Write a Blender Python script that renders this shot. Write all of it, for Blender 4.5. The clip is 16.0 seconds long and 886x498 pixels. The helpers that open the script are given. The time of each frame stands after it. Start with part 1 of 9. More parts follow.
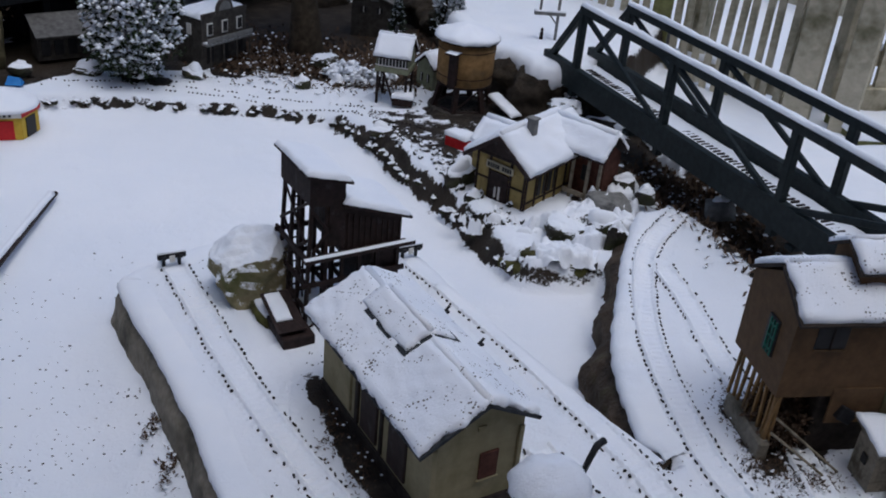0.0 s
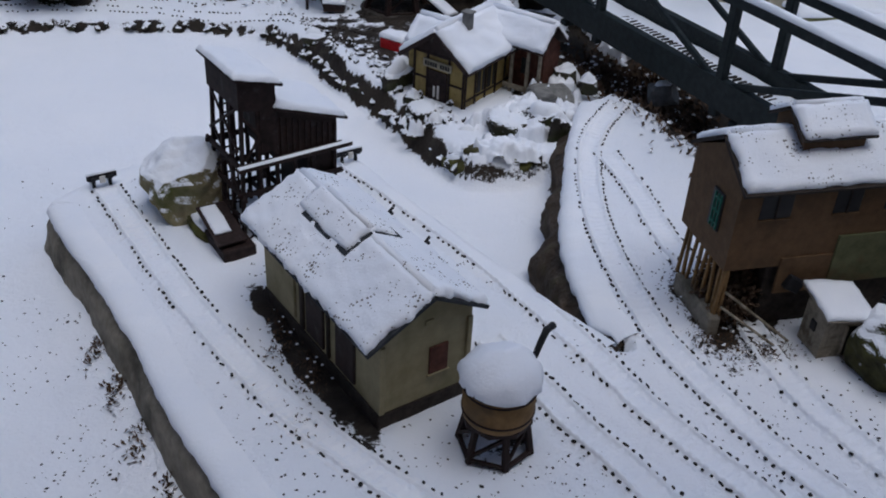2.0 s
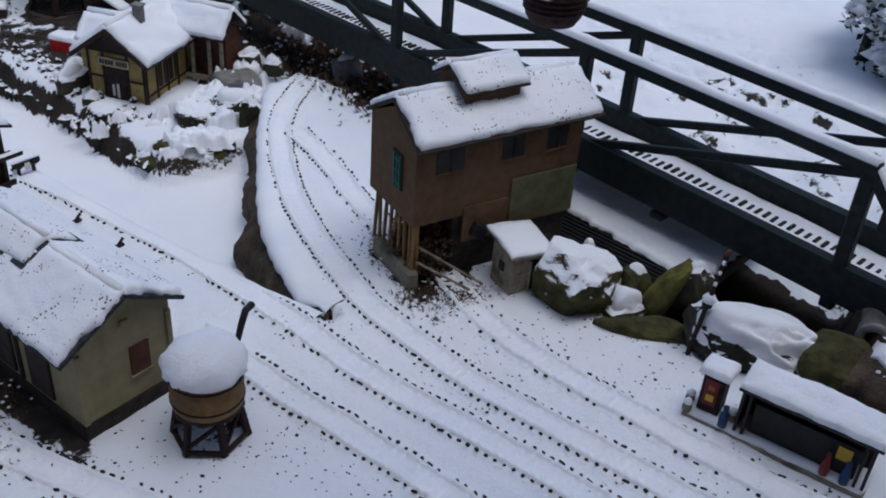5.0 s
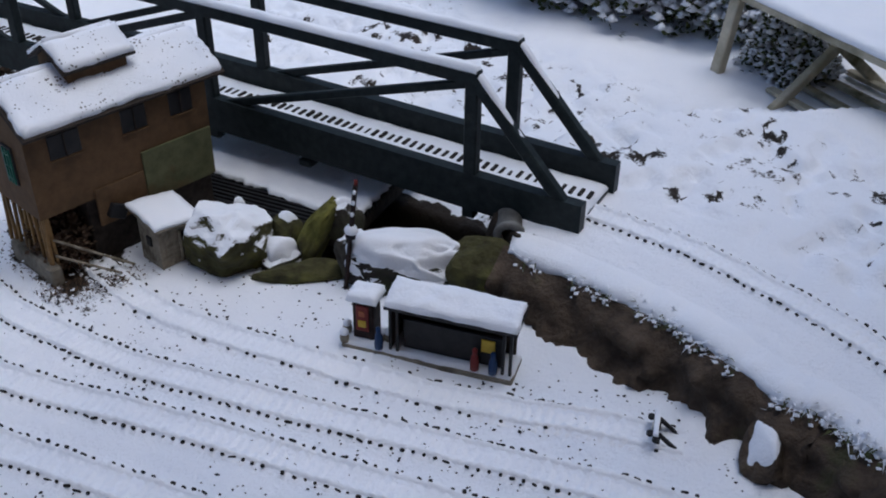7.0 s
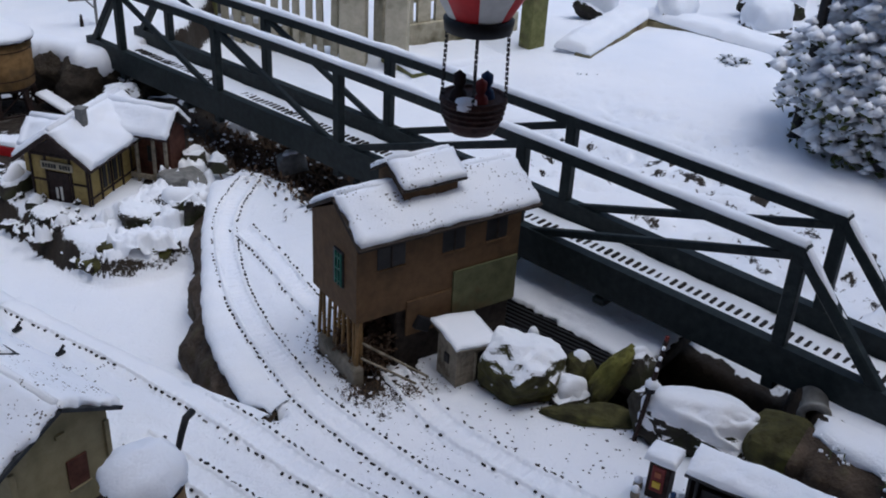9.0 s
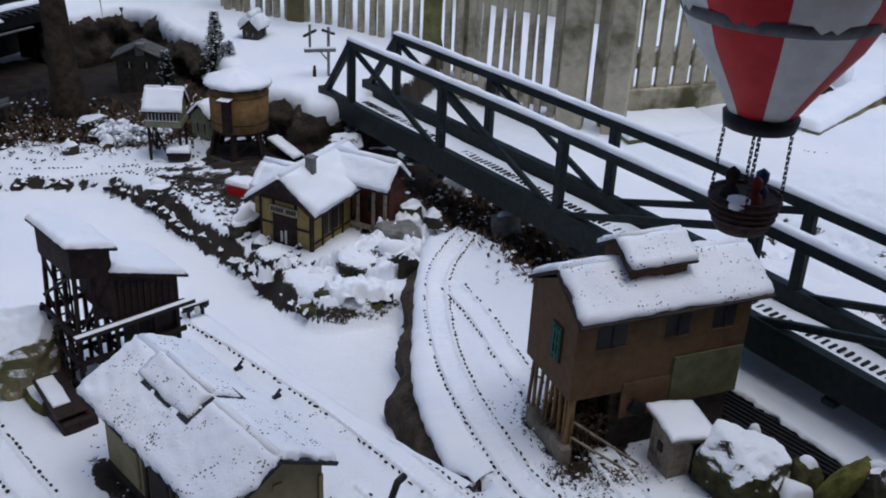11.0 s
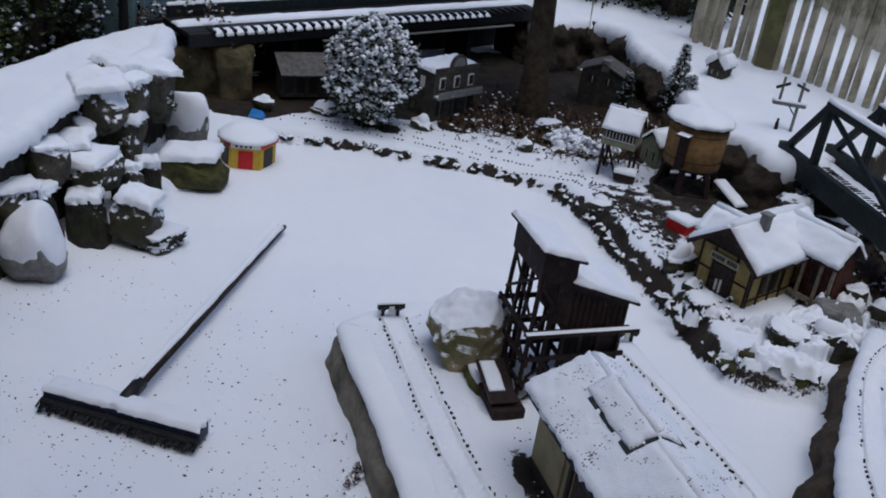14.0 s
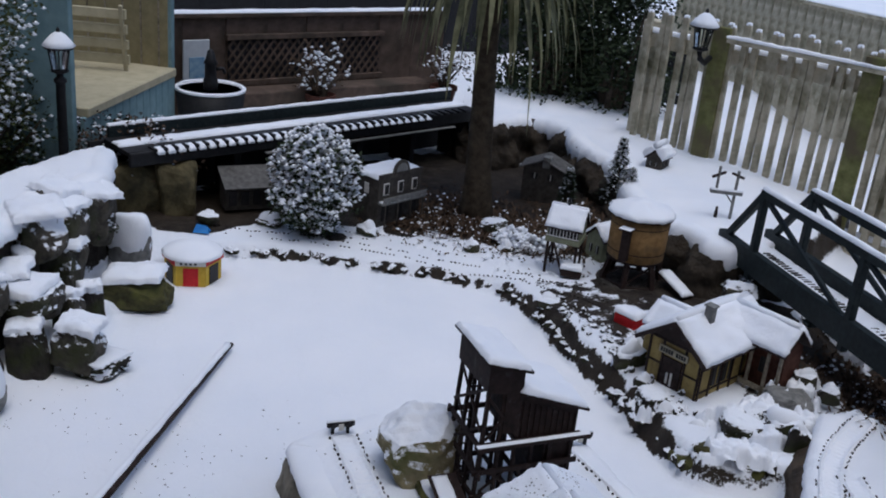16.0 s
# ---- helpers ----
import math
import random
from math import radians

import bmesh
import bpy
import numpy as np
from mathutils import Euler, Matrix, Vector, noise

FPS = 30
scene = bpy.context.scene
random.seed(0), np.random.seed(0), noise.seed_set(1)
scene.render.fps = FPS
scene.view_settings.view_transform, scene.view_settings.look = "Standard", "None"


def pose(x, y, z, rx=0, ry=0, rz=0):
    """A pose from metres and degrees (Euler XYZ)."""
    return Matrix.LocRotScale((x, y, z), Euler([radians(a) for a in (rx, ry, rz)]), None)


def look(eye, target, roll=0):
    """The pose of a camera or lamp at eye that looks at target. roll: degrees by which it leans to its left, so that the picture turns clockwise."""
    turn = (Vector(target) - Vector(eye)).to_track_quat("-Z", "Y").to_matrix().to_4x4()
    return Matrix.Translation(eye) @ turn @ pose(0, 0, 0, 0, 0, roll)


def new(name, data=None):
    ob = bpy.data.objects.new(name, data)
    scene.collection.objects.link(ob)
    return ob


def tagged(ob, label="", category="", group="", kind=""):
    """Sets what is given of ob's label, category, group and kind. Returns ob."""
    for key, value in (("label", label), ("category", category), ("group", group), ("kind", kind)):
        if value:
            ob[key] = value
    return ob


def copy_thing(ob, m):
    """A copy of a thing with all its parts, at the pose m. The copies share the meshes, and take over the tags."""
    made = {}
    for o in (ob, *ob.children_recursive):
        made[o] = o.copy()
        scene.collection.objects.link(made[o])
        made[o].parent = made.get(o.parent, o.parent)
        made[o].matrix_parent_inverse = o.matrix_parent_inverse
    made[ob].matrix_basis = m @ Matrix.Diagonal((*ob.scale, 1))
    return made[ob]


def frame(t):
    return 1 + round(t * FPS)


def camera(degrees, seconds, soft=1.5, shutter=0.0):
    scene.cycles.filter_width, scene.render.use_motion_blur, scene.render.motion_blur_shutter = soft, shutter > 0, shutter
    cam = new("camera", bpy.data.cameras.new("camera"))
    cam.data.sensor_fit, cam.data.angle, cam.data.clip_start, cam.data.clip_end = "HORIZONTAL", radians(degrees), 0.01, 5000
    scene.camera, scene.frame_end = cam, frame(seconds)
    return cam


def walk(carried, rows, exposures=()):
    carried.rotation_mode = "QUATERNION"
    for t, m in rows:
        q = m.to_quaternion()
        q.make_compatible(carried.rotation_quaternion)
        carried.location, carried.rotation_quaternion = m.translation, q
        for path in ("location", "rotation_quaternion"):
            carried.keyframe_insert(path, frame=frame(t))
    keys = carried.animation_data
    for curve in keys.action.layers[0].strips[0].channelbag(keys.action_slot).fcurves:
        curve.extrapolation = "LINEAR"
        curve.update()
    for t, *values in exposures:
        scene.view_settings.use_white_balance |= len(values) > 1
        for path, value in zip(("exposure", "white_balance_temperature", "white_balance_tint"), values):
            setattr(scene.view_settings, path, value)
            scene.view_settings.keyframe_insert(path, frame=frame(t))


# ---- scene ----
cam = camera(48.50, 16.0, soft=1.9)
# seconds, eye, turn (degrees)
ROWS = [
    (0.0, -0.0000, 0.0000, 1.3905, 61.003, -5.003, 2.767),
    (0.5, 0.0028, 0.0016, 1.3890, 60.735, -4.083, 2.729),
    (1.0, 0.0028, 0.0043, 1.3725, 59.602, -4.713, 2.644),
    (1.5, 0.0140, 0.0106, 1.3455, 57.380, -4.094, 1.261),
    (2.0, 0.0327, 0.0178, 1.3363, 56.530, -2.786, -1.491),
    (2.5, 0.0464, 0.0190, 1.3392, 56.291, -2.849, -4.022),
    (3.0, 0.0559, 0.0141, 1.3420, 56.716, -3.401, -5.738),
    (5.5, 0.1327, -0.0472, 1.3379, 57.045, -4.009, -22.038),
    (6.0, 0.1727, -0.0717, 1.2980, 57.672, -4.398, -24.885),
    (6.5, 0.2400, -0.1126, 1.2767, 56.881, -3.472, -29.618),
    (7.0, 0.3008, -0.1629, 1.3047, 56.299, -0.840, -36.019),
    (7.5, 0.3024, -0.1502, 1.3283, 57.337, -1.805, -36.442),
    (8.0, 0.2506, -0.0965, 1.3099, 60.057, -3.079, -31.664),
    (8.5, 0.1827, -0.0404, 1.3426, 60.554, -3.197, -25.679),
    (9.0, 0.1396, -0.0341, 1.3731, 61.400, -2.964, -21.822),
    (11.5, 0.0458, 0.0535, 1.3934, 64.443, -3.542, -4.957),
    (12.0, -0.0093, 0.0696, 1.4032, 65.225, -4.922, 1.075),
    (12.5, -0.0404, 0.0614, 1.4116, 65.422, -5.305, 5.461),
    (13.0, -0.0807, 0.0433, 1.4051, 64.900, -6.259, 10.056),
    (13.5, -0.1183, 0.0228, 1.4080, 63.456, -7.437, 14.183),
    (14.0, -0.1147, 0.0255, 1.4068, 62.737, -7.336, 15.441),
    (14.5, -0.1178, 0.0265, 1.4313, 63.304, -6.818, 14.378),
    (15.0, -0.1126, 0.0282, 1.4546, 65.863, -4.682, 12.800),
    (15.5, -0.1014, 0.0434, 1.4596, 67.428, -4.610, 11.817),
    (16.0, -0.0934, 0.0535, 1.4516, 68.362, -5.391, 11.910),
]
SKY, SUN, EXPOSURE, KELVIN, TINT = 0.115, 0.85, 0.05, 5900, 9
walk(cam, [(r[0], pose(*r[1:])) for r in ROWS], [(t, EXPOSURE + e, KELVIN, TINT) for t, e in ((0.0, 0.0), (1.5, -0.08), (3.0, 0.0), (5.5, 0.16), (6.5, 0.27), (7.5, 0.27), (8.5, 0.22), (9.0, 0.19), (12.0, 0.14), (13.0, 0.08), (14.0, -0.07), (14.5, -0.07), (16.0, 0.06))])

# ---------------------------------------------------------------- world and light
world = bpy.data.worlds.new("world")
scene.world = world
world.use_nodes = True
wn = world.node_tree
sky = wn.nodes.new("ShaderNodeTexSky")
sky.sky_type = "NISHITA"
sky.sun_disc = False
sky.sun_elevation = radians(76)
sky.sun_rotation = radians(141)
sky.air_density, sky.dust_density, sky.ozone_density = 1.0, 3.0, 1.6
wn.nodes["Background"].inputs["Strength"].default_value = SKY
wn.links.new(sky.outputs[0], wn.nodes["Background"].inputs["Color"])
sun = new("sun", bpy.data.lights.new("sun", "SUN"))
sun.data.energy, sun.data.angle, sun.data.color = SUN, radians(40), (1.0, 0.97, 0.93)
sun.matrix_world = look((0.93, 0.63, 6.0), (0, 1.8, 0))


# ---------------------------------------------------------------- materials
def node_material(name, rough=0.7, metal=0.0):
    m = bpy.data.materials.new(name)
    m.use_nodes = True
    b = m.node_tree.nodes["Principled BSDF"]
    b.inputs["Roughness"].default_value = rough
    b.inputs["Metallic"].default_value = metal
    b.inputs["Specular IOR Level"].default_value = 0.5 if rough < 0.3 or metal else 0.22
    return m, m.node_tree, b


def noise_node(nt, scale, detail=4.0, rough=0.6, coords="Object"):
    tc = nt.nodes.new("ShaderNodeTexCoord")
    n = nt.nodes.new("ShaderNodeTexNoise")
    n.inputs["Scale"].default_value = scale
    n.inputs["Detail"].default_value = detail
    n.inputs["Roughness"].default_value = rough
    nt.links.new(tc.outputs[coords], n.inputs["Vector"])
    return n


def ramp(nt, src, stops):
    r = nt.nodes.new("ShaderNodeValToRGB")
    els = r.color_ramp.elements
    while len(els) < len(stops):
        els.new(0.5)
    for e, (p, c) in zip(els, stops):
        e.position, e.color = p, (*c, 1.0)
    nt.links.new(src, r.inputs["Fac"])
    return r.outputs["Color"]


def mix(nt, fac, a, b, mode="MIX"):
    n = nt.nodes.new("ShaderNodeMix")
    n.data_type, n.blend_type = "RGBA", mode
    for sock, v in ((n.inputs[0], fac), (n.inputs[6], a), (n.inputs[7], b)):
        if isinstance(v, (int, float)):
            sock.default_value = v
        elif isinstance(v, tuple):
            sock.default_value = (*v, 1.0)
        else:
            nt.links.new(v, sock)
    return n.outputs[2]


def bump(nt, bsdf, src, strength, dist):
    b = nt.nodes.new("ShaderNodeBump")
    b.inputs["Strength"].default_value = strength
    b.inputs["Distance"].default_value = dist
    nt.links.new(src, b.inputs["Height"])
    nt.links.new(b.outputs[0], bsdf.inputs["Normal"])


def mottled(name, dark, light, scale=30.0, rough=0.75, relief=0.3, dist=0.004, metal=0.0, stain=None, stain_scale=6.0, stain_at=0.55, coords="Object", dust=0.0):
    """A surface of two close colours in fine grain, with larger stains and a dusting of snow on what faces up."""
    m, nt, b = node_material(name, rough, metal)
    n = noise_node(nt, scale, 6.0, 0.65, coords)
    col = ramp(nt, n.outputs[0], ((0.3, dark), (0.7, light)))
    if stain:
        s = noise_node(nt, stain_scale, 4.0, 0.6, coords)
        f = ramp(nt, s.outputs[0], ((stain_at - 0.06, (0, 0, 0)), (stain_at + 0.1, (1, 1, 1))))
        col = mix(nt, f, col, stain)
    if dust:
        g = nt.nodes.new("ShaderNodeNewGeometry")
        sep = nt.nodes.new("ShaderNodeSeparateXYZ")
        nt.links.new(g.outputs["Normal"], sep.inputs[0])
        s2 = noise_node(nt, scale * 2.2, 5.0, 0.7, coords)
        mul = nt.nodes.new("ShaderNodeMath")
        mul.operation = "MULTIPLY_ADD"
        nt.links.new(s2.outputs[0], mul.inputs[0])
        mul.inputs[1].default_value = 0.9
        nt.links.new(sep.outputs["Z"], mul.inputs[2])
        f = ramp(nt, mul.outputs[0], ((1.12 - dust, (0, 0, 0)), (1.32 - dust, (1, 1, 1))))
        col = mix(nt, f, col, (0.84, 0.87, 0.92))
    nt.links.new(col, b.inputs["Base Color"])
    if relief:
        bump(nt, b, n.outputs[0], relief, dist)
    return m


def snow_material(name, fine=160.0, relief=0.55, specks=0.0):
    m, nt, b = node_material(name, 0.62)
    n1 = noise_node(nt, fine, 5.0, 0.7, "Object")
    n2 = noise_node(nt, 7.0, 3.0, 0.5, "Object")
    c = ramp(nt, n2.outputs[0], ((0.3, (0.80, 0.835, 0.90)), (0.7, (0.87, 0.89, 0.93))))
    if specks:
        # small dark flecks of seed and grit, in patches
        tc = nt.nodes.new("ShaderNodeTexCoord")
        vo = nt.nodes.new("ShaderNodeTexVoronoi")
        vo.inputs["Scale"].default_value = 150.0
        nt.links.new(tc.outputs["Object"], vo.inputs["Vector"])
        n3 = noise_node(nt, 24.0, 3.0, 0.6)
        lim = nt.nodes.new("ShaderNodeMath")
        lim.operation = "MULTIPLY_ADD"
        nt.links.new(n3.outputs[0], lim.inputs[0])
        lim.inputs[1].default_value = -1.3
        nt.links.new(vo.outputs["Distance"], lim.inputs[2])
        m2 = nt.nodes.new("ShaderNodeMapRange")
        m2.inputs["From Min"].default_value, m2.inputs["From Max"].default_value = -0.62 + specks, -0.70 + specks
        nt.links.new(lim.outputs[0], m2.inputs["Value"])
        c = mix(nt, m2.outputs[0], c, (0.10, 0.09, 0.08))
    nt.links.new(c, b.inputs["Base Color"])
    add = nt.nodes.new("ShaderNodeMath")
    add.operation = "MULTIPLY_ADD"
    nt.links.new(n2.outputs[0], add.inputs[0])
    add.inputs[1].default_value = 2.0
    nt.links.new(n1.outputs[0], add.inputs[2])
    bump(nt, b, add.outputs[0], relief, 0.004)
    return m


SNOW = snow_material("snow")
SNOW_ROUGH = snow_material("crumbly_snow", 320.0, 0.6)
SNOW_SPECKED = snow_material("specked_roof_snow", 220.0, 0.5, 0.13)


def ground_material():
    """Snow over soil: bare earth where the sheet is steep or swept clear (the 'bare' attribute)."""
    m, nt, b = node_material("snowy_ground", 0.7)
    fine = noise_node(nt, 130.0, 6.0, 0.7)
    mid = noise_node(nt, 22.0, 5.0, 0.65)
    big = noise_node(nt, 2.6, 3.0, 0.5)
    snowc = ramp(nt, big.outputs[0], ((0.3, (0.79, 0.83, 0.90)), (0.7, (0.87, 0.89, 0.935))))
    soil = ramp(nt, mid.outputs[0], ((0.25, (0.008, 0.006, 0.005)), (0.5, (0.024, 0.0185, 0.014)), (0.75, (0.062, 0.050, 0.038))))
    moss = mix(nt, ramp(nt, big.outputs[0], ((0.5, (0, 0, 0)), (0.62, (1, 1, 1)))), soil, (0.030, 0.022, 0.015))
    geo = nt.nodes.new("ShaderNodeNewGeometry")
    sep = nt.nodes.new("ShaderNodeSeparateXYZ")
    nt.links.new(geo.outputs["Normal"], sep.inputs[0])
    att = nt.nodes.new("ShaderNodeAttribute")
    att.attribute_name = "bare"
    # cover = normal.z - bare + noise
    s1 = nt.nodes.new("ShaderNodeMath")
    s1.operation = "SUBTRACT"
    nt.links.new(sep.outputs["Z"], s1.inputs[0])
    nt.links.new(att.outputs["Fac"], s1.inputs[1])
    s2 = nt.nodes.new("ShaderNodeMath")
    s2.operation = "MULTIPLY_ADD"
    nt.links.new(fine.outputs[0], s2.inputs[0])
    s2.inputs[1].default_value = 0.5
    nt.links.new(s1.outputs[0], s2.inputs[2])
    s3 = nt.nodes.new("ShaderNodeMath")
    s3.operation = "MULTIPLY_ADD"
    nt.links.new(mid.outputs[0], s3.inputs[0])
    s3.inputs[1].default_value = 0.5
    nt.links.new(s2.outputs[0], s3.inputs[2])
    f = ramp(nt, s3.outputs[0], ((0.93, (0, 0, 0)), (1.17, (1, 1, 1))))
    nt.links.new(mix(nt, f, moss, snowc), b.inputs["Base Color"])
    add = nt.nodes.new("ShaderNodeMath")
    add.operation = "MULTIPLY_ADD"
    nt.links.new(mid.outputs[0], add.inputs[0])
    add.inputs[1].default_value = 1.6
    nt.links.new(fine.outputs[0], add.inputs[2])
    bump(nt, b, add.outputs[0], 0.6, 0.006)
    return m


GROUND = ground_material()
ROCK = mottled("rock", (0.024, 0.021, 0.017), (0.10, 0.09, 0.072), 26, 0.85, 0.9, 0.012, stain=(0.04, 0.043, 0.018), stain_scale=7, dust=0.27)
ROCK_DARK = mottled("dark_rock", (0.010, 0.009, 0.008), (0.05, 0.043, 0.036), 26, 0.85, 0.9, 0.012, stain=(0.03, 0.035, 0.012), stain_scale=9, dust=0.14)
ROCK_TAN = mottled("tan_rock", (0.12, 0.095, 0.05), (0.27, 0.22, 0.12), 30, 0.85, 0.6, 0.008, stain=(0.09, 0.10, 0.03), stain_scale=8, dust=0.1)
ROCK_MOSS = mottled("mossy_rock", (0.022, 0.021, 0.011), (0.085, 0.08, 0.03), 34, 0.9, 0.7, 0.008, stain=(0.10, 0.10, 0.026), stain_scale=9, stain_at=0.6, dust=0.10)
ROCK_BUFF = mottled("buff_rock", (0.17, 0.14, 0.075), (0.36, 0.31, 0.19), 30, 0.85, 0.6, 0.008, stain=(0.10, 0.105, 0.035), stain_scale=7, dust=0.48)
ROCK_OCHRE = mottled("ochre_rock", (0.055, 0.046, 0.022), (0.15, 0.125, 0.065), 20, 0.85, 0.7, 0.010, stain=(0.04, 0.036, 0.02), stain_scale=8, dust=0.0)
CONCRETE = mottled("concrete", (0.15, 0.133, 0.10), (0.27, 0.24, 0.19), 40, 0.88, 0.35, 0.004, stain=(0.075, 0.068, 0.05), stain_scale=9, dust=0.06)
CREAM = mottled("cream_wall", (0.24, 0.205, 0.115), (0.33, 0.285, 0.165), 40, 0.75, 0.2, 0.002, stain=(0.22, 0.19, 0.10), stain_scale=14)
BROWN_WOOD = mottled("dark_brown_wood", (0.011, 0.0065, 0.0055), (0.036, 0.021, 0.018), 60, 0.7, 0.4, 0.002, stain=(0.06, 0.05, 0.05), stain_scale=40, stain_at=0.66)
TAN_WOOD = mottled("tan_wood", (0.15, 0.085, 0.03), (0.27, 0.16, 0.062), 50, 0.7, 0.3, 0.002, stain=(0.13, 0.085, 0.04), stain_scale=16)
MILL_WOOD = mottled("mill_brown_board", (0.082, 0.046, 0.022), (0.135, 0.08, 0.038), 50, 0.75, 0.3, 0.002, stain=(0.07, 0.042, 0.02), stain_scale=9)
MILL_GREEN = mottled("mossy_mill_wall", (0.07, 0.075, 0.036), (0.13, 0.13, 0.066), 40, 0.8, 0.3, 0.002, stain=(0.11, 0.075, 0.035), stain_scale=8)
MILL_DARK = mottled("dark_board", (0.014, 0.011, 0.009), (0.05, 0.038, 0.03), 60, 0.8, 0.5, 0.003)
PALE_WOOD = mottled("weathered_pale_wood", (0.17, 0.145, 0.105), (0.34, 0.30, 0.235), 70, 0.8, 0.3, 0.002, stain=(0.12, 0.10, 0.07), stain_scale=30)
BRIDGE = mottled("dark_green_painted_wood", (0.006, 0.010, 0.011), (0.018, 0.027, 0.028), 60, 0.55, 0.3, 0.002, stain=(0.03, 0.04, 0.038), stain_scale=20, stain_at=0.66, dust=0.03)
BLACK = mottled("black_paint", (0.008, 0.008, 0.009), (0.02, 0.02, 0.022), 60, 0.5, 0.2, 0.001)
RAIL = mottled("dull_rail_metal", (0.05, 0.04, 0.035), (0.13, 0.11, 0.10), 80, 0.5, 0.2, 0.001, metal=0.6)
TIE = mottled("dark_sleeper", (0.010, 0.009, 0.009), (0.035, 0.03, 0.027), 90, 0.8, 0.3, 0.001)
FENCE = mottled("weathered_fence_wood", (0.36, 0.325, 0.235), (0.58, 0.53, 0.405), 18, 0.85, 0.5, 0.003, stain=(0.10, 0.095, 0.045), stain_scale=5)
# dark panes and water, also painted as shade in doorways and openings
DARK_FILL = mottled("dark_pane_and_shade", (0.010, 0.010, 0.011), (0.03, 0.028, 0.027), 30, 0.42, 0.0)
GREEN_PAINT = mottled("green_paint", (0.012, 0.09, 0.06), (0.02, 0.15, 0.10), 60, 0.55, 0.1, 0.001)
RED = mottled("red_paint", (0.42, 0.012, 0.014), (0.58, 0.025, 0.028), 40, 0.45, 0.1, 0.001)
YELLOW = mottled("yellow_paint", (0.50, 0.33, 0.03), (0.64, 0.44, 0.06), 40, 0.55, 0.1, 0.001)
BLUE = mottled("blue_paint", (0.02, 0.14, 0.42), (0.04, 0.22, 0.55), 40, 0.5, 0.1, 0.001)
WHITE = mottled("off_white_paint", (0.55, 0.54, 0.50), (0.72, 0.71, 0.67), 40, 0.6, 0.1, 0.001)
DARK_ROOF = mottled("dark_roof_edge", (0.015, 0.017, 0.02), (0.05, 0.055, 0.06), 60, 0.7, 0.3, 0.002)
BRICK_RED = mottled("brown_red_wall", (0.05, 0.018, 0.012), (0.12, 0.05, 0.035), 50, 0.8, 0.4, 0.003)
LEAF = mottled("dark_leaf", (0.008, 0.015, 0.006), (0.034, 0.05, 0.018), 25, 0.55, 0.2, 0.002)
LEAF_OLIVE = mottled("olive_leaf", (0.022, 0.032, 0.01), (0.085, 0.10, 0.032), 25, 0.55, 0.2, 0.002)
BARK = mottled("bark", (0.03, 0.023, 0.017), (0.11, 0.085, 0.062), 40, 0.9, 0.9, 0.01)
PALM_BARK = mottled("palm_bark", (0.025, 0.018, 0.011), (0.085, 0.065, 0.042), 30, 0.9, 0.9, 0.01)
TWIG = mottled("dead_twig", (0.03, 0.02, 0.014), (0.13, 0.085, 0.055), 50, 0.85, 0.3, 0.002)
GREY_BLUE = mottled("grey_blue_paint", (0.13, 0.21, 0.23), (0.20, 0.30, 0.32), 20, 0.7, 0.2, 0.002)
STONE_GREY = mottled("grey_stone", (0.11, 0.11, 0.105), (0.24, 0.24, 0.23), 40, 0.85, 0.5, 0.004)
BROWN_DUSTED = mottled("dusted_brown_wood", (0.011, 0.0065, 0.0055), (0.036, 0.021, 0.018), 60, 0.7, 0.4, 0.002, dust=0.30)
ROCK_BROWN = mottled("brown_wet_rock", (0.022, 0.016, 0.011), (0.11, 0.08, 0.056), 18, 0.75, 1.0, 0.02, stain=(0.045, 0.05, 0.018), stain_scale=9, stain_at=0.62, dust=0.02)
BANK_EARTH = mottled("dark_earth", (0.010, 0.008, 0.006), (0.055, 0.043, 0.031), 24, 0.9, 1.0, 0.02, stain=(0.09, 0.075, 0.055), stain_scale=7, stain_at=0.66, dust=0.01)
BALLAST = mottled("dark_ballast", (0.02, 0.017, 0.014), (0.09, 0.08, 0.07), 60, 0.9, 0.8, 0.004)


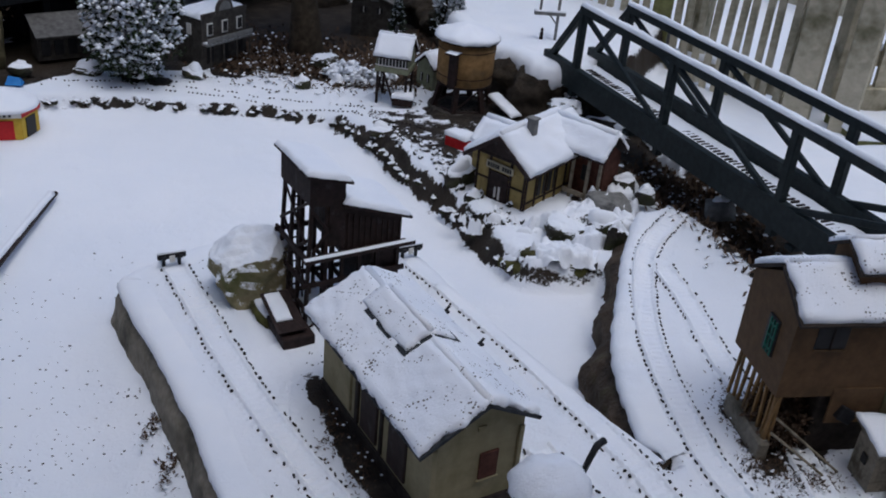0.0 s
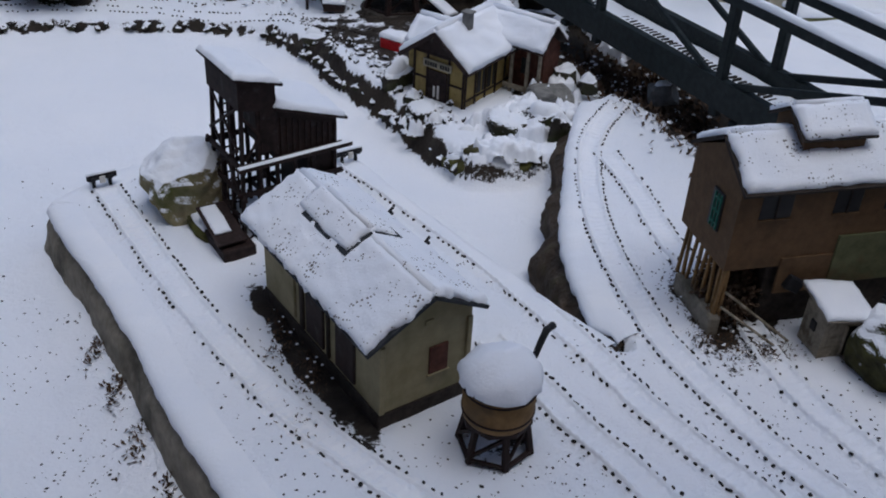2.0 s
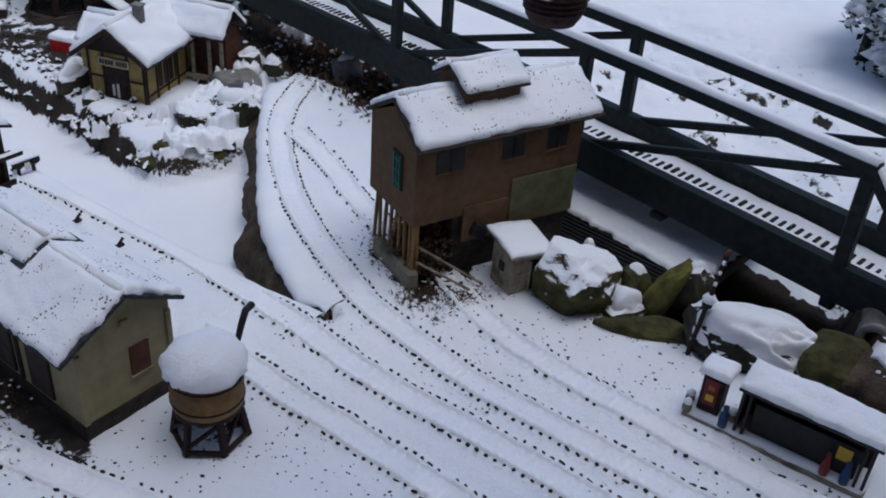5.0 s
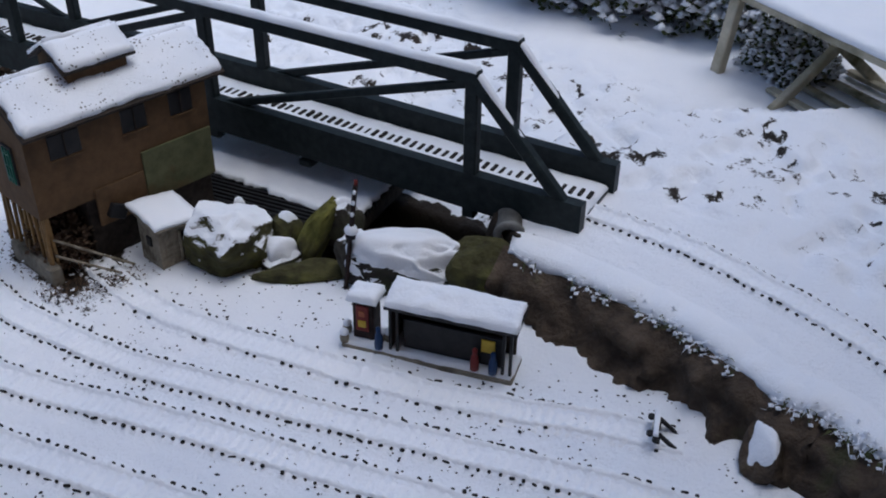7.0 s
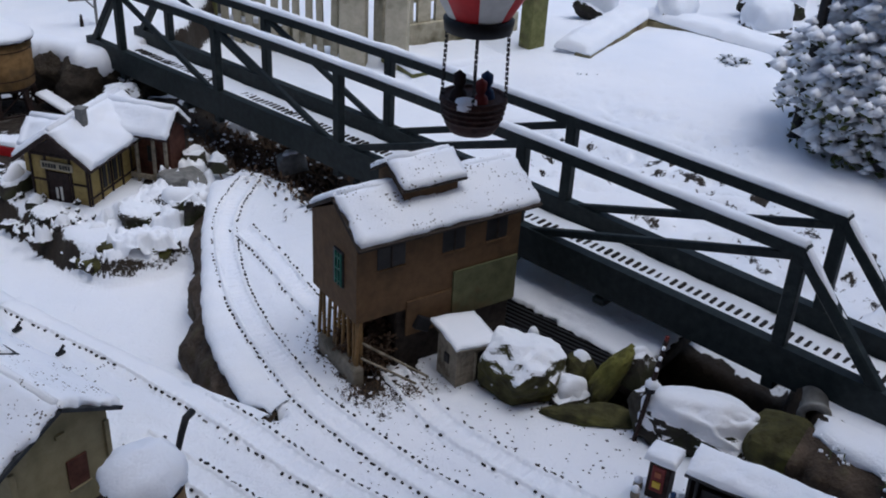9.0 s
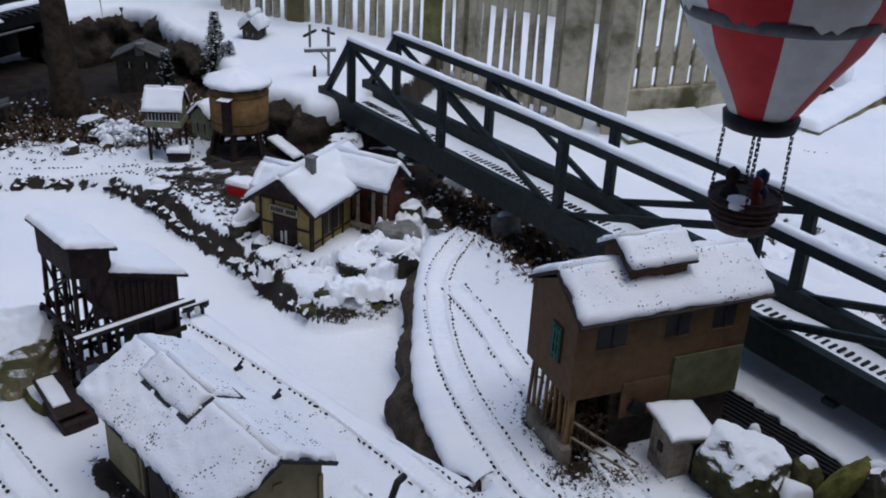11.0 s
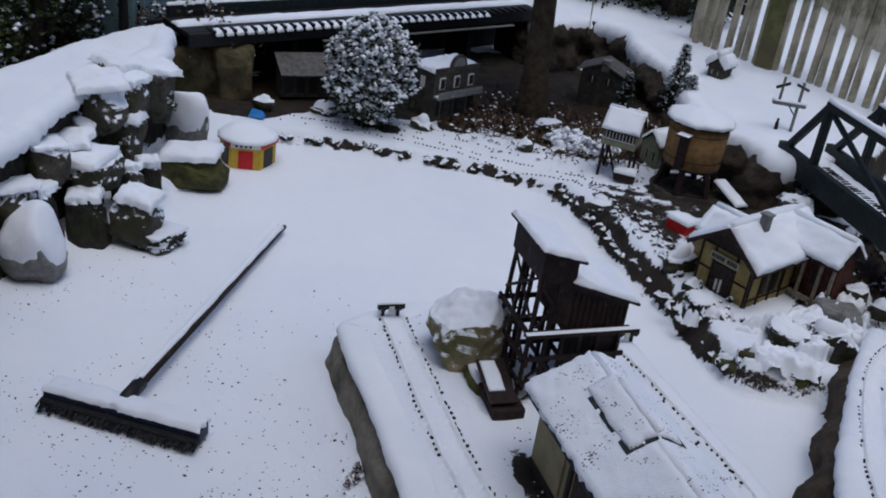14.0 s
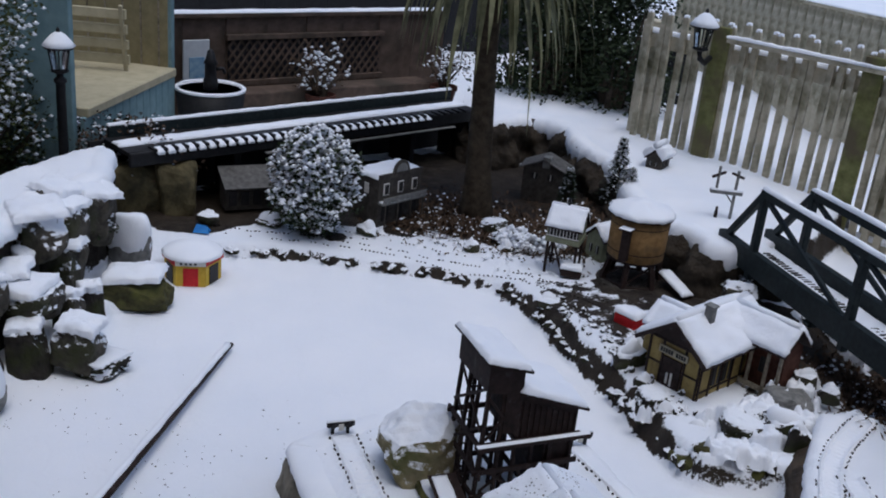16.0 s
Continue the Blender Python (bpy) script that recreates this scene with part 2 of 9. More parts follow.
# ---------------------------------------------------------------- mesh helpers
class Build:
    """Collects points and faces of one mesh."""

    def __init__(self):
        self.v, self.f = [], []

    def add(self, pts, faces):
        k = len(self.v)
        self.v += [tuple(p) for p in pts]
        self.f += [tuple(i + k for i in q) for q in faces]
        return self

    def box(self, c, s, bevel=0.0, m=None):
        """A box about c with sizes s; edges chamfered by bevel; m turns and moves it."""
        x, y, z = (a / 2 for a in s)
        b = min(bevel, 0.45 * min(s))
        pts, faces = [], []
        if b <= 0:
            pts = [Vector((i * x, j * y, k * z)) for i in (-1, 1) for j in (-1, 1) for k in (-1, 1)]
            faces = [(0, 1, 3, 2), (4, 6, 7, 5), (0, 4, 5, 1), (2, 3, 7, 6), (0, 2, 6, 4), (1, 5, 7, 3)]
        else:
            idx = {}
            for i in (-1, 1):
                for j in (-1, 1):
                    for k in (-1, 1):
                        for a in range(3):
                            p = [i * (x - b), j * (y - b), k * (z - b)]
                            p[a] = (i * x, j * y, k * z)[a]
                            idx[i, j, k, a] = len(pts)
                            pts.append(Vector(p))
            for a in range(3):
                o = [q for q in range(3) if q != a]
                for sgn in (-1, 1):
                    q = []
                    for u, w in ((-1, -1), (1, -1), (1, 1), (-1, 1)):
                        key = [0, 0, 0]
                        key[a], key[o[0]], key[o[1]] = sgn, u, w
                        q.append(idx[(*key, a)])
                    faces.append(tuple(q) if (sgn > 0) == (a != 1) else tuple(q[::-1]))
            for a in range(3):
                o = [q for q in range(3) if q != a]
                for u in (-1, 1):
                    for w in (-1, 1):
                        q = []
                        for sgn, side in ((-1, o[0]), (1, o[0]), (1, o[1]), (-1, o[1])):
                            key = [0, 0, 0]
                            key[a], key[o[0]], key[o[1]] = sgn, u, w
                            q.append(idx[(*key, side)])
                        faces.append(tuple(q))
            for i in (-1, 1):
                for j in (-1, 1):
                    for k in (-1, 1):
                        faces.append((idx[i, j, k, 0], idx[i, j, k, 1], idx[i, j, k, 2]))
        pts = [(m @ p if m else p) + Vector(c) for p in pts]
        return self.add(pts, faces)

    def beam(self, p, q, w, h, bevel=0.0):
        """A bar from p to q, w wide and h high."""
        p, q = Vector(p), Vector(q)
        d = (q - p).normalized()
        up = Vector((0, 0, 1)) if abs(d.z) < 0.95 else Vector((0, 1, 0))
        side = d.cross(up).normalized()
        up = side.cross(d)
        m = Matrix((side, d, up)).transposed()
        return self.box((p + q) / 2, (w, (q - p).length, h), bevel, m)

    def tube(self, path, radii, n=8, cap=True):
        path = [Vector(p) for p in path]
        rings = []
        for i, p in enumerate(path):
            d = (path[min(i + 1, len(path) - 1)] - path[max(i - 1, 0)]).normalized()
            ref = Vector((0, 0, 1)) if abs(d.z) < 0.9 else Vector((1, 0, 0))
            a = d.cross(ref).normalized()
            b = d.cross(a)
            r = radii[i] if isinstance(radii, (list, tuple)) else radii
            rings.append([p + (a * math.cos(2 * math.pi * k / n) + b * math.sin(2 * math.pi * k / n)) * r for k in range(n)])
        pts = [p for ring in rings for p in ring]
        faces = [(i * n + k, i * n + (k + 1) % n, (i + 1) * n + (k + 1) % n, (i + 1) * n + k) for i in range(len(path) - 1) for k in range(n)]
        if cap:
            faces += [tuple(range(n))[::-1], tuple((len(path) - 1) * n + k for k in range(n))]
        return self.add(pts, faces)

    def lathe(self, prof, n=24, c=(0, 0, 0)):
        """Turns the (radius, height) profile about the vertical through c."""
        pts = [(c[0] + r * math.cos(2 * math.pi * k / n), c[1] + r * math.sin(2 * math.pi * k / n), c[2] + z) for r, z in prof for k in range(n)]
        faces = [(i * n + k, i * n + (k + 1) % n, (i + 1) * n + (k + 1) % n, (i + 1) * n + k) for i in range(len(prof) - 1) for k in range(n)]
        faces += [tuple(range(n))[::-1], tuple((len(prof) - 1) * n + k for k in range(n))]
        return self.add(pts, faces)

    def prism(self, poly, axis, lo, hi):
        """A flat outline pulled along an axis; poly holds the two other coordinates in order."""
        o = [q for q in range(3) if q != axis]
        pts = []
        for t in (lo, hi):
            for a, b in poly:
                p = [0, 0, 0]
                p[axis], p[o[0]], p[o[1]] = t, a, b
                pts.append(p)
        n = len(poly)
        faces = [(i, (i + 1) % n, n + (i + 1) % n, n + i) for i in range(n)] + [tuple(range(n))[::-1], tuple(range(n, 2 * n))]
        return self.add(pts, faces)

    def slab(self, a, b, c, d, thick):
        """A plate whose lower face is the quad a b c d, thick along its normal."""
        a, b, c, d = (Vector(p) for p in (a, b, c, d))
        n = (b - a).cross(d - a).normalized() * thick
        if n.z < 0:
            n = -n
        return self.add([a, b, c, d, a + n, b + n, c + n, d + n], [(0, 3, 2, 1), (4, 5, 6, 7), (0, 1, 5, 4), (1, 2, 6, 5), (2, 3, 7, 6), (3, 0, 4, 7)])

    def mesh(self, name, smooth=False):
        me = bpy.data.meshes.new(name)
        me.from_pydata([tuple(p) for p in self.v], [], self.f)
        bm = bmesh.new()
        bm.from_mesh(me)
        bmesh.ops.recalc_face_normals(bm, faces=bm.faces)
        bm.to_mesh(me)
        bm.free()
        if smooth:
            for p in me.polygons:
                p.use_smooth = True
        return me


# the village and the pool were drawn at a larger scale: VILLAGE brings that plan to size, PLAN is the plan in use
E0, VK = Vector((-0.03, 0.02, 1.405)), 0.9
VILLAGE = Matrix.Translation(E0) @ Matrix.Scale(VK, 4) @ Matrix.Translation(-E0)
PLAN = Matrix()


def vil(p):
    """A place of the village plan on the ground."""
    return (E0.x + VK * (p[0] - E0.x), E0.y + VK * (p[1] - E0.y))


def part(name, b, material, parent, label="", smooth=False):
    """One mesh object under a thing or a part."""
    me = b if isinstance(b, bpy.types.Mesh) else b.mesh(name, smooth)
    if material and not me.materials:
        me.materials.append(material)
    ob = new(name, me)
    ob.parent = parent
    if label:
        tagged(ob, label)
    return ob


def thing(name, m, label, category, group="", kind=""):
    ob = new(name)
    ob.empty_display_size = 0.05
    ob.matrix_world = PLAN @ m
    return tagged(ob, label, category, group, kind)


def single(name, b, material, m, label, category, group="", kind="", smooth=False):
    me = b if isinstance(b, bpy.types.Mesh) else b.mesh(name, smooth)
    if material and not me.materials:
        me.materials.append(material)
    ob = new(name, me)
    ob.matrix_world = PLAN @ m
    return tagged(ob, label, category, group, kind)


def nz(p, s, seed=0.0):
    return noise.noise(Vector((p[0] * s + seed * 7.3, p[1] * s - seed * 3.1, p[2] * s + seed)))


def snow_patch(b, p00, p10, p11, p01, thick=0.02, nu=12, nv=12, seed=1.0, rag=0.004, lip=0.004):
    """A lying blanket of snow on the quad p00 p10 p11 p01, thick in the middle and rounded off at its uneven rim."""
    p00, p10, p11, p01 = (Vector(p) for p in (p00, p10, p11, p01))
    n = (p10 - p00).cross(p01 - p00).normalized()
    if n.z < 0:
        n = -n
    top, low = [], []
    lu, lv = max((p10 - p00).length, 1e-3), max((p01 - p00).length, 1e-3)
    e = min(thick * 1.1, 0.3 * min(lu, lv))
    us = sorted({0.0, 1.0, *[min(max(x, 0), 1) for x in (0.25 * e / lu, e / lu, 1 - e / lu, 1 - 0.25 * e / lu)], *[i / nu for i in range(1, nu)]})
    vs = sorted({0.0, 1.0, *[min(max(x, 0), 1) for x in (0.25 * e / lv, e / lv, 1 - e / lv, 1 - 0.25 * e / lv)], *[i / nv for i in range(1, nv)]})
    for u in us:
        for v in vs:
            p = (p00 * (1 - u) + p10 * u) * (1 - v) + (p01 * (1 - u) + p11 * u) * v
            du, dv = min(u, 1 - u) * lu, min(v, 1 - v) * lv
            d = min(du, dv)
            k = min(d / e, 1.0)
            h = thick * (0.12 + 0.88 * math.sqrt(max(1 - (1 - k) ** 2, 0)))
            h *= 1 + 0.30 * nz(p, 20, seed) + 0.22 * nz(p, 55, seed) + 0.12 * nz(p, 120, seed)
            out = Vector((0, 0, 0))
            if d < e:
                cen = (p00 + p10 + p11 + p01) / 4
                w = (p - cen)
                w -= n * w.dot(n)
                if w.length > 1e-6:
                    out = w.normalized() * (lip * (1 - (2 * k - 1) ** 2) + rag * nz(p, 70, seed + 5) * (1 - k))
            top.append(p + n * h + out)
            low.append(p + out)
    a, c = len(us), len(vs)
    faces = [(i * c + j, (i + 1) * c + j, (i + 1) * c + j + 1, i * c + j + 1) for i in range(a - 1) for j in range(c - 1)]
    b.add(top, faces)
    rim = [i * c for i in range(a)] + [(a - 1) * c + j for j in range(1, c)] + [i * c + c - 1 for i in range(a - 2, -1, -1)] + [j for j in range(c - 2, 0, -1)]
    m = len(rim)
    b.add([top[i] for i in rim] + [low[i] for i in rim], [(i, (i + 1) % m, m + (i + 1) % m, m + i) for i in range(m)] + [tuple(range(m, 2 * m))])
    return b


def lump(seed, size, detail=3, rough=0.25, cuts=7, block=2.6):
    """A rock: a ball hewn by a few planes and roughened. Returns points and faces."""
    rnd = random.Random(seed)
    bm = bmesh.new()
    bmesh.ops.create_icosphere(bm, subdivisions=detail, radius=1.0)
    planes = []
    for _ in range(cuts):
        d = Vector((rnd.uniform(-1, 1), rnd.uniform(-1, 1), rnd.uniform(-0.7, 1))).normalized()
        planes.append((d, rnd.uniform(0.62, 0.95) if block < 4 else rnd.uniform(0.85, 1.12)))
    pts = []
    for v in bm.verts:
        p = v.co / (abs(v.co.x) ** block + abs(v.co.y) ** block + abs(v.co.z) ** block) ** (1 / block)
        for d, h in planes:
            s = p.dot(d)
            if s > h:
                p -= d * (s - h) * 0.9
        p *= 1 + rough * 0.5 * nz(p, 1.6, seed) + rough * 0.25 * nz(p, 4.5, seed + 2)
        pts.append(Vector((p.x * size[0], p.y * size[1], p.z * size[2])))
    faces = [tuple(v.index for v in f.verts) for f in bm.faces]
    bm.free()
    return pts, faces


def boulder(m, size, seed, material, label, snow=0.02, detail=3, name="boulder", category="rock", group="", cover=0.25, cuts=7, block=2.6):
    """A rock with a cap of snow on its upper faces."""
    if max(size) * VK > 0.055:
        detail = max(detail, 4)
    pts, faces = lump(seed, size, detail, 0.28, cuts, block)
    ob = thing(name, m, label, category, group)
    body = Build().add(pts, faces).mesh("stone")
    part("stone", body, material, ob)
    if snow:
        me = body.copy()
        me.materials.clear()
        me.materials.append(SNOW)
        inv = m.to_3x3().inverted()
        upv = (inv @ Vector((0, 0, 1))).normalized()
        for v in me.vertices:
            k = (v.normal.dot(upv) - cover + 0.25 * nz(v.co, 3.0 / max(size), seed)) / 0.3
            k = min(max(k, 0), 1)
            v.co = v.co + upv * (snow * k) + v.normal * (snow * 0.35 * k) - v.normal * (0.006 + 0.3 * snow) * (1 - k)
        cap = bmesh.new()
        cap.from_mesh(me)
        for _ in range(3 if detail > 2 else 1):
            bmesh.ops.smooth_vert(cap, verts=cap.verts, factor=0.5, use_axis_x=True, use_axis_y=True, use_axis_z=True)
        cap.to_mesh(me)
        cap.free()
        for p in me.polygons:
            p.use_smooth = True
        part("snow_cap", me, None, ob, "rounded cap of fresh snow")
    return ob


def block_stone(m, size, seed, material, label, snow=0.022, name="boulder", category="rock", group="", square=9.0, rag=0.012):
    """A squared rockery stone with a slab of snow lying on its top."""
    rnd = random.Random(seed)
    pts, faces = lump(seed, size, 4, 0.26, 4, square)
    k1, k2 = rnd.uniform(-0.12, 0.12), rnd.uniform(-0.12, 0.12)
    pts = [Vector((p.x * (1 - k1 * p.z / size[2]), p.y * (1 - k2 * p.z / size[2]), p.z + 0.10 * size[2] * nz(p, 1.2 / max(size), seed))) for p in pts]
    ob = thing(name, m @ pose(0, 0, 0, rnd.uniform(-9, 9), rnd.uniform(-9, 9), 0), label, category, group)
    part("stone", Build().add(pts, faces), material, ob)
    if snow:
        sx, sy, z = size[0] * (1 - k1) * 0.94, size[1] * (1 - k2) * 0.94, size[2] * 0.93
        b = Build()
        snow_patch(b, (-sx, -sy, z), (sx, -sy, z), (sx, sy, z), (-sx, sy, z), snow, 14, 14, seed, rag, 0.006)
        part("snow_cap", b, SNOW, ob, "thick slab of fresh snow", True)
    return ob


def frame_at(x, y, z, deg):
    return pose(x, y, z, 0, 0, deg)


# smooth numeric noise for the ground
LATTICES = {}


def lattice(seed):
    if seed not in LATTICES:
        LATTICES[seed] = np.random.default_rng(seed).uniform(-1, 1, (256, 256))
    return LATTICES[seed]


def fbm(x, y, scale, seed, octaves=4, gain=0.5):
    out, amp, tot = np.zeros_like(x), 1.0, 0.0
    for o in range(octaves):
        g = lattice(seed + o)
        u, v = x * scale * 2 ** o, y * scale * 2 ** o
        i, j = np.floor(u).astype(int), np.floor(v).astype(int)
        a, b = u - i, v - j
        a, b = a * a * (3 - 2 * a), b * b * (3 - 2 * b)
        h = (g[i % 256, j % 256] * (1 - a) + g[(i + 1) % 256, j % 256] * a) * (1 - b) + (g[i % 256, (j + 1) % 256] * (1 - a) + g[(i + 1) % 256, (j + 1) % 256] * a) * b
        out += amp * h
        tot += amp
        amp *= gain
    return out / tot


def inside(x, y, poly):
    """Signed distance to a closed outline, above zero inside."""
    n = len(poly)
    odd = np.zeros(x.shape, bool)
    best = np.full(x.shape, 1e9)
    for k in range(n):
        x0, y0 = poly[k]
        x1, y1 = poly[(k + 1) % n]
        dx, dy = x1 - x0, y1 - y0
        t = np.clip(((x - x0) * dx + (y - y0) * dy) / (dx * dx + dy * dy), 0, 1)
        best = np.minimum(best, np.hypot(x - x0 - t * dx, y - y0 - t * dy))
        if y0 != y1:
            odd ^= ((y0 > y) != (y1 > y)) & (x < x0 + (y - y0) * dx / dy)
    return np.where(odd, best, -best)


def near_line(x, y, line):
    best = np.full(x.shape, 1e9)
    for (x0, y0), (x1, y1) in zip(line, line[1:]):
        dx, dy = x1 - x0, y1 - y0
        t = np.clip(((x - x0) * dx + (y - y0) * dy) / (dx * dx + dy * dy), 0, 1)
        best = np.minimum(best, np.hypot(x - x0 - t * dx, y - y0 - t * dy))
    return best


def step(v, lo, hi):
    t = np.clip((v - lo) / (hi - lo), 0, 1)
    return t * t * (3 - 2 * t)


def smooth_line(pts, spacing=0.01):
    """Even points along a soft curve through pts."""
    pts = [Vector((*p[:2], p[2] if len(p) > 2 else 0)) for p in pts]
    ext = [pts[0] * 2 - pts[1]] + pts + [pts[-1] * 2 - pts[-2]]
    dense = []
    for i in range(1, len(ext) - 2):
        p0, p1, p2, p3 = ext[i - 1:i + 3]
        for k in range(24):
            t = k / 24
            dense.append(0.5 * ((2 * p1) + (p2 - p0) * t + (2 * p0 - 5 * p1 + 4 * p2 - p3) * t * t + (3 * p1 - p0 - 3 * p2 + p3) * t ** 3))
    dense.append(pts[-1])
    out, acc = [dense[0]], 0.0
    for a, b in zip(dense, dense[1:]):
        seg = (b - a).length
        while acc + seg >= spacing * len(out) and seg > 0:
            t = (spacing * len(out) - acc) / seg
            out.append(a.lerp(b, t))
        acc += seg
    return out


# ---------------------------------------------------------------- the ground, one sheet
YARD_Z = 0.27
POOL_Z = E0.z * (1 - VK)
POND = [vil(p) for p in ((-2.2, -2.5), (-2.1, 1.2), (-1.75, 1.9), (-1.62, 2.22), (-1.50, 2.42), (-1.60, 2.66), (-1.52, 2.82), (-1.60, 2.95), (-1.60, 3.12), (-1.49, 3.27), (-1.25, 3.33),
        (-1.05, 3.35), (-0.80, 3.38), (-0.62, 3.37), (-0.42, 3.32), (-0.26, 3.12), (-0.14, 2.90), (0.05, 2.64), (0.14, 2.44), (0.24, 2.33), (0.36, 2.34), (0.44, 2.36))] + [
        (0.435, 2.04), (0.385, 1.71), (0.385, 1.54), (0.40, 1.43), (0.437, 1.34), (0.34, 1.445), (0.25, 1.56), (0.145, 1.70), (0.02, 1.88), (-0.04, 1.975),
        (-0.12, 2.05), (-0.32, 2.03), (-0.545, 1.935), (-0.66, 1.79), (-0.655, 1.72), (-0.50, 1.488), (-0.405, 1.336), (-0.31, 1.166), (-0.13, 0.9), (0.12, 0.55), (0.5, 0.1), (1.2, -0.6), (1.6, -2.5)]
YARD = [(0.437, 1.34), (0.34, 1.445), (0.25, 1.56), (0.145, 1.70), (0.02, 1.88), (-0.04, 1.975), (-0.12, 2.05), (-0.32, 2.03), (-0.545, 1.935), (-0.66, 1.79), (-0.655, 1.72), (-0.50, 1.488),
        (-0.405, 1.336), (-0.31, 1.166), (-0.13, 0.9), (0.12, 0.55), (0.5, 0.1), (1.2, -0.6), (1.6, -0.6), (1.47, 0.12), (1.42, 0.28), (1.40, 0.40), (1.38, 0.58), (1.33, 0.78),
        (1.20, 0.99), (1.03, 1.16), (1.02, 1.45), (0.80, 1.72), (0.77, 2.10), (0.70, 2.30), (0.60, 2.42), (0.50, 2.34), (0.43, 2.04), (0.376, 1.71), (0.376, 1.54), (0.392, 1.425)]
HILL = [(0.42, 3.17), (0.33, 3.13), (0.255, 3.13), (0.20, 3.235), (0.085, 3.375), (-0.03, 3.60), (-0.05, 3.74), (-0.08, 3.86), (-0.12, 3.95), (-0.215, 4.08), (-0.30, 4.25), (-0.335, 4.37), (-0.50, 4.48), (-0.68, 4.30), (-0.80, 4.40),
        (-0.86, 5.0), (-0.2, 5.6), (0.5, 4.8), (0.85, 4.0), (0.62, 3.42)]
LEFT = [vil(p) for p in ((-1.80, 1.2), (-1.72, 1.95), (-1.79, 2.45), (-1.84, 2.66), (-1.79, 2.80), (-1.78, 2.96), (-1.84, 3.09), (-1.88, 3.20), (-1.95, 3.27), (-2.02, 3.131), (-2.063, 2.887), (-2.086, 2.664), (-2.10, 2.2), (-2.2, 1.2))]
EMBANK = [(1.25, 1.02), (1.245, 0.895), (1.291, 0.755), (1.327, 0.60), (1.327, 0.406), (1.354, 0.33), (1.347, 0.254), (1.40, 0.0), (1.7, -0.6), (2.3, -0.4), (2.3, 0.9), (1.75, 1.25), (1.40, 1.15)]
TRACKS = {
    "A": [(0.60, 2.33), (0.52, 2.18), (0.478, 2.05), (0.452, 1.82), (0.456, 1.65), (0.478, 1.49), (0.505, 1.357), (0.545, 1.258), (0.615, 1.105), (0.70, 0.975), (0.83, 0.79), (0.945, 0.63), (1.07, 0.45), (1.20, 0.24)],
    "B": [(-0.085, 1.985), (0.0, 1.87), (0.10, 1.735), (0.205, 1.59), (0.295, 1.448), (0.368, 1.327), (0.435, 1.20), (0.49, 1.112), (0.57, 0.998), (0.65, 0.885), (0.76, 0.72), (0.86, 0.57), (1.0, 0.36)],
    "C": [(0.20, 1.345), (0.262, 1.247), (0.324, 1.141), (0.39, 1.046), (0.455, 0.945), (0.53, 0.83), (0.62, 0.69), (0.74, 0.52)],
    "D": [(-0.575, 1.825), (-0.504, 1.71), (-0.378, 1.508), (-0.291, 1.378), (-0.135, 1.178), (0.0, 1.045), (0.102, 0.955), (0.25, 0.80), (0.42, 0.60)],
    "S": [(0.650, 1.56), (0.670, 1.42), (0.70, 1.25), (0.755, 1.115), (0.855, 0.945), (0.955, 0.79), (1.06, 0.655), (1.14, 0.56), (1.215, 0.455)],
    "P": [(0.52, 2.05), (0.555, 1.898), (0.582, 1.71), (0.605, 1.60), (0.635, 1.48)],
    "F": [(-1.62, 3.39), (-1.366, 3.41), (-1.083, 3.45), (-0.861, 3.46), (-0.512, 3.40), (-0.203, 3.40), (0.102, 3.46), (0.25, 3.42)],
    "G": [(-1.25, 3.50), (-0.905, 3.60), (-0.527, 3.56), (-0.1, 3.66), (0.1, 3.72)],
    "V": [(-0.42, 3.42), (-0.10, 3.22), (0.12, 3.02), (0.30, 2.95), (0.50, 3.0)],
    "U": [(1.41, 0.98), (1.455, 0.85), (1.49, 0.72), (1.515, 0.53), (1.515, 0.36), (1.49, 0.15), (1.44, -0.1)],
}


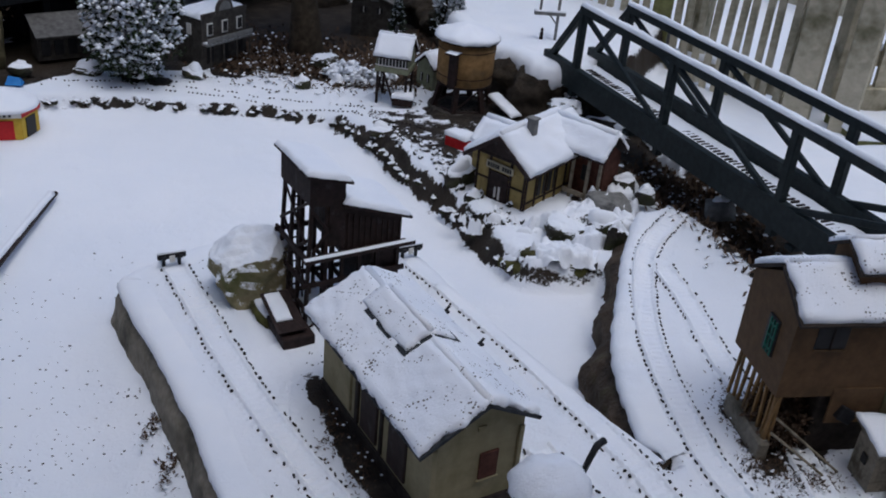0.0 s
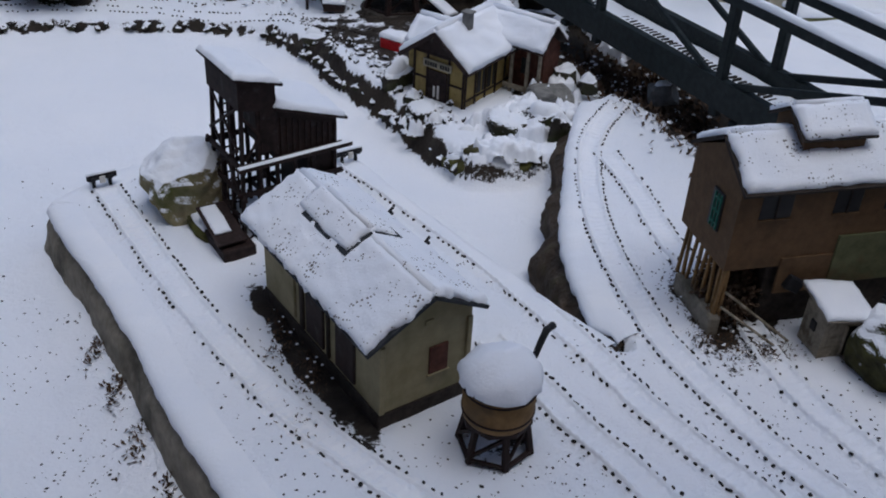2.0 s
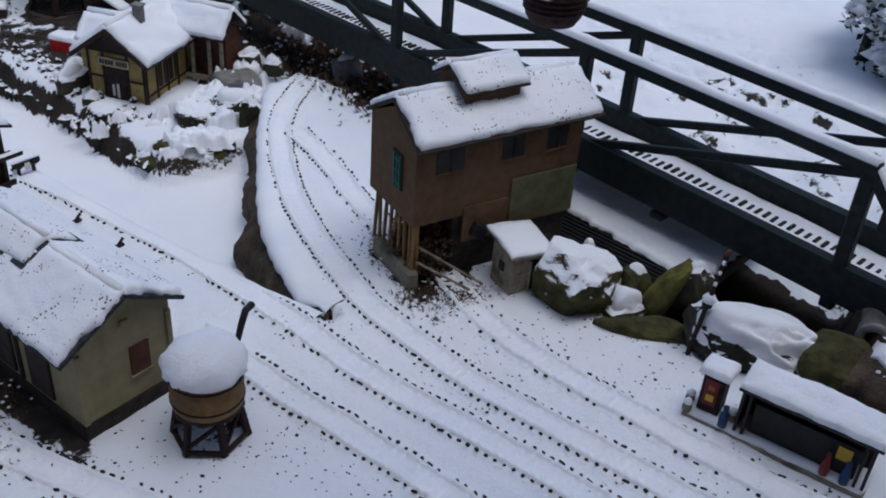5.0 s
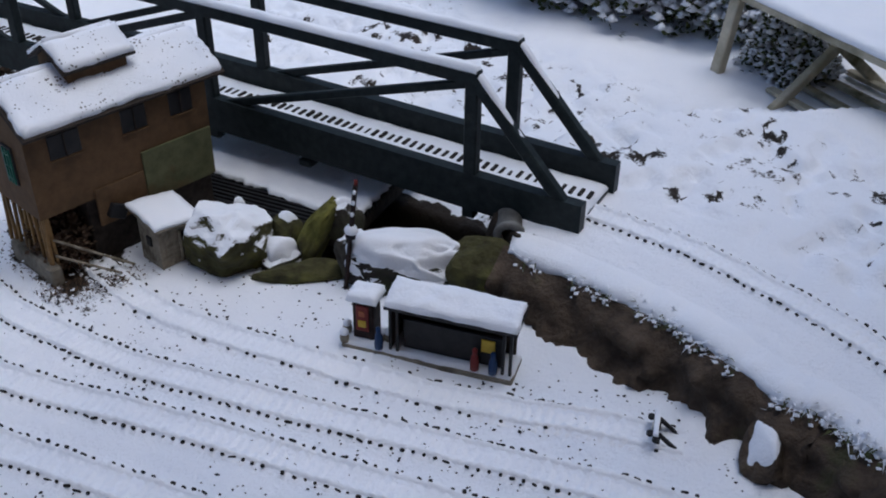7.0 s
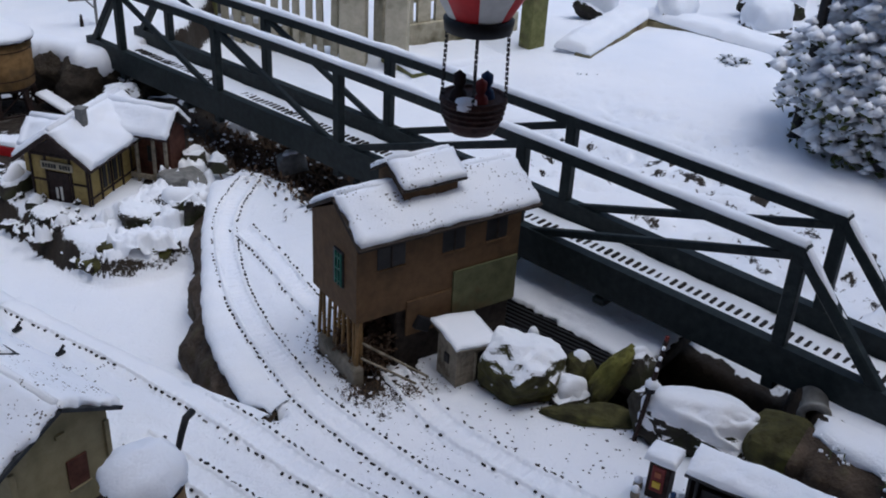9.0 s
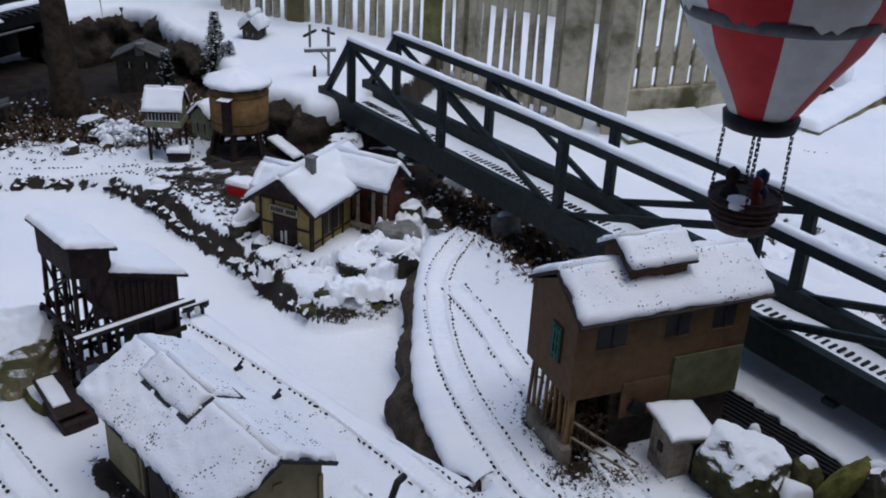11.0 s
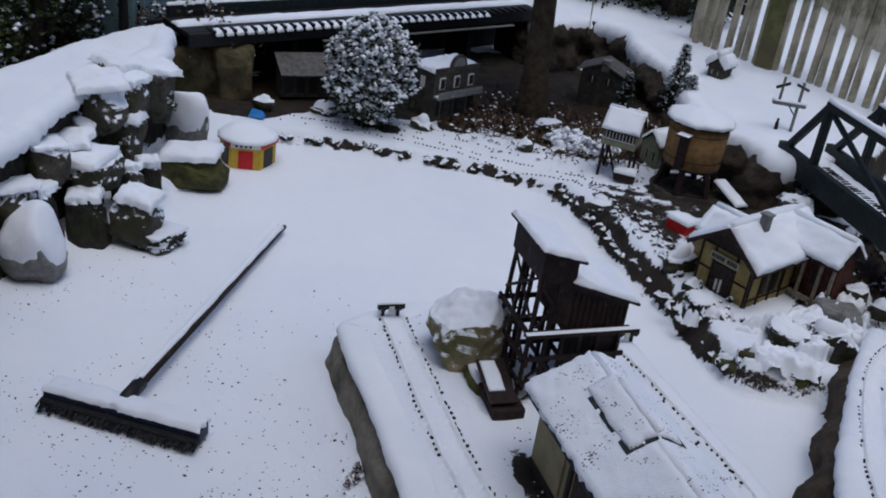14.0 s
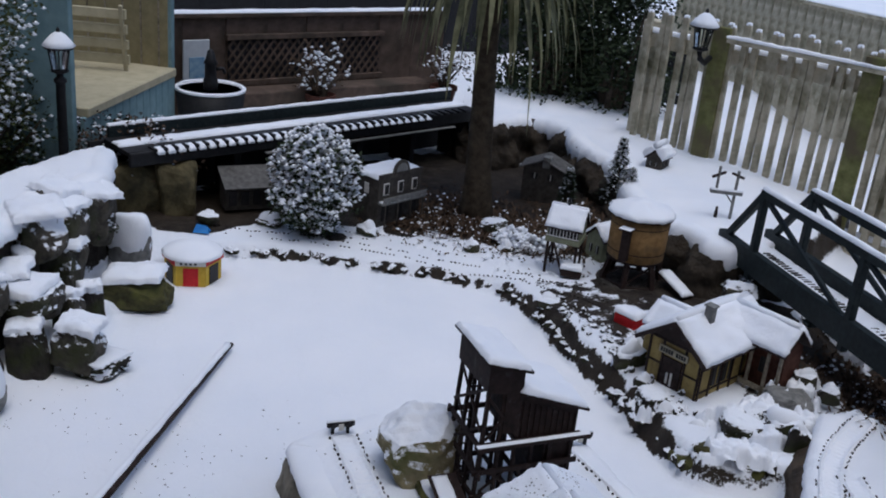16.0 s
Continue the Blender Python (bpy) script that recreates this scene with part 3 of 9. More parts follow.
def ground_height(x, y):
    soft = fbm(x, y, 3.0, 11, 4)
    fine = fbm(x, y, 16.0, 31, 3)
    wob = 0.02 * fbm(x, y, 7.0, 51, 3)
    u, v = E0.x + (x - E0.x) / VK, E0.y + (y - E0.y) / VK
    village = POOL_Z + VK * (0.045 + 0.045 * step(u, -0.7, 0.05) + 0.02 * step(v, 3.5, 4.2))
    lawn = 0.20 + 0.06 * step(x, 1.2, 2.2) - 0.10 * step(y, 3.0, 4.4)
    terr = village + (lawn - village) * step(x, 0.62 + 0.25 * step(-y, -3.2, -2.6), 1.05)
    gully = step(near_line(x, y, [(0.60, 2.95), (0.70, 2.5), (0.80, 2.2), (0.90, 1.95)]), 0.15, 0.05)
    terr = terr * (1 - gully) + gully * 0.185
    h = terr + 0.018 * soft
    pond = inside(x, y, POND) + 0.35 * wob
    floor = POOL_Z + 0.004 * fbm(x, y, 5.0, 71, 3) + 0.0035 * fbm(x, y, 17.0, 75, 3) * step(-y, -2.2, -1.4) + 0.028 * step(inside(x, y, YARD), -0.16, 0.0) * step(-x, -0.1, 0.1)
    h = h + (floor - h) * step(pond, -0.03, 0.012)
    d = inside(x, y, HILL) + wob * 0.4
    h = np.maximum(h, h + (0.375 + 0.03 * step(y, 3.7, 4.4) + 0.022 * soft - h) * step(d, -0.012, 0.022))
    d = inside(x, y, LEFT) + wob * 0.3
    h = np.maximum(h, h + (POOL_Z + VK * 0.37 + 0.03 * soft - h) * step(d, -0.015, 0.02))
    d = inside(x, y, EMBANK)
    h = np.maximum(h, h + (0.365 + 0.006 * soft - h) * step(d, 0.002, 0.028))
    d = inside(x, y, YARD) + 0.3 * wob
    yard = YARD_Z + 0.005 * soft
    up_only = step(d, -0.004, 0.016)
    h = np.where(d > -0.03, np.maximum(h * (1 - up_only) + yard * up_only, np.where(h > yard, h, 0)), h)
    h = h + 0.0025 * fine + 0.0022 * fbm(x, y, 30.0, 171, 2) * step(inside(x, y, YARD), -0.02, 0.05) + 0.004 * np.minimum(fbm(x, y, 12.0, 181, 3), 0) * step(-y, -1.5, -1.0)
    # the hollow under the bridge's near end
    h = h - 0.10 * (1 - step(near_line(x, y, [(1.22, 1.42), (1.28, 1.26), (1.34, 1.10)]), 0.04, 0.085))
    h = h - 0.05 * (1 - step(near_line(x, y, [(1.12, 1.27), (1.20, 1.17), (1.28, 1.08)]), 0.03, 0.07))
    # trodden snow on the lawn beyond the bridge
    trod = step(x, 1.30, 1.5) * step(-x, -2.25, -1.9) * step(-y, -3.0, -2.4) * step(near_line(x, y, TRACKS["U"]), 0.08, 0.16)
    h = h - trod * 0.016 * step(fbm(x, y, 9.0, 131, 3), 0.05, 0.3) - trod * 0.016 * step(fbm(x, y, 21.0, 141, 2), 0.1, 0.35)
    far = np.hypot(x - 0.2, y - 2.2)
    h = h - 0.15 * step(far, 6, 12)
    return h


def track_ridges(x, y, h):
    """Snow lies a little higher along the rails and sinks between the sleepers."""
    for key in "ABCDSPU":
        d = near_line(x, y, TRACKS[key])
        h = h + 0.006 * np.exp(-((d - 0.0225) / 0.006) ** 2) - 0.003 * np.exp(-((d - 0.04) / 0.01) ** 2)
    return h


def bare_patches(x, y):
    """Where the soil shows: swept under eaves and trees, thin snow among plants. Soil colour also paints the shade
    under the bridge's near end.
    """
    n = fbm(x, y, 9.0, 91, 4)
    grain = fbm(x, y, 34.0, 191, 3)
    spots = [(-0.105, 1.30, 0.26, 0.042, 122, 0.95), (-0.02, 1.13, 0.12, 0.035, 122, 0.5), (0.66, 1.46, 0.13, 0.12, 0, 0.75), (0.60, 1.33, 0.10, 0.05, 100, 0.5), (0.85, 2.30, 0.13, 0.42, 20, 0.9), (0.72, 2.85, 0.16, 0.4, 25, 0.95),
             (-0.40, 4.00, 0.66, 0.40, 0, 1.7), (-0.25, 3.72, 0.35, 0.13, 0, 0.9), (0.08, 3.42, 0.26, 0.18, 0, 1.3), (0.02, 3.0, 0.16, 0.18, 0, 0.45), (0.15, 3.25, 0.3, 0.1, 0, 0.45), (-0.15, 3.05, 0.13, 0.09, 120, 0.45),
             (0.33, 3.35, 0.12, 0.2, 30, 0.9), (0.6, 3.1, 0.14, 0.25, 30, 0.9), (-1.35, 3.90, 0.55, 0.33, 20, 1.5), (-1.2, 3.52, 0.16, 0.08, 0, 0.7), (0.12, 2.58, 0.10, 0.06, -35, 0.45), (0.30, 2.50, 0.2, 0.08, 0, 0.35),
             (1.0, 1.35, 0.14, 0.2, 60, 0.25), (1.12, 1.35, 0.10, 0.32, 24, 0.35), (2.0, 1.4, 0.3, 0.5, 20, 0.2), (1.75, 1.9, 0.25, 0.6, 20, 0.2), (1.22, 0.95, 0.12, 0.12, 0, 0.6), (-0.9, 3.72, 0.14, 0.1, 20, 0.8), (0.2, 1.07, 0.07, 0.06, 30, 0.5), (-0.45, 4.22, 0.42, 0.24, 0, 1.7), (-0.80, 4.55, 0.42, 0.28, 0, 1.7), (-0.02, 3.10, 0.24, 0.15, -45, 0.56), (-0.15, 3.34, 0.25, 0.07, 0, 0.5), (-0.12, 3.12, 0.30, 0.10, -55, 0.62), (0.0, 3.28, 0.30, 0.12, 0, 0.6), (0.45, 2.75, 0.16, 0.10, 0, 0.5), (0.5, 1.36, 0.02, 0.10, 20, 0.3), (0.72, 1.32, 0.06, 0.03, 0, 0.6), (-0.80, 4.10, 0.32, 0.26, 0, 1.6), (-0.50, 4.35, 0.40, 0.26, 0, 1.6), (-0.20, 3.95, 0.20, 0.20, 0, 0.8)]
    out = np.zeros_like(x)
    for cx, cy, a, b, deg, k in spots:
        if cy > 2.4 and cx < 0.62:
            (cx, cy), a, b = vil((cx, cy)), a * VK, b * VK
        c, s = math.cos(radians(deg)), math.sin(radians(deg))
        u, v = ((x - cx) * c + (y - cy) * s) / a, (-(x - cx) * s + (y - cy) * c) / b
        out = np.maximum(out, k * (1 - step(np.hypot(u, v) + 0.45 * n, 0.55, 1.1)))
    lawn = (0.42 + 0.14 * step(fbm(x, y, 9.0, 161, 3), -0.1, 0.4)) * step(fbm(x, y, 26.0, 151, 4) + 0.8 * grain, -0.30, 0.34) * step(x, 1.2, 1.5) * step(-x, -2.35, -2.0) * step(-y, -3.0, -2.2) * step(near_line(x, y, TRACKS["U"]), 0.08, 0.18)
    under = 1.4 * (1 - step(near_line(x, y, [(0.46, 2.98), (0.60, 2.70), (0.70, 2.58), (0.76, 2.38), (0.84, 2.12), (0.93, 1.80)]) + 0.05 * n + 0.06 * grain, 0.075, 0.15))
    # soil colour painted in for the black shade under the near girder
    hollow = 1.5 * (1 - step(near_line(x, y, [(1.22, 1.42), (1.28, 1.26), (1.34, 1.10)]) + 0.03 * grain, 0.105, 0.13))
    hollow = np.maximum(hollow, 1.5 * (1 - step(near_line(x, y, [(1.10, 1.27), (1.18, 1.17), (1.26, 1.08)]) + 0.02 * grain, 0.07, 0.09)))
    rim = [vil(p) for p in ((-1.52, 3.24), (-1.25, 3.33), (-1.05, 3.35), (-0.80, 3.38), (-0.62, 3.37), (-0.42, 3.32))]
    rim = 0.50 * (1 - step(near_line(x, y, rim) + 0.015 * n + 0.030 * grain, 0.000, 0.022))
    side = [vil(p) for p in ((-0.42, 3.32), (-0.26, 3.12), (-0.14, 2.90), (0.05, 2.64), (0.14, 2.46))]
    side = (0.42 + 0.30 * fbm(x, y, 60.0, 211, 2)) * (1 - step(near_line(x, y, side) + 0.02 * n + 0.05 * grain, 0.004, 0.060))
    back = [vil(p) for p in ((-1.72, 3.52), (-1.3, 4.1), (-0.85, 4.65), (-0.3, 4.5), (-0.1, 4.1))]
    back = 1.6 * (1 - step(near_line(x, y, back) + 0.04 * n, 0.16, 0.24))
    bed = 1.3 * (1 - step(near_line(x, y, [(-2.25, 1.6), (-2.22, 2.3), (-2.16, 2.8), (-1.95, 3.25)]) + 0.04 * n, 0.22, 0.30))
    off_hill = 1 - step(inside(x, y, HILL), -0.005, 0.02)
    return np.maximum.reduce([out * (1 + 0.5 * grain) * off_hill, lawn, under * off_hill, rim, side, back * off_hill, hollow, bed])


def build_ground():
    def axis(lo, hi, fine_lo, fine_hi, d):
        mid = np.arange(fine_lo, fine_hi + d / 2, d)
        grow = d * 1.25 ** np.arange(1, 60)
        a = fine_lo - np.cumsum(grow)
        b = fine_hi + np.cumsum(grow)
        return np.concatenate([a[a > lo][::-1], mid, b[b < hi]])
    xs, ys = axis(-150, 150, -2.3, 2.4, 0.0125), axis(-150, 150, 0.2, 4.6, 0.0125)
    X, Y = np.meshgrid(xs, ys)
    H = track_ridges(X, Y, ground_height(X, Y))
    B = bare_patches(X, Y)
    me = bpy.data.meshes.new("ground")
    n, m = X.shape
    idx = np.arange(n * m).reshape(n, m)
    faces = np.stack([idx[:-1, :-1], idx[:-1, 1:], idx[1:, 1:], idx[1:, :-1]], -1).reshape(-1, 4)
    me.vertices.add(n * m)
    me.vertices.foreach_set("co", np.stack([X, Y, H], -1).ravel())
    me.loops.add(faces.size)
    me.loops.foreach_set("vertex_index", faces.ravel())
    me.polygons.add(len(faces))
    me.polygons.foreach_set("loop_start", np.arange(0, faces.size, 4))
    me.polygons.foreach_set("loop_total", np.full(len(faces), 4))
    me.update(calc_edges=True)
    att = me.attributes.new("bare", "FLOAT", "POINT")
    att.data.foreach_set("value", B.ravel())
    me.polygons.foreach_set("use_smooth", np.ones(len(faces), bool))
    me.materials.append(GROUND)
    return tagged(new("ground", me), "garden ground under fresh snow with bare soil banks", "ground", kind="structure")


build_ground()


GX, GY = np.arange(-3.0, 3.2, 0.01), np.arange(-0.6, 5.6, 0.01)
GRID = ground_height(*np.meshgrid(GX, GY))


def gz(x, y):
    """The ground's height at a place of the plan in use, from a fine table."""
    if PLAN == VILLAGE:
        return E0.z + (table(*vil((x, y))) - E0.z) / VK
    return table(x, y)


def table(x, y):
    u, v = (x + 3.0) * 100, (y + 0.6) * 100
    i, j = min(max(int(u), 0), len(GX) - 2), min(max(int(v), 0), len(GY) - 2)
    a, b = min(max(u - i, 0), 1), min(max(v - j, 0), 1)
    g = GRID
    return float((g[j, i] * (1 - a) + g[j, i + 1] * a) * (1 - b) + (g[j + 1, i] * (1 - a) + g[j + 1, i + 1] * a) * b)


# ---------------------------------------------------------------- tracks
def sleeper_mesh():
    me = Build().box((0, 0, 0), (0.0068, 0.0052, 0.0048), 0.0012).mesh("sleeper_end")
    me.materials.append(TIE)
    return me


SLEEPER = sleeper_mesh()


def track(name, key, z=None, show=0.8, label="", rails=True, singly=True, lift=0.0034):
    line = smooth_line(TRACKS[key], 0.0165)
    rnd = random.Random(key)
    c = line[len(line) // 2]
    base = Matrix.Translation((c.x, c.y, z if z else gz(c.x, c.y)))
    ob = thing("railway_track", base, label, "railway track", "garden railway tracks")
    inv = base.inverted()
    rest = Build()
    made = 0
    for i in range(len(line) - 1):
        d = (line[i + 1] - line[i]).normalized()
        s = Vector((-d.y, d.x, 0))
        for side in (-1, 1):
            if rnd.random() > show * 1.12 * (0.8 + 0.42 * nz(line[i], 3.0, side + len(name))):
                continue
            p = line[i] + s * side * (0.0295 + rnd.uniform(-0.0016, 0.0016)) + d * rnd.uniform(-0.0012, 0.0012)
            q = Vector((p.x, p.y, (z if z else gz(p.x, p.y)) + lift + rnd.uniform(-0.002, 0.002)))
            k = rnd.uniform(0.6, 1.1) if rnd.random() < 0.65 else rnd.uniform(1.0, 1.9)
            m = inv @ Matrix.Translation(q) @ pose(0, 0, 0, rnd.uniform(-12, 12), rnd.uniform(-12, 12), math.degrees(math.atan2(d.y, d.x)) + rnd.uniform(-25, 25)) @ Matrix.Diagonal((k, rnd.uniform(0.5, 1.15) / max(k, 0.9), 1, 1))
            if singly and made < 240:
                o = new("sleeper", SLEEPER)
                o.parent = ob
                o.matrix_basis = m
                made += 1
            else:
                rest.add([m @ v.co for v in SLEEPER.vertices], [tuple(p.vertices) for p in SLEEPER.polygons])
    if rails:
        fine = smooth_line(TRACKS[key], 0.0041)
        us = [-0.044, -0.037, -0.033, -0.029, -0.0255, -0.0225, -0.0195, -0.015, -0.008, 0.0, 0.008, 0.015, 0.0195, 0.0225, 0.0255, 0.029, 0.033, 0.037, 0.044]
        v = []
        for i in range(len(fine) - 1):
            d = (fine[i + 1] - fine[i]).normalized()
            for u in us:
                p = fine[i] + Vector((-d.y, d.x, 0)) * u
                e = abs(u)
                rise = 0.0078 * math.exp(-((e - 0.0225) / 0.0038) ** 2) - 0.0022 * math.exp(-((e - 0.0305) / 0.003) ** 2) + (0.0018 * math.cos(2 * math.pi * (i * 0.0041) / 0.0165) * (0.6 + 0.5 * nz(p, 9.0, 3)) if e < 0.034 else 0)
                rise += 0.0018 * nz(p, 60.0, 5) + (0.0012 if e < 0.034 else -0.008 * (e - 0.033) / 0.011)
                v.append(inv @ Vector((p.x, p.y, (z if z else gz(p.x, p.y)) + rise)))
        n = len(us)
        me = bpy.data.meshes.new("bed_snow")
        me.from_pydata(v, [], [(i * n + k, i * n + k + 1, (i + 1) * n + k + 1, (i + 1) * n + k) for i in range(len(v) // n - 1) for k in range(n - 1)])
        me.polygons.foreach_set("use_smooth", np.ones(len(me.polygons), bool))
        me.flip_normals()
        part("bed_snow", me, SNOW, ob, "rippled snow over the sleepers")
    if rest.v:
        me = bpy.data.meshes.new("sleepers")
        me.from_pydata([tuple(p) for p in rest.v], [], rest.f)
        tagged(part("sleeper_row", me, TIE, ob), kind="stuff")
    if rails:
        for side in (-1, 1):
            pts = []
            for i in range(0, len(line) - 1):
                d = (line[i + 1] - line[i]).normalized()
                p = line[i] + Vector((-d.y, d.x, 0)) * side * 0.0225
                pts.append(inv @ Vector((p.x, p.y, (z if z else gz(p.x, p.y)) + 0.0014)))
            part("rail", Build().tube(pts, 0.0022, 5), RAIL, ob)
    return ob


track("track_main", "A", show=1.1, label="snow-covered model track with dark sleeper ends showing")
track("track_yard", "B", show=1.0, label="snow-covered model track ending at a buffer stop")
track("track_inner", "C", show=1.0, label="snow-covered model track beside the water tank")
track("track_shed", "D", show=0.85, label="snow-covered model track along the concrete edge")
track("track_siding", "S", show=0.5, label="model siding nearly buried in snow")
track("track_spur", "P", show=0.8, label="short model spur under the mill")
PLAN = VILLAGE
track("track_village", "F", show=0.7, rails=False, singly=False, label="snow-covered model track behind the stone rim")
track("track_village_back", "G", show=0.6, rails=False, singly=False, label="model track through the snowy village")
track("track_village_right", "V", show=0.8, rails=False, singly=False, label="model track curving past the station")
PLAN = Matrix()
track("track_upper", "U", show=1.7, label="model track leaving the bridge over deep snow")

# specks of grit and twig on the snow
rnd = random.Random(4)
b = Build()
for _ in range(6800):
    u, v = rnd.random(), rnd.random()
    if rnd.random() < 0.6:
        x, y = -0.25 + 1.55 * u, 0.35 + 1.25 * v
    else:
        x, y = -1.6 + 1.2 * u, 0.9 + 1.3 * v * rnd.random()
    if nz((x, y, 0), 4.0, 2) < -0.12:
        continue
    r = rnd.uniform(0.0008, 0.0022) * (1.5 if rnd.random() < 0.1 else 1)
    z = gz(x, y)
    a = rnd.uniform(0, 6.28)
    c, s = math.cos(a) * r * rnd.uniform(1, 1.9), math.sin(a) * r * rnd.uniform(1, 1.9)
    b.add([(x + c, y + s, z), (x - s * .7, y + c * .7, z), (x - c, y - s, z), (x + s * .7, y - c * .7, z), (x, y, z + r * 0.9)], [(0, 1, 4), (1, 2, 4), (2, 3, 4), (3, 0, 4)])
me = bpy.data.meshes.new("grit")
me.from_pydata(b.v, [], b.f)
single("grit", me, TIE, Matrix(), "scattered dark specks of grit and seed on snow", "grit", kind="stuff")


# ---------------------------------------------------------------- main bridge
def bridge():
    """A dark timber through-truss carrying a track, slightly cambered; local x runs along it from the far end."""
    L, W, H = 2.608, 0.170, 0.246
    m = pose(0.283, 3.243, 0.350, 0, -0.235, -65.217)
    ob = thing("truss_bridge", m, "long dark green wooden truss railway bridge dusted with snow", "bridge")
    s = 0.022
    posts = [0.200, 0.700, 1.205, 1.778, 2.385]

    def camber(x):
        return 0.020 * math.sin(math.pi * min(max(x / L, 0), 1)) ** 1.5 * (0.6 + 0.4 * x / L)

    def bar(x0, x1, y, z0, z1, w):
        """A bar along the bridge that follows its camber."""
        xs = [x0 + (x1 - x0) * k / 24 for k in range(25)]
        b = Build()
        for k in range(25):
            for yy, zz in ((y - w / 2, z0), (y + w / 2, z0), (y + w / 2, z1), (y - w / 2, z1)):
                b.v.append((xs[k], yy, zz + camber(xs[k])))
        b.f = [(4 * k + a, 4 * k + (a + 1) % 4, 4 * k + 4 + (a + 1) % 4, 4 * k + 4 + a) for k in range(24) for a in range(4)] + [(3, 2, 1, 0), (96, 97, 98, 99)]
        return b

    def bowed(b):
        b.v = [(v[0], v[1], v[2] + camber(v[0])) for v in b.v]
        return b

    for y in (0.0, W):
        part("girder", bar(0, L, y, -0.014, 0.060, 0.024), BRIDGE, ob)
        part("top_chord", bar(posts[0] - 0.01, posts[-1] + 0.01, y, H - s / 2, H + s / 2, s + 0.002), BRIDGE, ob)
        for x0, x1 in ((0.01, posts[0]), (L - 0.01, posts[-1])):
            part("end_post", Build().beam((x0, y, 0.02), (x1, y, H + camber(x1)), s, s, 0.003), BRIDGE, ob)
        for x in posts:
            part("post", Build().box((x, y, H / 2 - 0.01 + camber(x)), (s + 0.004, s, H + 0.05), 0.003), BRIDGE, ob)
        mid = 2
        for k in range(4):
            lo, hi = (posts[k + 1], posts[k]) if k < mid else (posts[k], posts[k + 1])
            part("diagonal", Build().beam((lo, y, 0.04 + camber(lo)), (hi, y, H - 0.01 + camber(hi)), 0.013, 0.016, 0.002), BRIDGE, ob)
        sn = Build()
        snow_patch(sn, (posts[0] - 0.01, y - 0.011, H + 0.011), (posts[-1] + 0.01, y - 0.011, H + 0.011), (posts[-1] + 0.01, y + 0.011, H + 0.011), (posts[0] - 0.01, y + 0.011, H + 0.011), 0.012, 60, 3, 3 + y, 0.002, 0.001)
        bowed(sn)
        for x0, x1 in ((0.03, posts[0]), (L - 0.03, posts[-1])):
            a, c = Vector((x0, y, 0.02)), Vector((x1, y, H + camber(x1)))
            nn = Vector((-(c.z - a.z), 0, c.x - a.x)).normalized()
            if nn.z < 0:
                nn = -nn
            o = nn * 0.0112
            w = Vector((0, 0.009, 0))
            snow_patch(sn, a + o - w, c + o - w, c + o + w, a + o + w, 0.006, 14, 3, 9 + y, 0.002, 0.0)
        part("snow_line", sn, SNOW, ob, "thin line of snow on the chord", True)
    part("deck", bar(0.01, L - 0.01, W / 2, -0.010, 0.010, W - 0.026), BRIDGE, ob)
    sn = Build()
    snow_patch(sn, (0.01, 0.014, 0.010), (L - 0.01, 0.014, 0.010), (L - 0.01, W - 0.014, 0.010), (0.01, W - 0.014, 0.010), 0.014, 90, 8, 5, 0.002, 0.0)
    part("deck_snow", bowed(sn), SNOW, ob, "smooth snow over the deck", True)
    for x in (0.54, 1.28, 2.01):
        part("cross_beam", Build().box((x, W / 2, -0.030 + camber(x)), (0.03, W + 0.02, 0.016), 0.003), BRIDGE, ob)
    tie = Build().box((0, 0, 0), (0.0080, 0.026, 0.006), 0.0015).mesh("sleeper")
    tie.materials.append(TIE)
    rnd = random.Random(3)
    for i in range(143):
        x = 0.03 + i * 0.018
        if nz((x, 0, 0), 2.3, 4) < -0.1 and x < 1.5:
            continue
        o = new("sleeper", tie)
        o.parent = ob
        o.matrix_basis = pose(x, 0.092 + rnd.uniform(-0.002, 0.002), 0.0245 + camber(x) + rnd.uniform(-0.0015, 0.001), 0, 0, rnd.uniform(-2, 2))
    return ob


bridge()


# ---------------------------------------------------------------- yard buildings


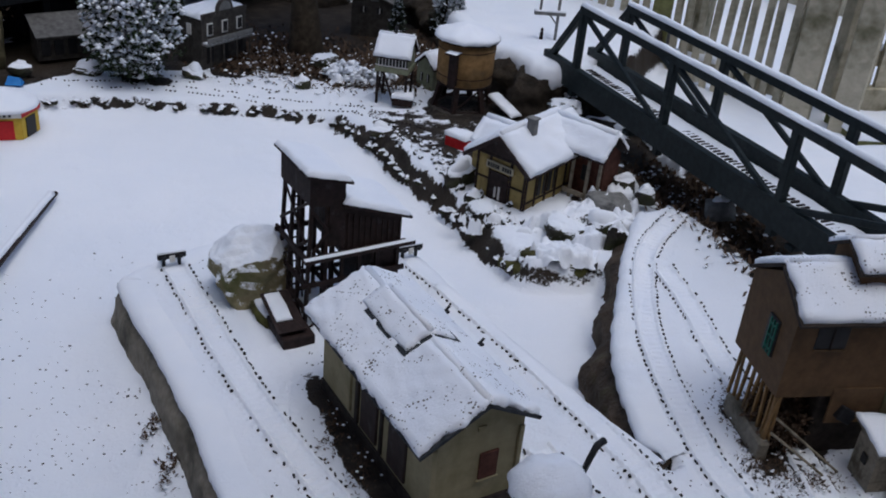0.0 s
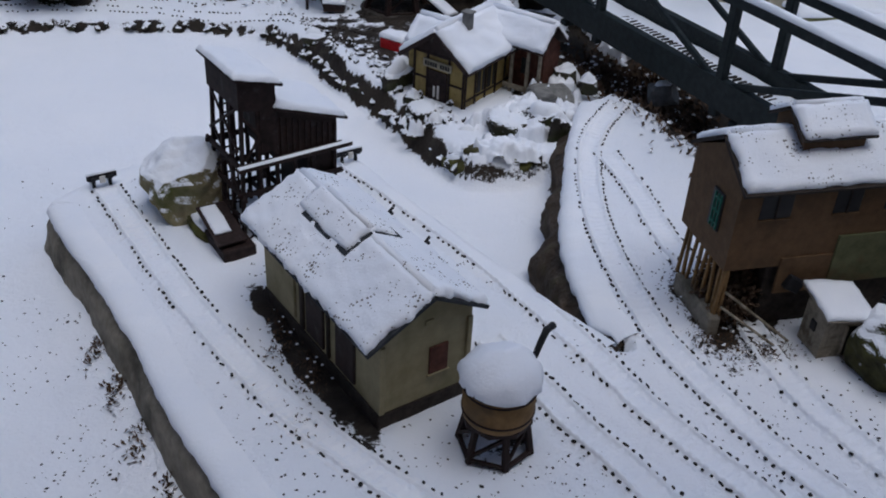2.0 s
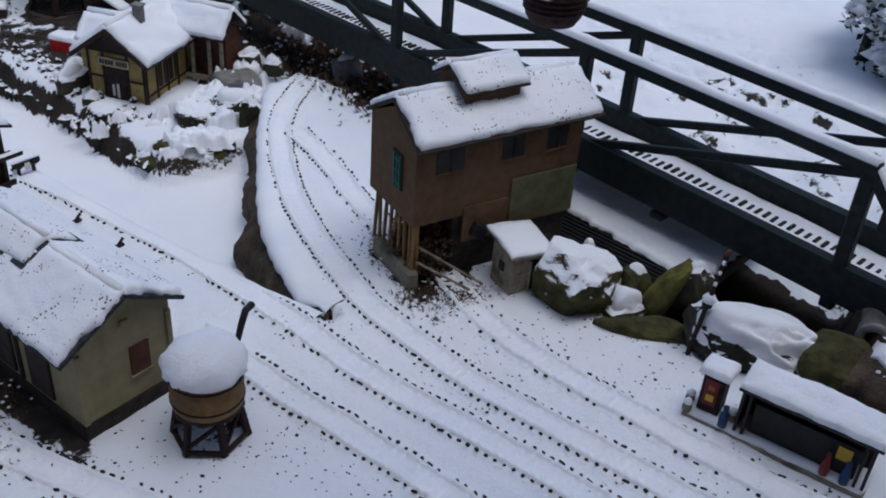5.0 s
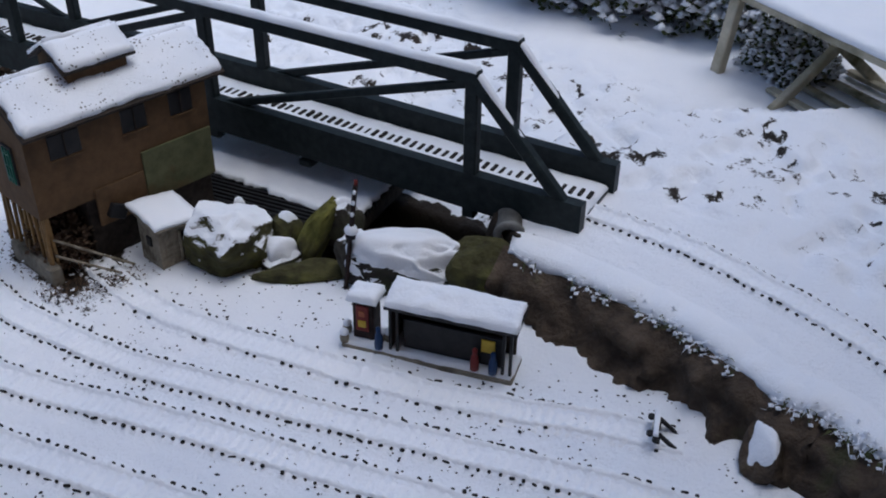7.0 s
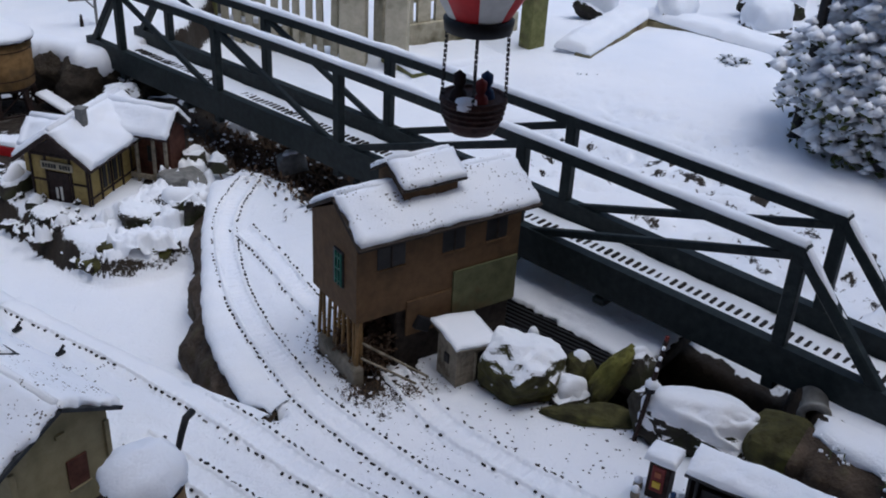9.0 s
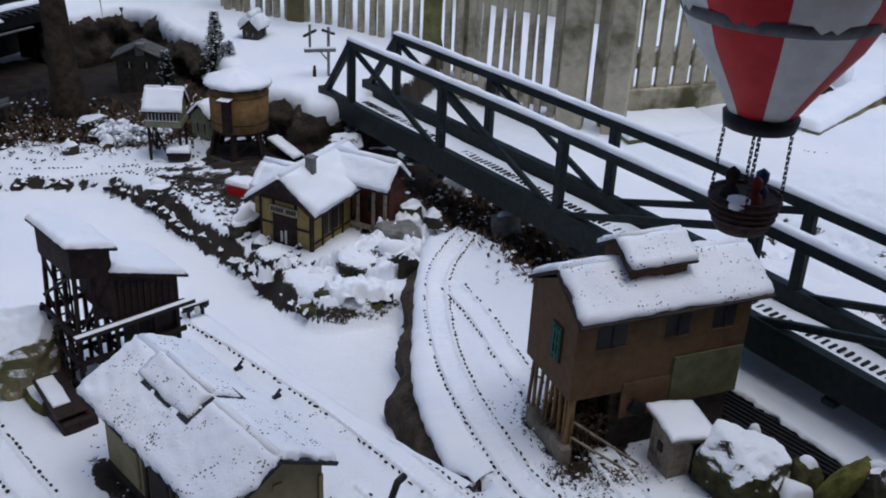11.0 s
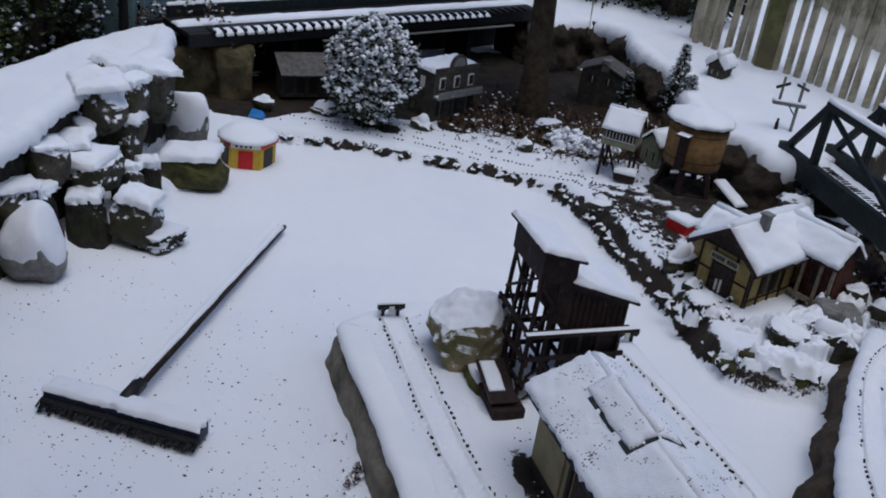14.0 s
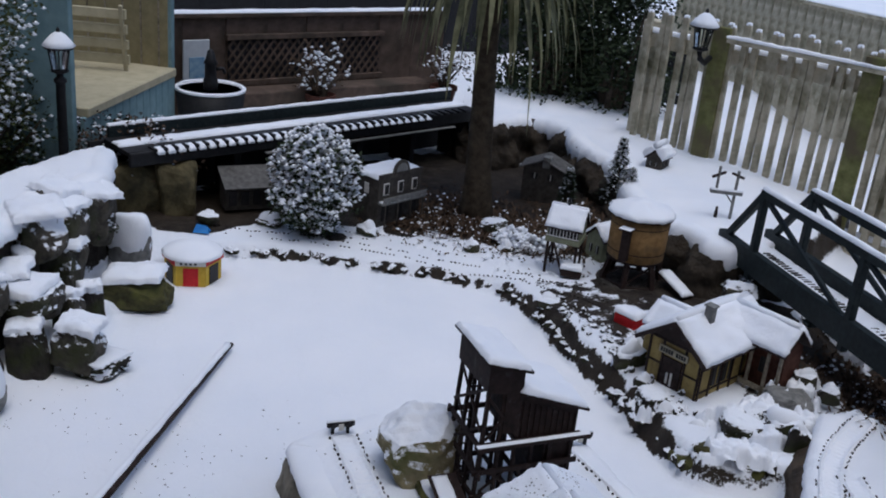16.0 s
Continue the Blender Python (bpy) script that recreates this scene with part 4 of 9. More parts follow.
def goods_shed():
    ob = thing("goods_shed", frame_at(0.014, 1.129, YARD_Z, 32.6), "cream model goods shed with dark plinth and snowy gabled roof", "model building")
    W, L, H, R = 0.165, 0.389, 0.1795, 0.224
    part("plinth", Build().box((W / 2, L / 2, 0.0), (W + 0.006, L + 0.006, 0.05), 0.002), MILL_DARK, ob)
    w = Build()
    w.prism([(0, 0.025), (W, 0.025), (W, H), (W / 2, R - 0.008), (0, H)], 1, 0.0, L)
    part("wall", w, CREAM, ob)
    for y in (0.10, 0.20, 0.30):
        part("door", Build().box((-0.001, y, 0.085), (0.006, 0.06, 0.105), 0.002), BROWN_WOOD if y < 0.25 else CREAM, ob)
    part("pilaster", Build().box((-0.0015, 0.245, 0.09), (0.007, 0.012, 0.125), 0.002), MILL_DARK, ob)
    part("pilaster", Build().box((-0.0015, 0.155, 0.09), (0.007, 0.008, 0.125), 0.002), MILL_DARK, ob)
    for x in (0.004, W - 0.004):
        part("corner_board", Build().box((x, -0.001, 0.09), (0.009, 0.006, 0.13), 0.001), CREAM, ob)
    win = part("window", Build().box((0.105, -0.0005, 0.095), (0.034, 0.006, 0.052), 0.001), BRICK_RED, ob, "dark red window panel")
    part("window_frame", Build().box((0.105, -0.002, 0.067), (0.040, 0.006, 0.004), 0.001), CREAM, win)
    part("vent", Build().box((0.085, -0.002, 0.172), (0.016, 0.004, 0.008), 0.001), CREAM, ob)
    ov, e, ea = 0.020, 0.014, 0.032
    sl = (R - H) / (W / 2)
    zl, zk = H - sl * e, H - sl * ea
    roof = Build()
    roof.slab((-ea, -ov, zk), (W / 2, -ov, R), (W / 2, L + ov, R), (-ea, L + ov, zk), 0.006)
    roof.slab((W + e, -ov, zl), (W / 2, -ov, R), (W / 2, L + ov, R), (W + e, L + ov, zl), 0.006)
    part("roof", roof, DARK_ROOF, ob)
    sn = Build()
    t = 0.006
    snow_patch(sn, (-ea, -ov + 0.003, zk + t), (W / 2, -ov + 0.003, R + t), (W / 2, L + ov - 0.003, R + t), (-ea, L + ov - 0.003, zk + t), 0.013, 20, 44, 1, 0.010)
    snow_patch(sn, (W / 2, -ov + 0.004, R + t), (W + e, -ov + 0.004, zl + t), (W + e, L + ov - 0.004, zl + t), (W / 2, L + ov - 0.004, R + t), 0.013, 20, 44, 2, 0.010)
    sn.tube([(W / 2, -ov + 0.012, R + 0.009), (W / 2, L / 2, R + 0.010), (W / 2, L + ov - 0.012, R + 0.009)], [0.008, 0.009, 0.008], 8)
    part("roof_snow", sn, SNOW_SPECKED, ob, "snow blanket peppered with dark specks", True)
    # raised ridge vent: two plates above the roof, dark along their edges
    y0, y1, k, up_ = 0.155, 0.300, 0.60, 0.013
    xa, xb = W / 2 * (1 - k), W / 2 * (1 + k)
    za = R - sl * (W / 2 - xa) + up_
    c = part("ridge_vent", Build().prism([(xa + 0.006, R - 0.04), (xb - 0.006, R - 0.04), (xb - 0.006, za), (W / 2, R + up_), (xa + 0.006, za)], 1, y0 + 0.006, y1), DARK_ROOF, ob)
    pl = Build()
    pl.slab((xa, y0, za), (W / 2, y0, R + up_), (W / 2, y1, R + up_), (xa, y1, za), 0.007)
    pl.slab((xb, y0, za), (W / 2, y0, R + up_), (W / 2, y1, R + up_), (xb, y1, za), 0.007)
    part("vent_roof", pl, DARK_ROOF, c)
    c2 = Build()
    q = up_ + 0.006
    snow_patch(c2, (xa + 0.005, y0 + 0.006, za + 0.006), (W / 2, y0 + 0.006, R + q), (W / 2, y1 + 0.02, R + q), (xa + 0.005, y1 + 0.02, za + 0.006), 0.010, 10, 14, 4, 0.006)
    snow_patch(c2, (W / 2, y0 + 0.006, R + q), (xb - 0.005, y0 + 0.006, za + 0.006), (xb - 0.005, y1 + 0.02, za + 0.006), (W / 2, y1 + 0.02, R + q), 0.010, 10, 14, 6, 0.006)
    c2.tube([(W / 2, y0 + 0.01, R + q + 0.005), (W / 2, y1, R + q + 0.005)], 0.006, 8)
    part("snow_cap", c2, SNOW_SPECKED, c, "specked snow on the ridge vent", True)


goods_shed()


def water_tank(m, r, h0, h1, mat, label, legs=6, spout=True, name="water_tank", dome=1.0):
    """A round tank on a splayed timber stand under a cone of snow."""
    ob = thing(name, m, label, "water tank")
    tub = part("tub", Build().lathe([(0.0, h0 + 0.004), (r * 0.8, h0 + 0.002), (r * 0.93, h0), (r * 0.97, h0 + 0.004), (r, h1), (r * 0.9, h1 + 0.002), (0.0, h1)], 32), mat, ob, "", True)
    for z in (h0 + (h1 - h0) * 0.2, h0 + (h1 - h0) * 0.8):
        k = 0.97 + 0.03 * (z - h0) / (h1 - h0)
        part("hoop", Build().lathe([(r * k, z - 0.0015), (r * k + 0.0016, z - 0.001), (r * k + 0.0016, z + 0.001), (r * k, z + 0.0015)], 32), BROWN_WOOD, tub)
    part("platform", Build().lathe([(0, h0 - 0.008), (r * 0.98, h0 - 0.008), (r * 0.98, h0), (0, h0)], 8), BROWN_WOOD, ob)
    for k in range(legs):
        a = 2 * math.pi * (k + 0.25) / legs
        p, q = Vector((math.cos(a) * r * 1.02, math.sin(a) * r * 1.02, 0)), Vector((math.cos(a) * r * 0.82, math.sin(a) * r * 0.82, h0 - 0.006))
        part("leg", Build().beam(p, q, 0.011 * r / 0.065, 0.011 * r / 0.065, 0.001), BROWN_WOOD, ob)
        a2 = 2 * math.pi * (k + 1.25) / legs
        q2 = Vector((math.cos(a2) * r * 0.84, math.sin(a2) * r * 0.84, h0 - 0.012))
        part("brace", Build().beam(p + Vector((0, 0, 0.012)), q2, 0.005, 0.005, 0.0), BROWN_WOOD, ob)
        p2 = Vector((math.cos(a2) * r * 1.02, math.sin(a2) * r * 1.02, 0.006))
        part("sill", Build().beam(p + Vector((0, 0, 0.006)), p2, 0.007, 0.007, 0.001), BROWN_WOOD, ob)
    prof = [(0.0, h1), (r * 1.08, h1), (r * 1.12, h1 + 0.006 * r / 0.065), (r * 1.11, h1 + 0.014 * r / 0.065), (r * 1.0, h1 + 0.021 * r / 0.065), (r * 0.75, h1 + 0.030 * r / 0.065), (r * 0.5, h1 + 0.039 * r / 0.065), (r * 0.25, h1 + 0.047 * r / 0.065), (r * 0.1, h1 + 0.05 * r / 0.065), (0.0, h1 + 0.051 * r / 0.065)]
    prof = [(p, h1 + (z - h1) * dome) for p, z in prof]
    if dome > 2:
        top = 0.046
        prof = [(r * a, h1 + top * b) for a, b in ((0.0, -0.12), (1.03, -0.12), (1.10, -0.06), (1.12, 0.10), (1.05, 0.34), (0.90, 0.55), (0.68, 0.75), (0.44, 0.88), (0.2, 0.97), (0.0, 1.0))]
    s = Build().lathe(prof, 40)
    s.v = [tuple(Vector(p) * 1.0 + Vector((p[0], p[1], 0)) * (0.09 * nz(p, 38, 3) + 0.07 * nz(p, 95, 5)) + Vector((0, 0, 0.007 * nz(p, 34, 7) * (1 if p[2] > h1 + 0.001 else 0)))) for p in s.v]
    part("snow_cap", s, SNOW, ob, "domed cap of snow", True)
    part("roof_rim", Build().lathe([(r * 1.03, h1 - 0.004), (r * 1.09, h1 - 0.004), (r * 1.09, h1 + 0.001), (r * 1.03, h1 + 0.001)], 32), BROWN_WOOD, ob)
    if spout:
        pts = [(0.050, 0.018, 0.100), (0.078, 0.028, 0.122), (0.088, 0.031, 0.143), (0.100, 0.035, 0.162), (0.1164, 0.040, 0.163)]
        part("spout", Build().tube(pts, [0.005, 0.005, 0.0055, 0.006, 0.006], 8), BLACK, ob, "black curved spout", True)
    return ob


water_tank(frame_at(0.190, 1.095, YARD_Z, 28), 0.055, 0.068, 0.136, TAN_WOOD, "tan round model water tank on brown legs capped with snow", dome=2.15)


def coal_tower():
    ob = thing("coaling_tower", frame_at(-0.2544, 1.6549, YARD_Z, 33.2), "dark brown wooden model coaling tower with snowy stepped roofs", "model building")
    X, X1, Y = 0.196, 0.066, 0.127
    def bar(name, p, q, w, h, b=0.001):
        part(name, Build().beam(p, q, w, h, b), BROWN_WOOD, ob)
    # trestle posts, leaning a little inward, in three rows
    for x in (0.0, 0.030, X1):
        for y in (0.0, Y / 3, 2 * Y / 3, Y):
            if 0 < x < X1 and y in (Y / 3, 2 * Y / 3):
                continue
            bar("post", (x - (0.012 if x == 0 else 0), y * 1.08 - 0.005, 0), (x, y, 0.29), 0.0075, 0.0075)
    for x in (0.105, 0.145, X - 0.004):
        for y in (0.0, Y):
            bar("post", (x, y, 0), (x, y, 0.16), 0.008, 0.008)
    for z in (0.045, 0.100, 0.160):
        for y in (-0.007, Y + 0.007):
            bar("rail_beam", (-0.020, y, z), (X + 0.010, y, z), 0.006, 0.011)
        bar("rail_beam", (-0.010, -0.022, z - 0.003), (-0.010, Y + 0.024, z - 0.003), 0.006, 0.012)
        bar("rail_beam", (X1 + 0.004, -0.006, z - 0.003), (X1 + 0.004, Y + 0.006, z - 0.003), 0.006, 0.011)
    # crossed braces on the open sides
    for z0, z1 in ((0.0, 0.10), (0.10, 0.20), (0.19, 0.28)):
        bar("brace", (-0.011, 0.0, z0), (-0.006, Y, z1), 0.004, 0.006)
        bar("brace", (-0.011, Y, z0), (-0.006, 0.0, z1), 0.004, 0.006)
    for z0, z1 in ((0.0, 0.055), (0.055, 0.11), (0.17, 0.26)):
        bar("brace", (0.0, -0.005, z1), (X1, -0.005, z0), 0.004, 0.006)
        bar("brace", (0.0, -0.005, z0), (X1, -0.005, z1), 0.004, 0.006)
    for x0, x1 in ((0.072, 0.125), (0.125, 0.19)):
        bar("brace", (x0, -0.004, 0.0), (x1, -0.004, 0.105), 0.004, 0.006)
        bar("brace", (x1, -0.004, 0.0), (x0, -0.004, 0.105), 0.004, 0.006)
    # the ladder inside the trestle
    for i in range(15):
        bar("rung", (0.006, Y - 0.022, 0.02 + i * 0.0185), (0.030, Y - 0.022, 0.02 + i * 0.0185), 0.003, 0.003, 0)
    for x in (0.006, 0.030):
        bar("ladder_stile", (x, Y - 0.022, 0), (x, Y - 0.022, 0.29), 0.004, 0.004)
    part("head_house", Build().prism([(-0.008, 0.276), (X1, 0.262), (X1, 0.316), (-0.008, 0.338)], 1, -0.008, Y + 0.006), BROWN_WOOD, ob, "dark boarded head house")
    part("upper_wall", Build().box((X1 - 0.004, Y / 2, 0.225), (0.008, Y, 0.09), 0.001), BROWN_WOOD, ob)
    part("upper_wall", Build().box((0.050, -0.003, 0.225), (0.034, 0.008, 0.09), 0.001), BROWN_WOOD, ob)
    part("coal_bin", Build().prism([(X1 - 0.002, 0.158), (X, 0.158), (X, 0.214), (X1 - 0.002, 0.260)], 1, -0.004, Y + 0.004), BROWN_WOOD, ob, "dark boarded coal bin")
    part("bunker_wall", Build().box((0.165, Y / 2, 0.078), (0.062, Y - 0.004, 0.155), 0.001), BROWN_WOOD, ob, "dark boarded lower bunker")
    for i in range(10):
        x = X1 + 0.010 + i * 0.0128
        zt = 0.256 - 0.354 * (x - X1)
        bar("board_strip", (x, -0.0055, 0.160), (x, -0.0055, zt - 0.008), 0.003, 0.003, 0)
    part("gallery", Build().box((X / 2 + 0.002, -0.018, 0.162), (X + 0.046, 0.012, 0.010), 0.001), BROWN_DUSTED, ob)
    a, c = -0.018, X1 + 0.010
    za, zc = 0.339, 0.313
    part("head_roof", Build().slab((a, -0.02, za), (c, -0.02, zc), (c, Y + 0.02, zc), (a, Y + 0.02, za), 0.005), BROWN_WOOD, ob)
    u, w = X1 - 0.006, X + 0.018
    zu, zw = 0.2655, 0.212
    part("bin_roof", Build().slab((u, -0.014, zu), (w, -0.014, zw), (w, Y + 0.018, zw), (u, Y + 0.018, zu), 0.005), BROWN_WOOD, ob)
    sn = Build()
    snow_patch(sn, (a, -0.019, za + 0.005), (c - 0.003, -0.019, zc + 0.005), (c - 0.003, Y + 0.02, zc + 0.005), (a, Y + 0.02, za + 0.005), 0.012, 14, 18, 3, 0.004, 0.002)
    snow_patch(sn, (u, -0.013, zu + 0.005), (w - 0.003, -0.013, zw + 0.005), (w - 0.003, Y + 0.018, zw + 0.005), (u, Y + 0.018, zu + 0.005), 0.013, 16, 18, 8, 0.004, 0.002)
    part("roof_snow", sn, SNOW, ob, "smooth snow on both roofs", True)


coal_tower()


def mill():
    """The tall brown building on stilts beside the bridge."""
    ob = thing("stilted_mill", frame_at(0.592, 1.381, YARD_Z, 11.7), "tall brown model mill on timber stilts with snowy roof", "model building")
    L, D, H, R = 0.359, 0.168, 0.294, 0.345
    zb = 0.134
    body = Build().prism([(0, zb), (D, zb), (D, H), (D / 2, R - 0.008), (0, H)], 0, 0.0, L)
    part("upper_body", body, MILL_WOOD, ob, "brown board upper storey")
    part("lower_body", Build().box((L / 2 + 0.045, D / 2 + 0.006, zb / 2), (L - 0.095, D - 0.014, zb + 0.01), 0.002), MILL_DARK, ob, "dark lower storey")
    part("brown_panel", Build().box((0.155, -0.001, zb - 0.02), (0.10, 0.005, 0.075), 0.001), MILL_WOOD, ob, "brown lower front board")
    part("green_panel", Build().box((L - 0.078, -0.0025, zb + 0.004), (0.150, 0.005, 0.10), 0.001), MILL_GREEN, ob, "mossy green-grey lower boards")
    rnd = random.Random(8)
    for i in range(9):
        y = 0.006 + i * (D - 0.024) / 8
        part("stilt", Build().beam((0.006 + rnd.uniform(-0.003, 0.003), y + rnd.uniform(-0.005, 0.005), 0.03), (0.008, y + rnd.uniform(-0.007, 0.007), zb), 0.006, 0.006, 0.001), TAN_WOOD, ob)
    for i in range(2):
        part("stilt", Build().beam((0.006 + i * 0.010, 0.006, 0.0), (0.006 + i * 0.007, 0.006, zb), 0.006, 0.006, 0.001), TAN_WOOD, ob)
    part("stone_sill", Build().box((0.004, D / 2 - 0.018, 0.014), (0.022, D - 0.02, 0.05), 0.004), CONCRETE, ob, "grey stone sill")
    part("chute", Build().beam((0.012, -0.004, 0.092), (0.130, -0.050, 0.004), 0.004, 0.004, 0.0008), PALE_WOOD, ob)
    part("chute", Build().beam((0.008, -0.006, 0.062), (0.100, -0.055, 0.002), 0.004, 0.004, 0.0008), PALE_WOOD, ob)
    for x, w in ((0.070, 0.058), (0.204, 0.050), (0.302, 0.048)):
        wd = part("window", Build().box((x, 0.001, H - 0.038), (w, 0.006, 0.044), 0.001), DARK_FILL, ob, "dark recessed window")
        part("window_frame", Build().box((x, -0.003, H - 0.0615), (w + 0.004, 0.004, 0.003), 0.0008), MILL_WOOD, wd)
        part("mullion", Build().box((x, -0.003, H - 0.038), (0.0025, 0.003, 0.044)), MILL_DARK, wd)
    g = part("green_window", Build().box((-0.001, 0.062, H - 0.072), (0.006, 0.036, 0.072), 0.001), DARK_FILL, ob, "dark window with green bars")
    for k in range(3):
        part("bar", Build().box((-0.005, 0.048 + 0.010 * k, H - 0.072), (0.003, 0.003, 0.066)), GREEN_PAINT, g)
    for k in range(3):
        part("bar", Build().box((-0.005, 0.058, H - 0.095 + 0.023 * k), (0.003, 0.026, 0.003)), GREEN_PAINT, g)
    part("hatch", Build().box((0.138, -0.008, 0.098), (0.034, 0.014, 0.026), 0.002, Matrix.Rotation(0.5, 3, "Y")), BLACK, ob)
    ov, ow, e = 0.004, 0.036, 0.014
    sl = (R - H) / (D / 2)
    zl = H - sl * e
    roof = Build()
    roof.slab((-ov, -e, zl), (L + ow, -e, zl), (L + ow, D / 2, R), (-ov, D / 2, R), 0.007)
    roof.slab((-ov, D + e, zl), (L + ow, D + e, zl), (L + ow, D / 2, R), (-ov, D / 2, R), 0.007)
    part("roof", roof, MILL_DARK, ob)
    t = 0.007
    sn = Build()
    snow_patch(sn, (-ov + 0.004, -e + 0.002, zl + t), (L + ow - 0.003, -e + 0.002, zl + t), (L + ow - 0.003, D / 2, R + t), (-ov + 0.004, D / 2, R + t), 0.013, 26, 12, 1, 0.007)
    snow_patch(sn, (-ov + 0.004, D + e, zl + t), (L + ow - 0.003, D + e, zl + t), (L + ow - 0.003, D / 2, R + t), (-ov + 0.004, D / 2, R + t), 0.013, 26, 12, 2, 0.007)
    sn.tube([(-ov + 0.012, D / 2, R + 0.009), (L / 2, D / 2, R + 0.010), (L + ow - 0.012, D / 2, R + 0.009)], 0.008, 8)
    part("roof_snow", sn, SNOW_SPECKED, ob, "snow blanket on the roof", True)
    x0, x1, y0, y1 = 0.118, 0.232, D / 2 - 0.046, D / 2 + 0.046
    c = part("cupola", Build().prism([(y0, R - 0.05), (y1, R - 0.05), (y1, R + 0.018), (D / 2, R + 0.046), (y0, R + 0.018)], 0, x0, x1), MILL_WOOD, ob, "brown roof cupola")
    cr = Build()
    cr.slab((x0 - 0.013, y0 - 0.010, R + 0.012), (x1 + 0.013, y0 - 0.010, R + 0.012), (x1 + 0.013, D / 2, R + 0.047), (x0 - 0.013, D / 2, R + 0.047), 0.005)
    cr.slab((x0 - 0.013, y1 + 0.010, R + 0.012), (x1 + 0.013, y1 + 0.010, R + 0.012), (x1 + 0.013, D / 2, R + 0.047), (x0 - 0.013, D / 2, R + 0.047), 0.005)
    part("cupola_roof", cr, MILL_DARK, c)
    cs = Build()
    snow_patch(cs, (x0 - 0.011, y0 - 0.010, R + 0.017), (x1 + 0.012, y0 - 0.010, R + 0.017), (x1 + 0.012, D / 2, R + 0.052), (x0 - 0.011, D / 2, R + 0.052), 0.011, 10, 6, 5, 0.005)
    snow_patch(cs, (x0 - 0.011, y1 + 0.010, R + 0.017), (x1 + 0.012, y1 + 0.010, R + 0.017), (x1 + 0.012, D / 2, R + 0.052), (x0 - 0.011, D / 2, R + 0.052), 0.011, 10, 6, 6, 0.005)
    cs.tube([(x0 - 0.006, D / 2, R + 0.056), (x1 + 0.006, D / 2, R + 0.056)], 0.006, 8)
    part("cupola_snow", cs, SNOW_SPECKED, c, "snow on the cupola", True)


mill()


def lean_shed():
    ob = thing("small_shed", frame_at(0.766, 1.318, YARD_Z, 12), "small pale weathered model shed with lean-to roof and open doorway", "model shed")
    W, D = 0.075, 0.062
    part("wall", Build().prism([(0, 0), (W, 0), (W, 0.072), (0, 0.086)], 1, 0.0, D), PALE_WOOD, ob)
    # flat dark panel on the wall paints the shaded doorway
    part("doorway", Build().box((0.057, -0.001, 0.033), (0.026, 0.005, 0.058), 0.001), DARK_FILL, ob, "dark panel painting the shade inside the doorway")
    part("door_frame", Build().box((0.0425, -0.002, 0.034), (0.004, 0.006, 0.064), 0.001), PALE_WOOD, ob)
    part("window", Build().box((-0.001, 0.03, 0.05), (0.004, 0.015, 0.02), 0.001), DARK_FILL, ob)
    part("roof", Build().slab((-0.012, -0.014, 0.088), (W + 0.012, -0.014, 0.072), (W + 0.012, D + 0.012, 0.092), (-0.012, D + 0.012, 0.108), 0.004), PALE_WOOD, ob)
    sn = Build()
    snow_patch(sn, (-0.012, -0.014, 0.093), (W + 0.012, -0.014, 0.077), (W + 0.012, D + 0.012, 0.097), (-0.012, D + 0.012, 0.113), 0.008, 8, 8, 5, 0.003)
    part("roof_snow", sn, SNOW, ob, "", True)


lean_shed()


PLAN = VILLAGE


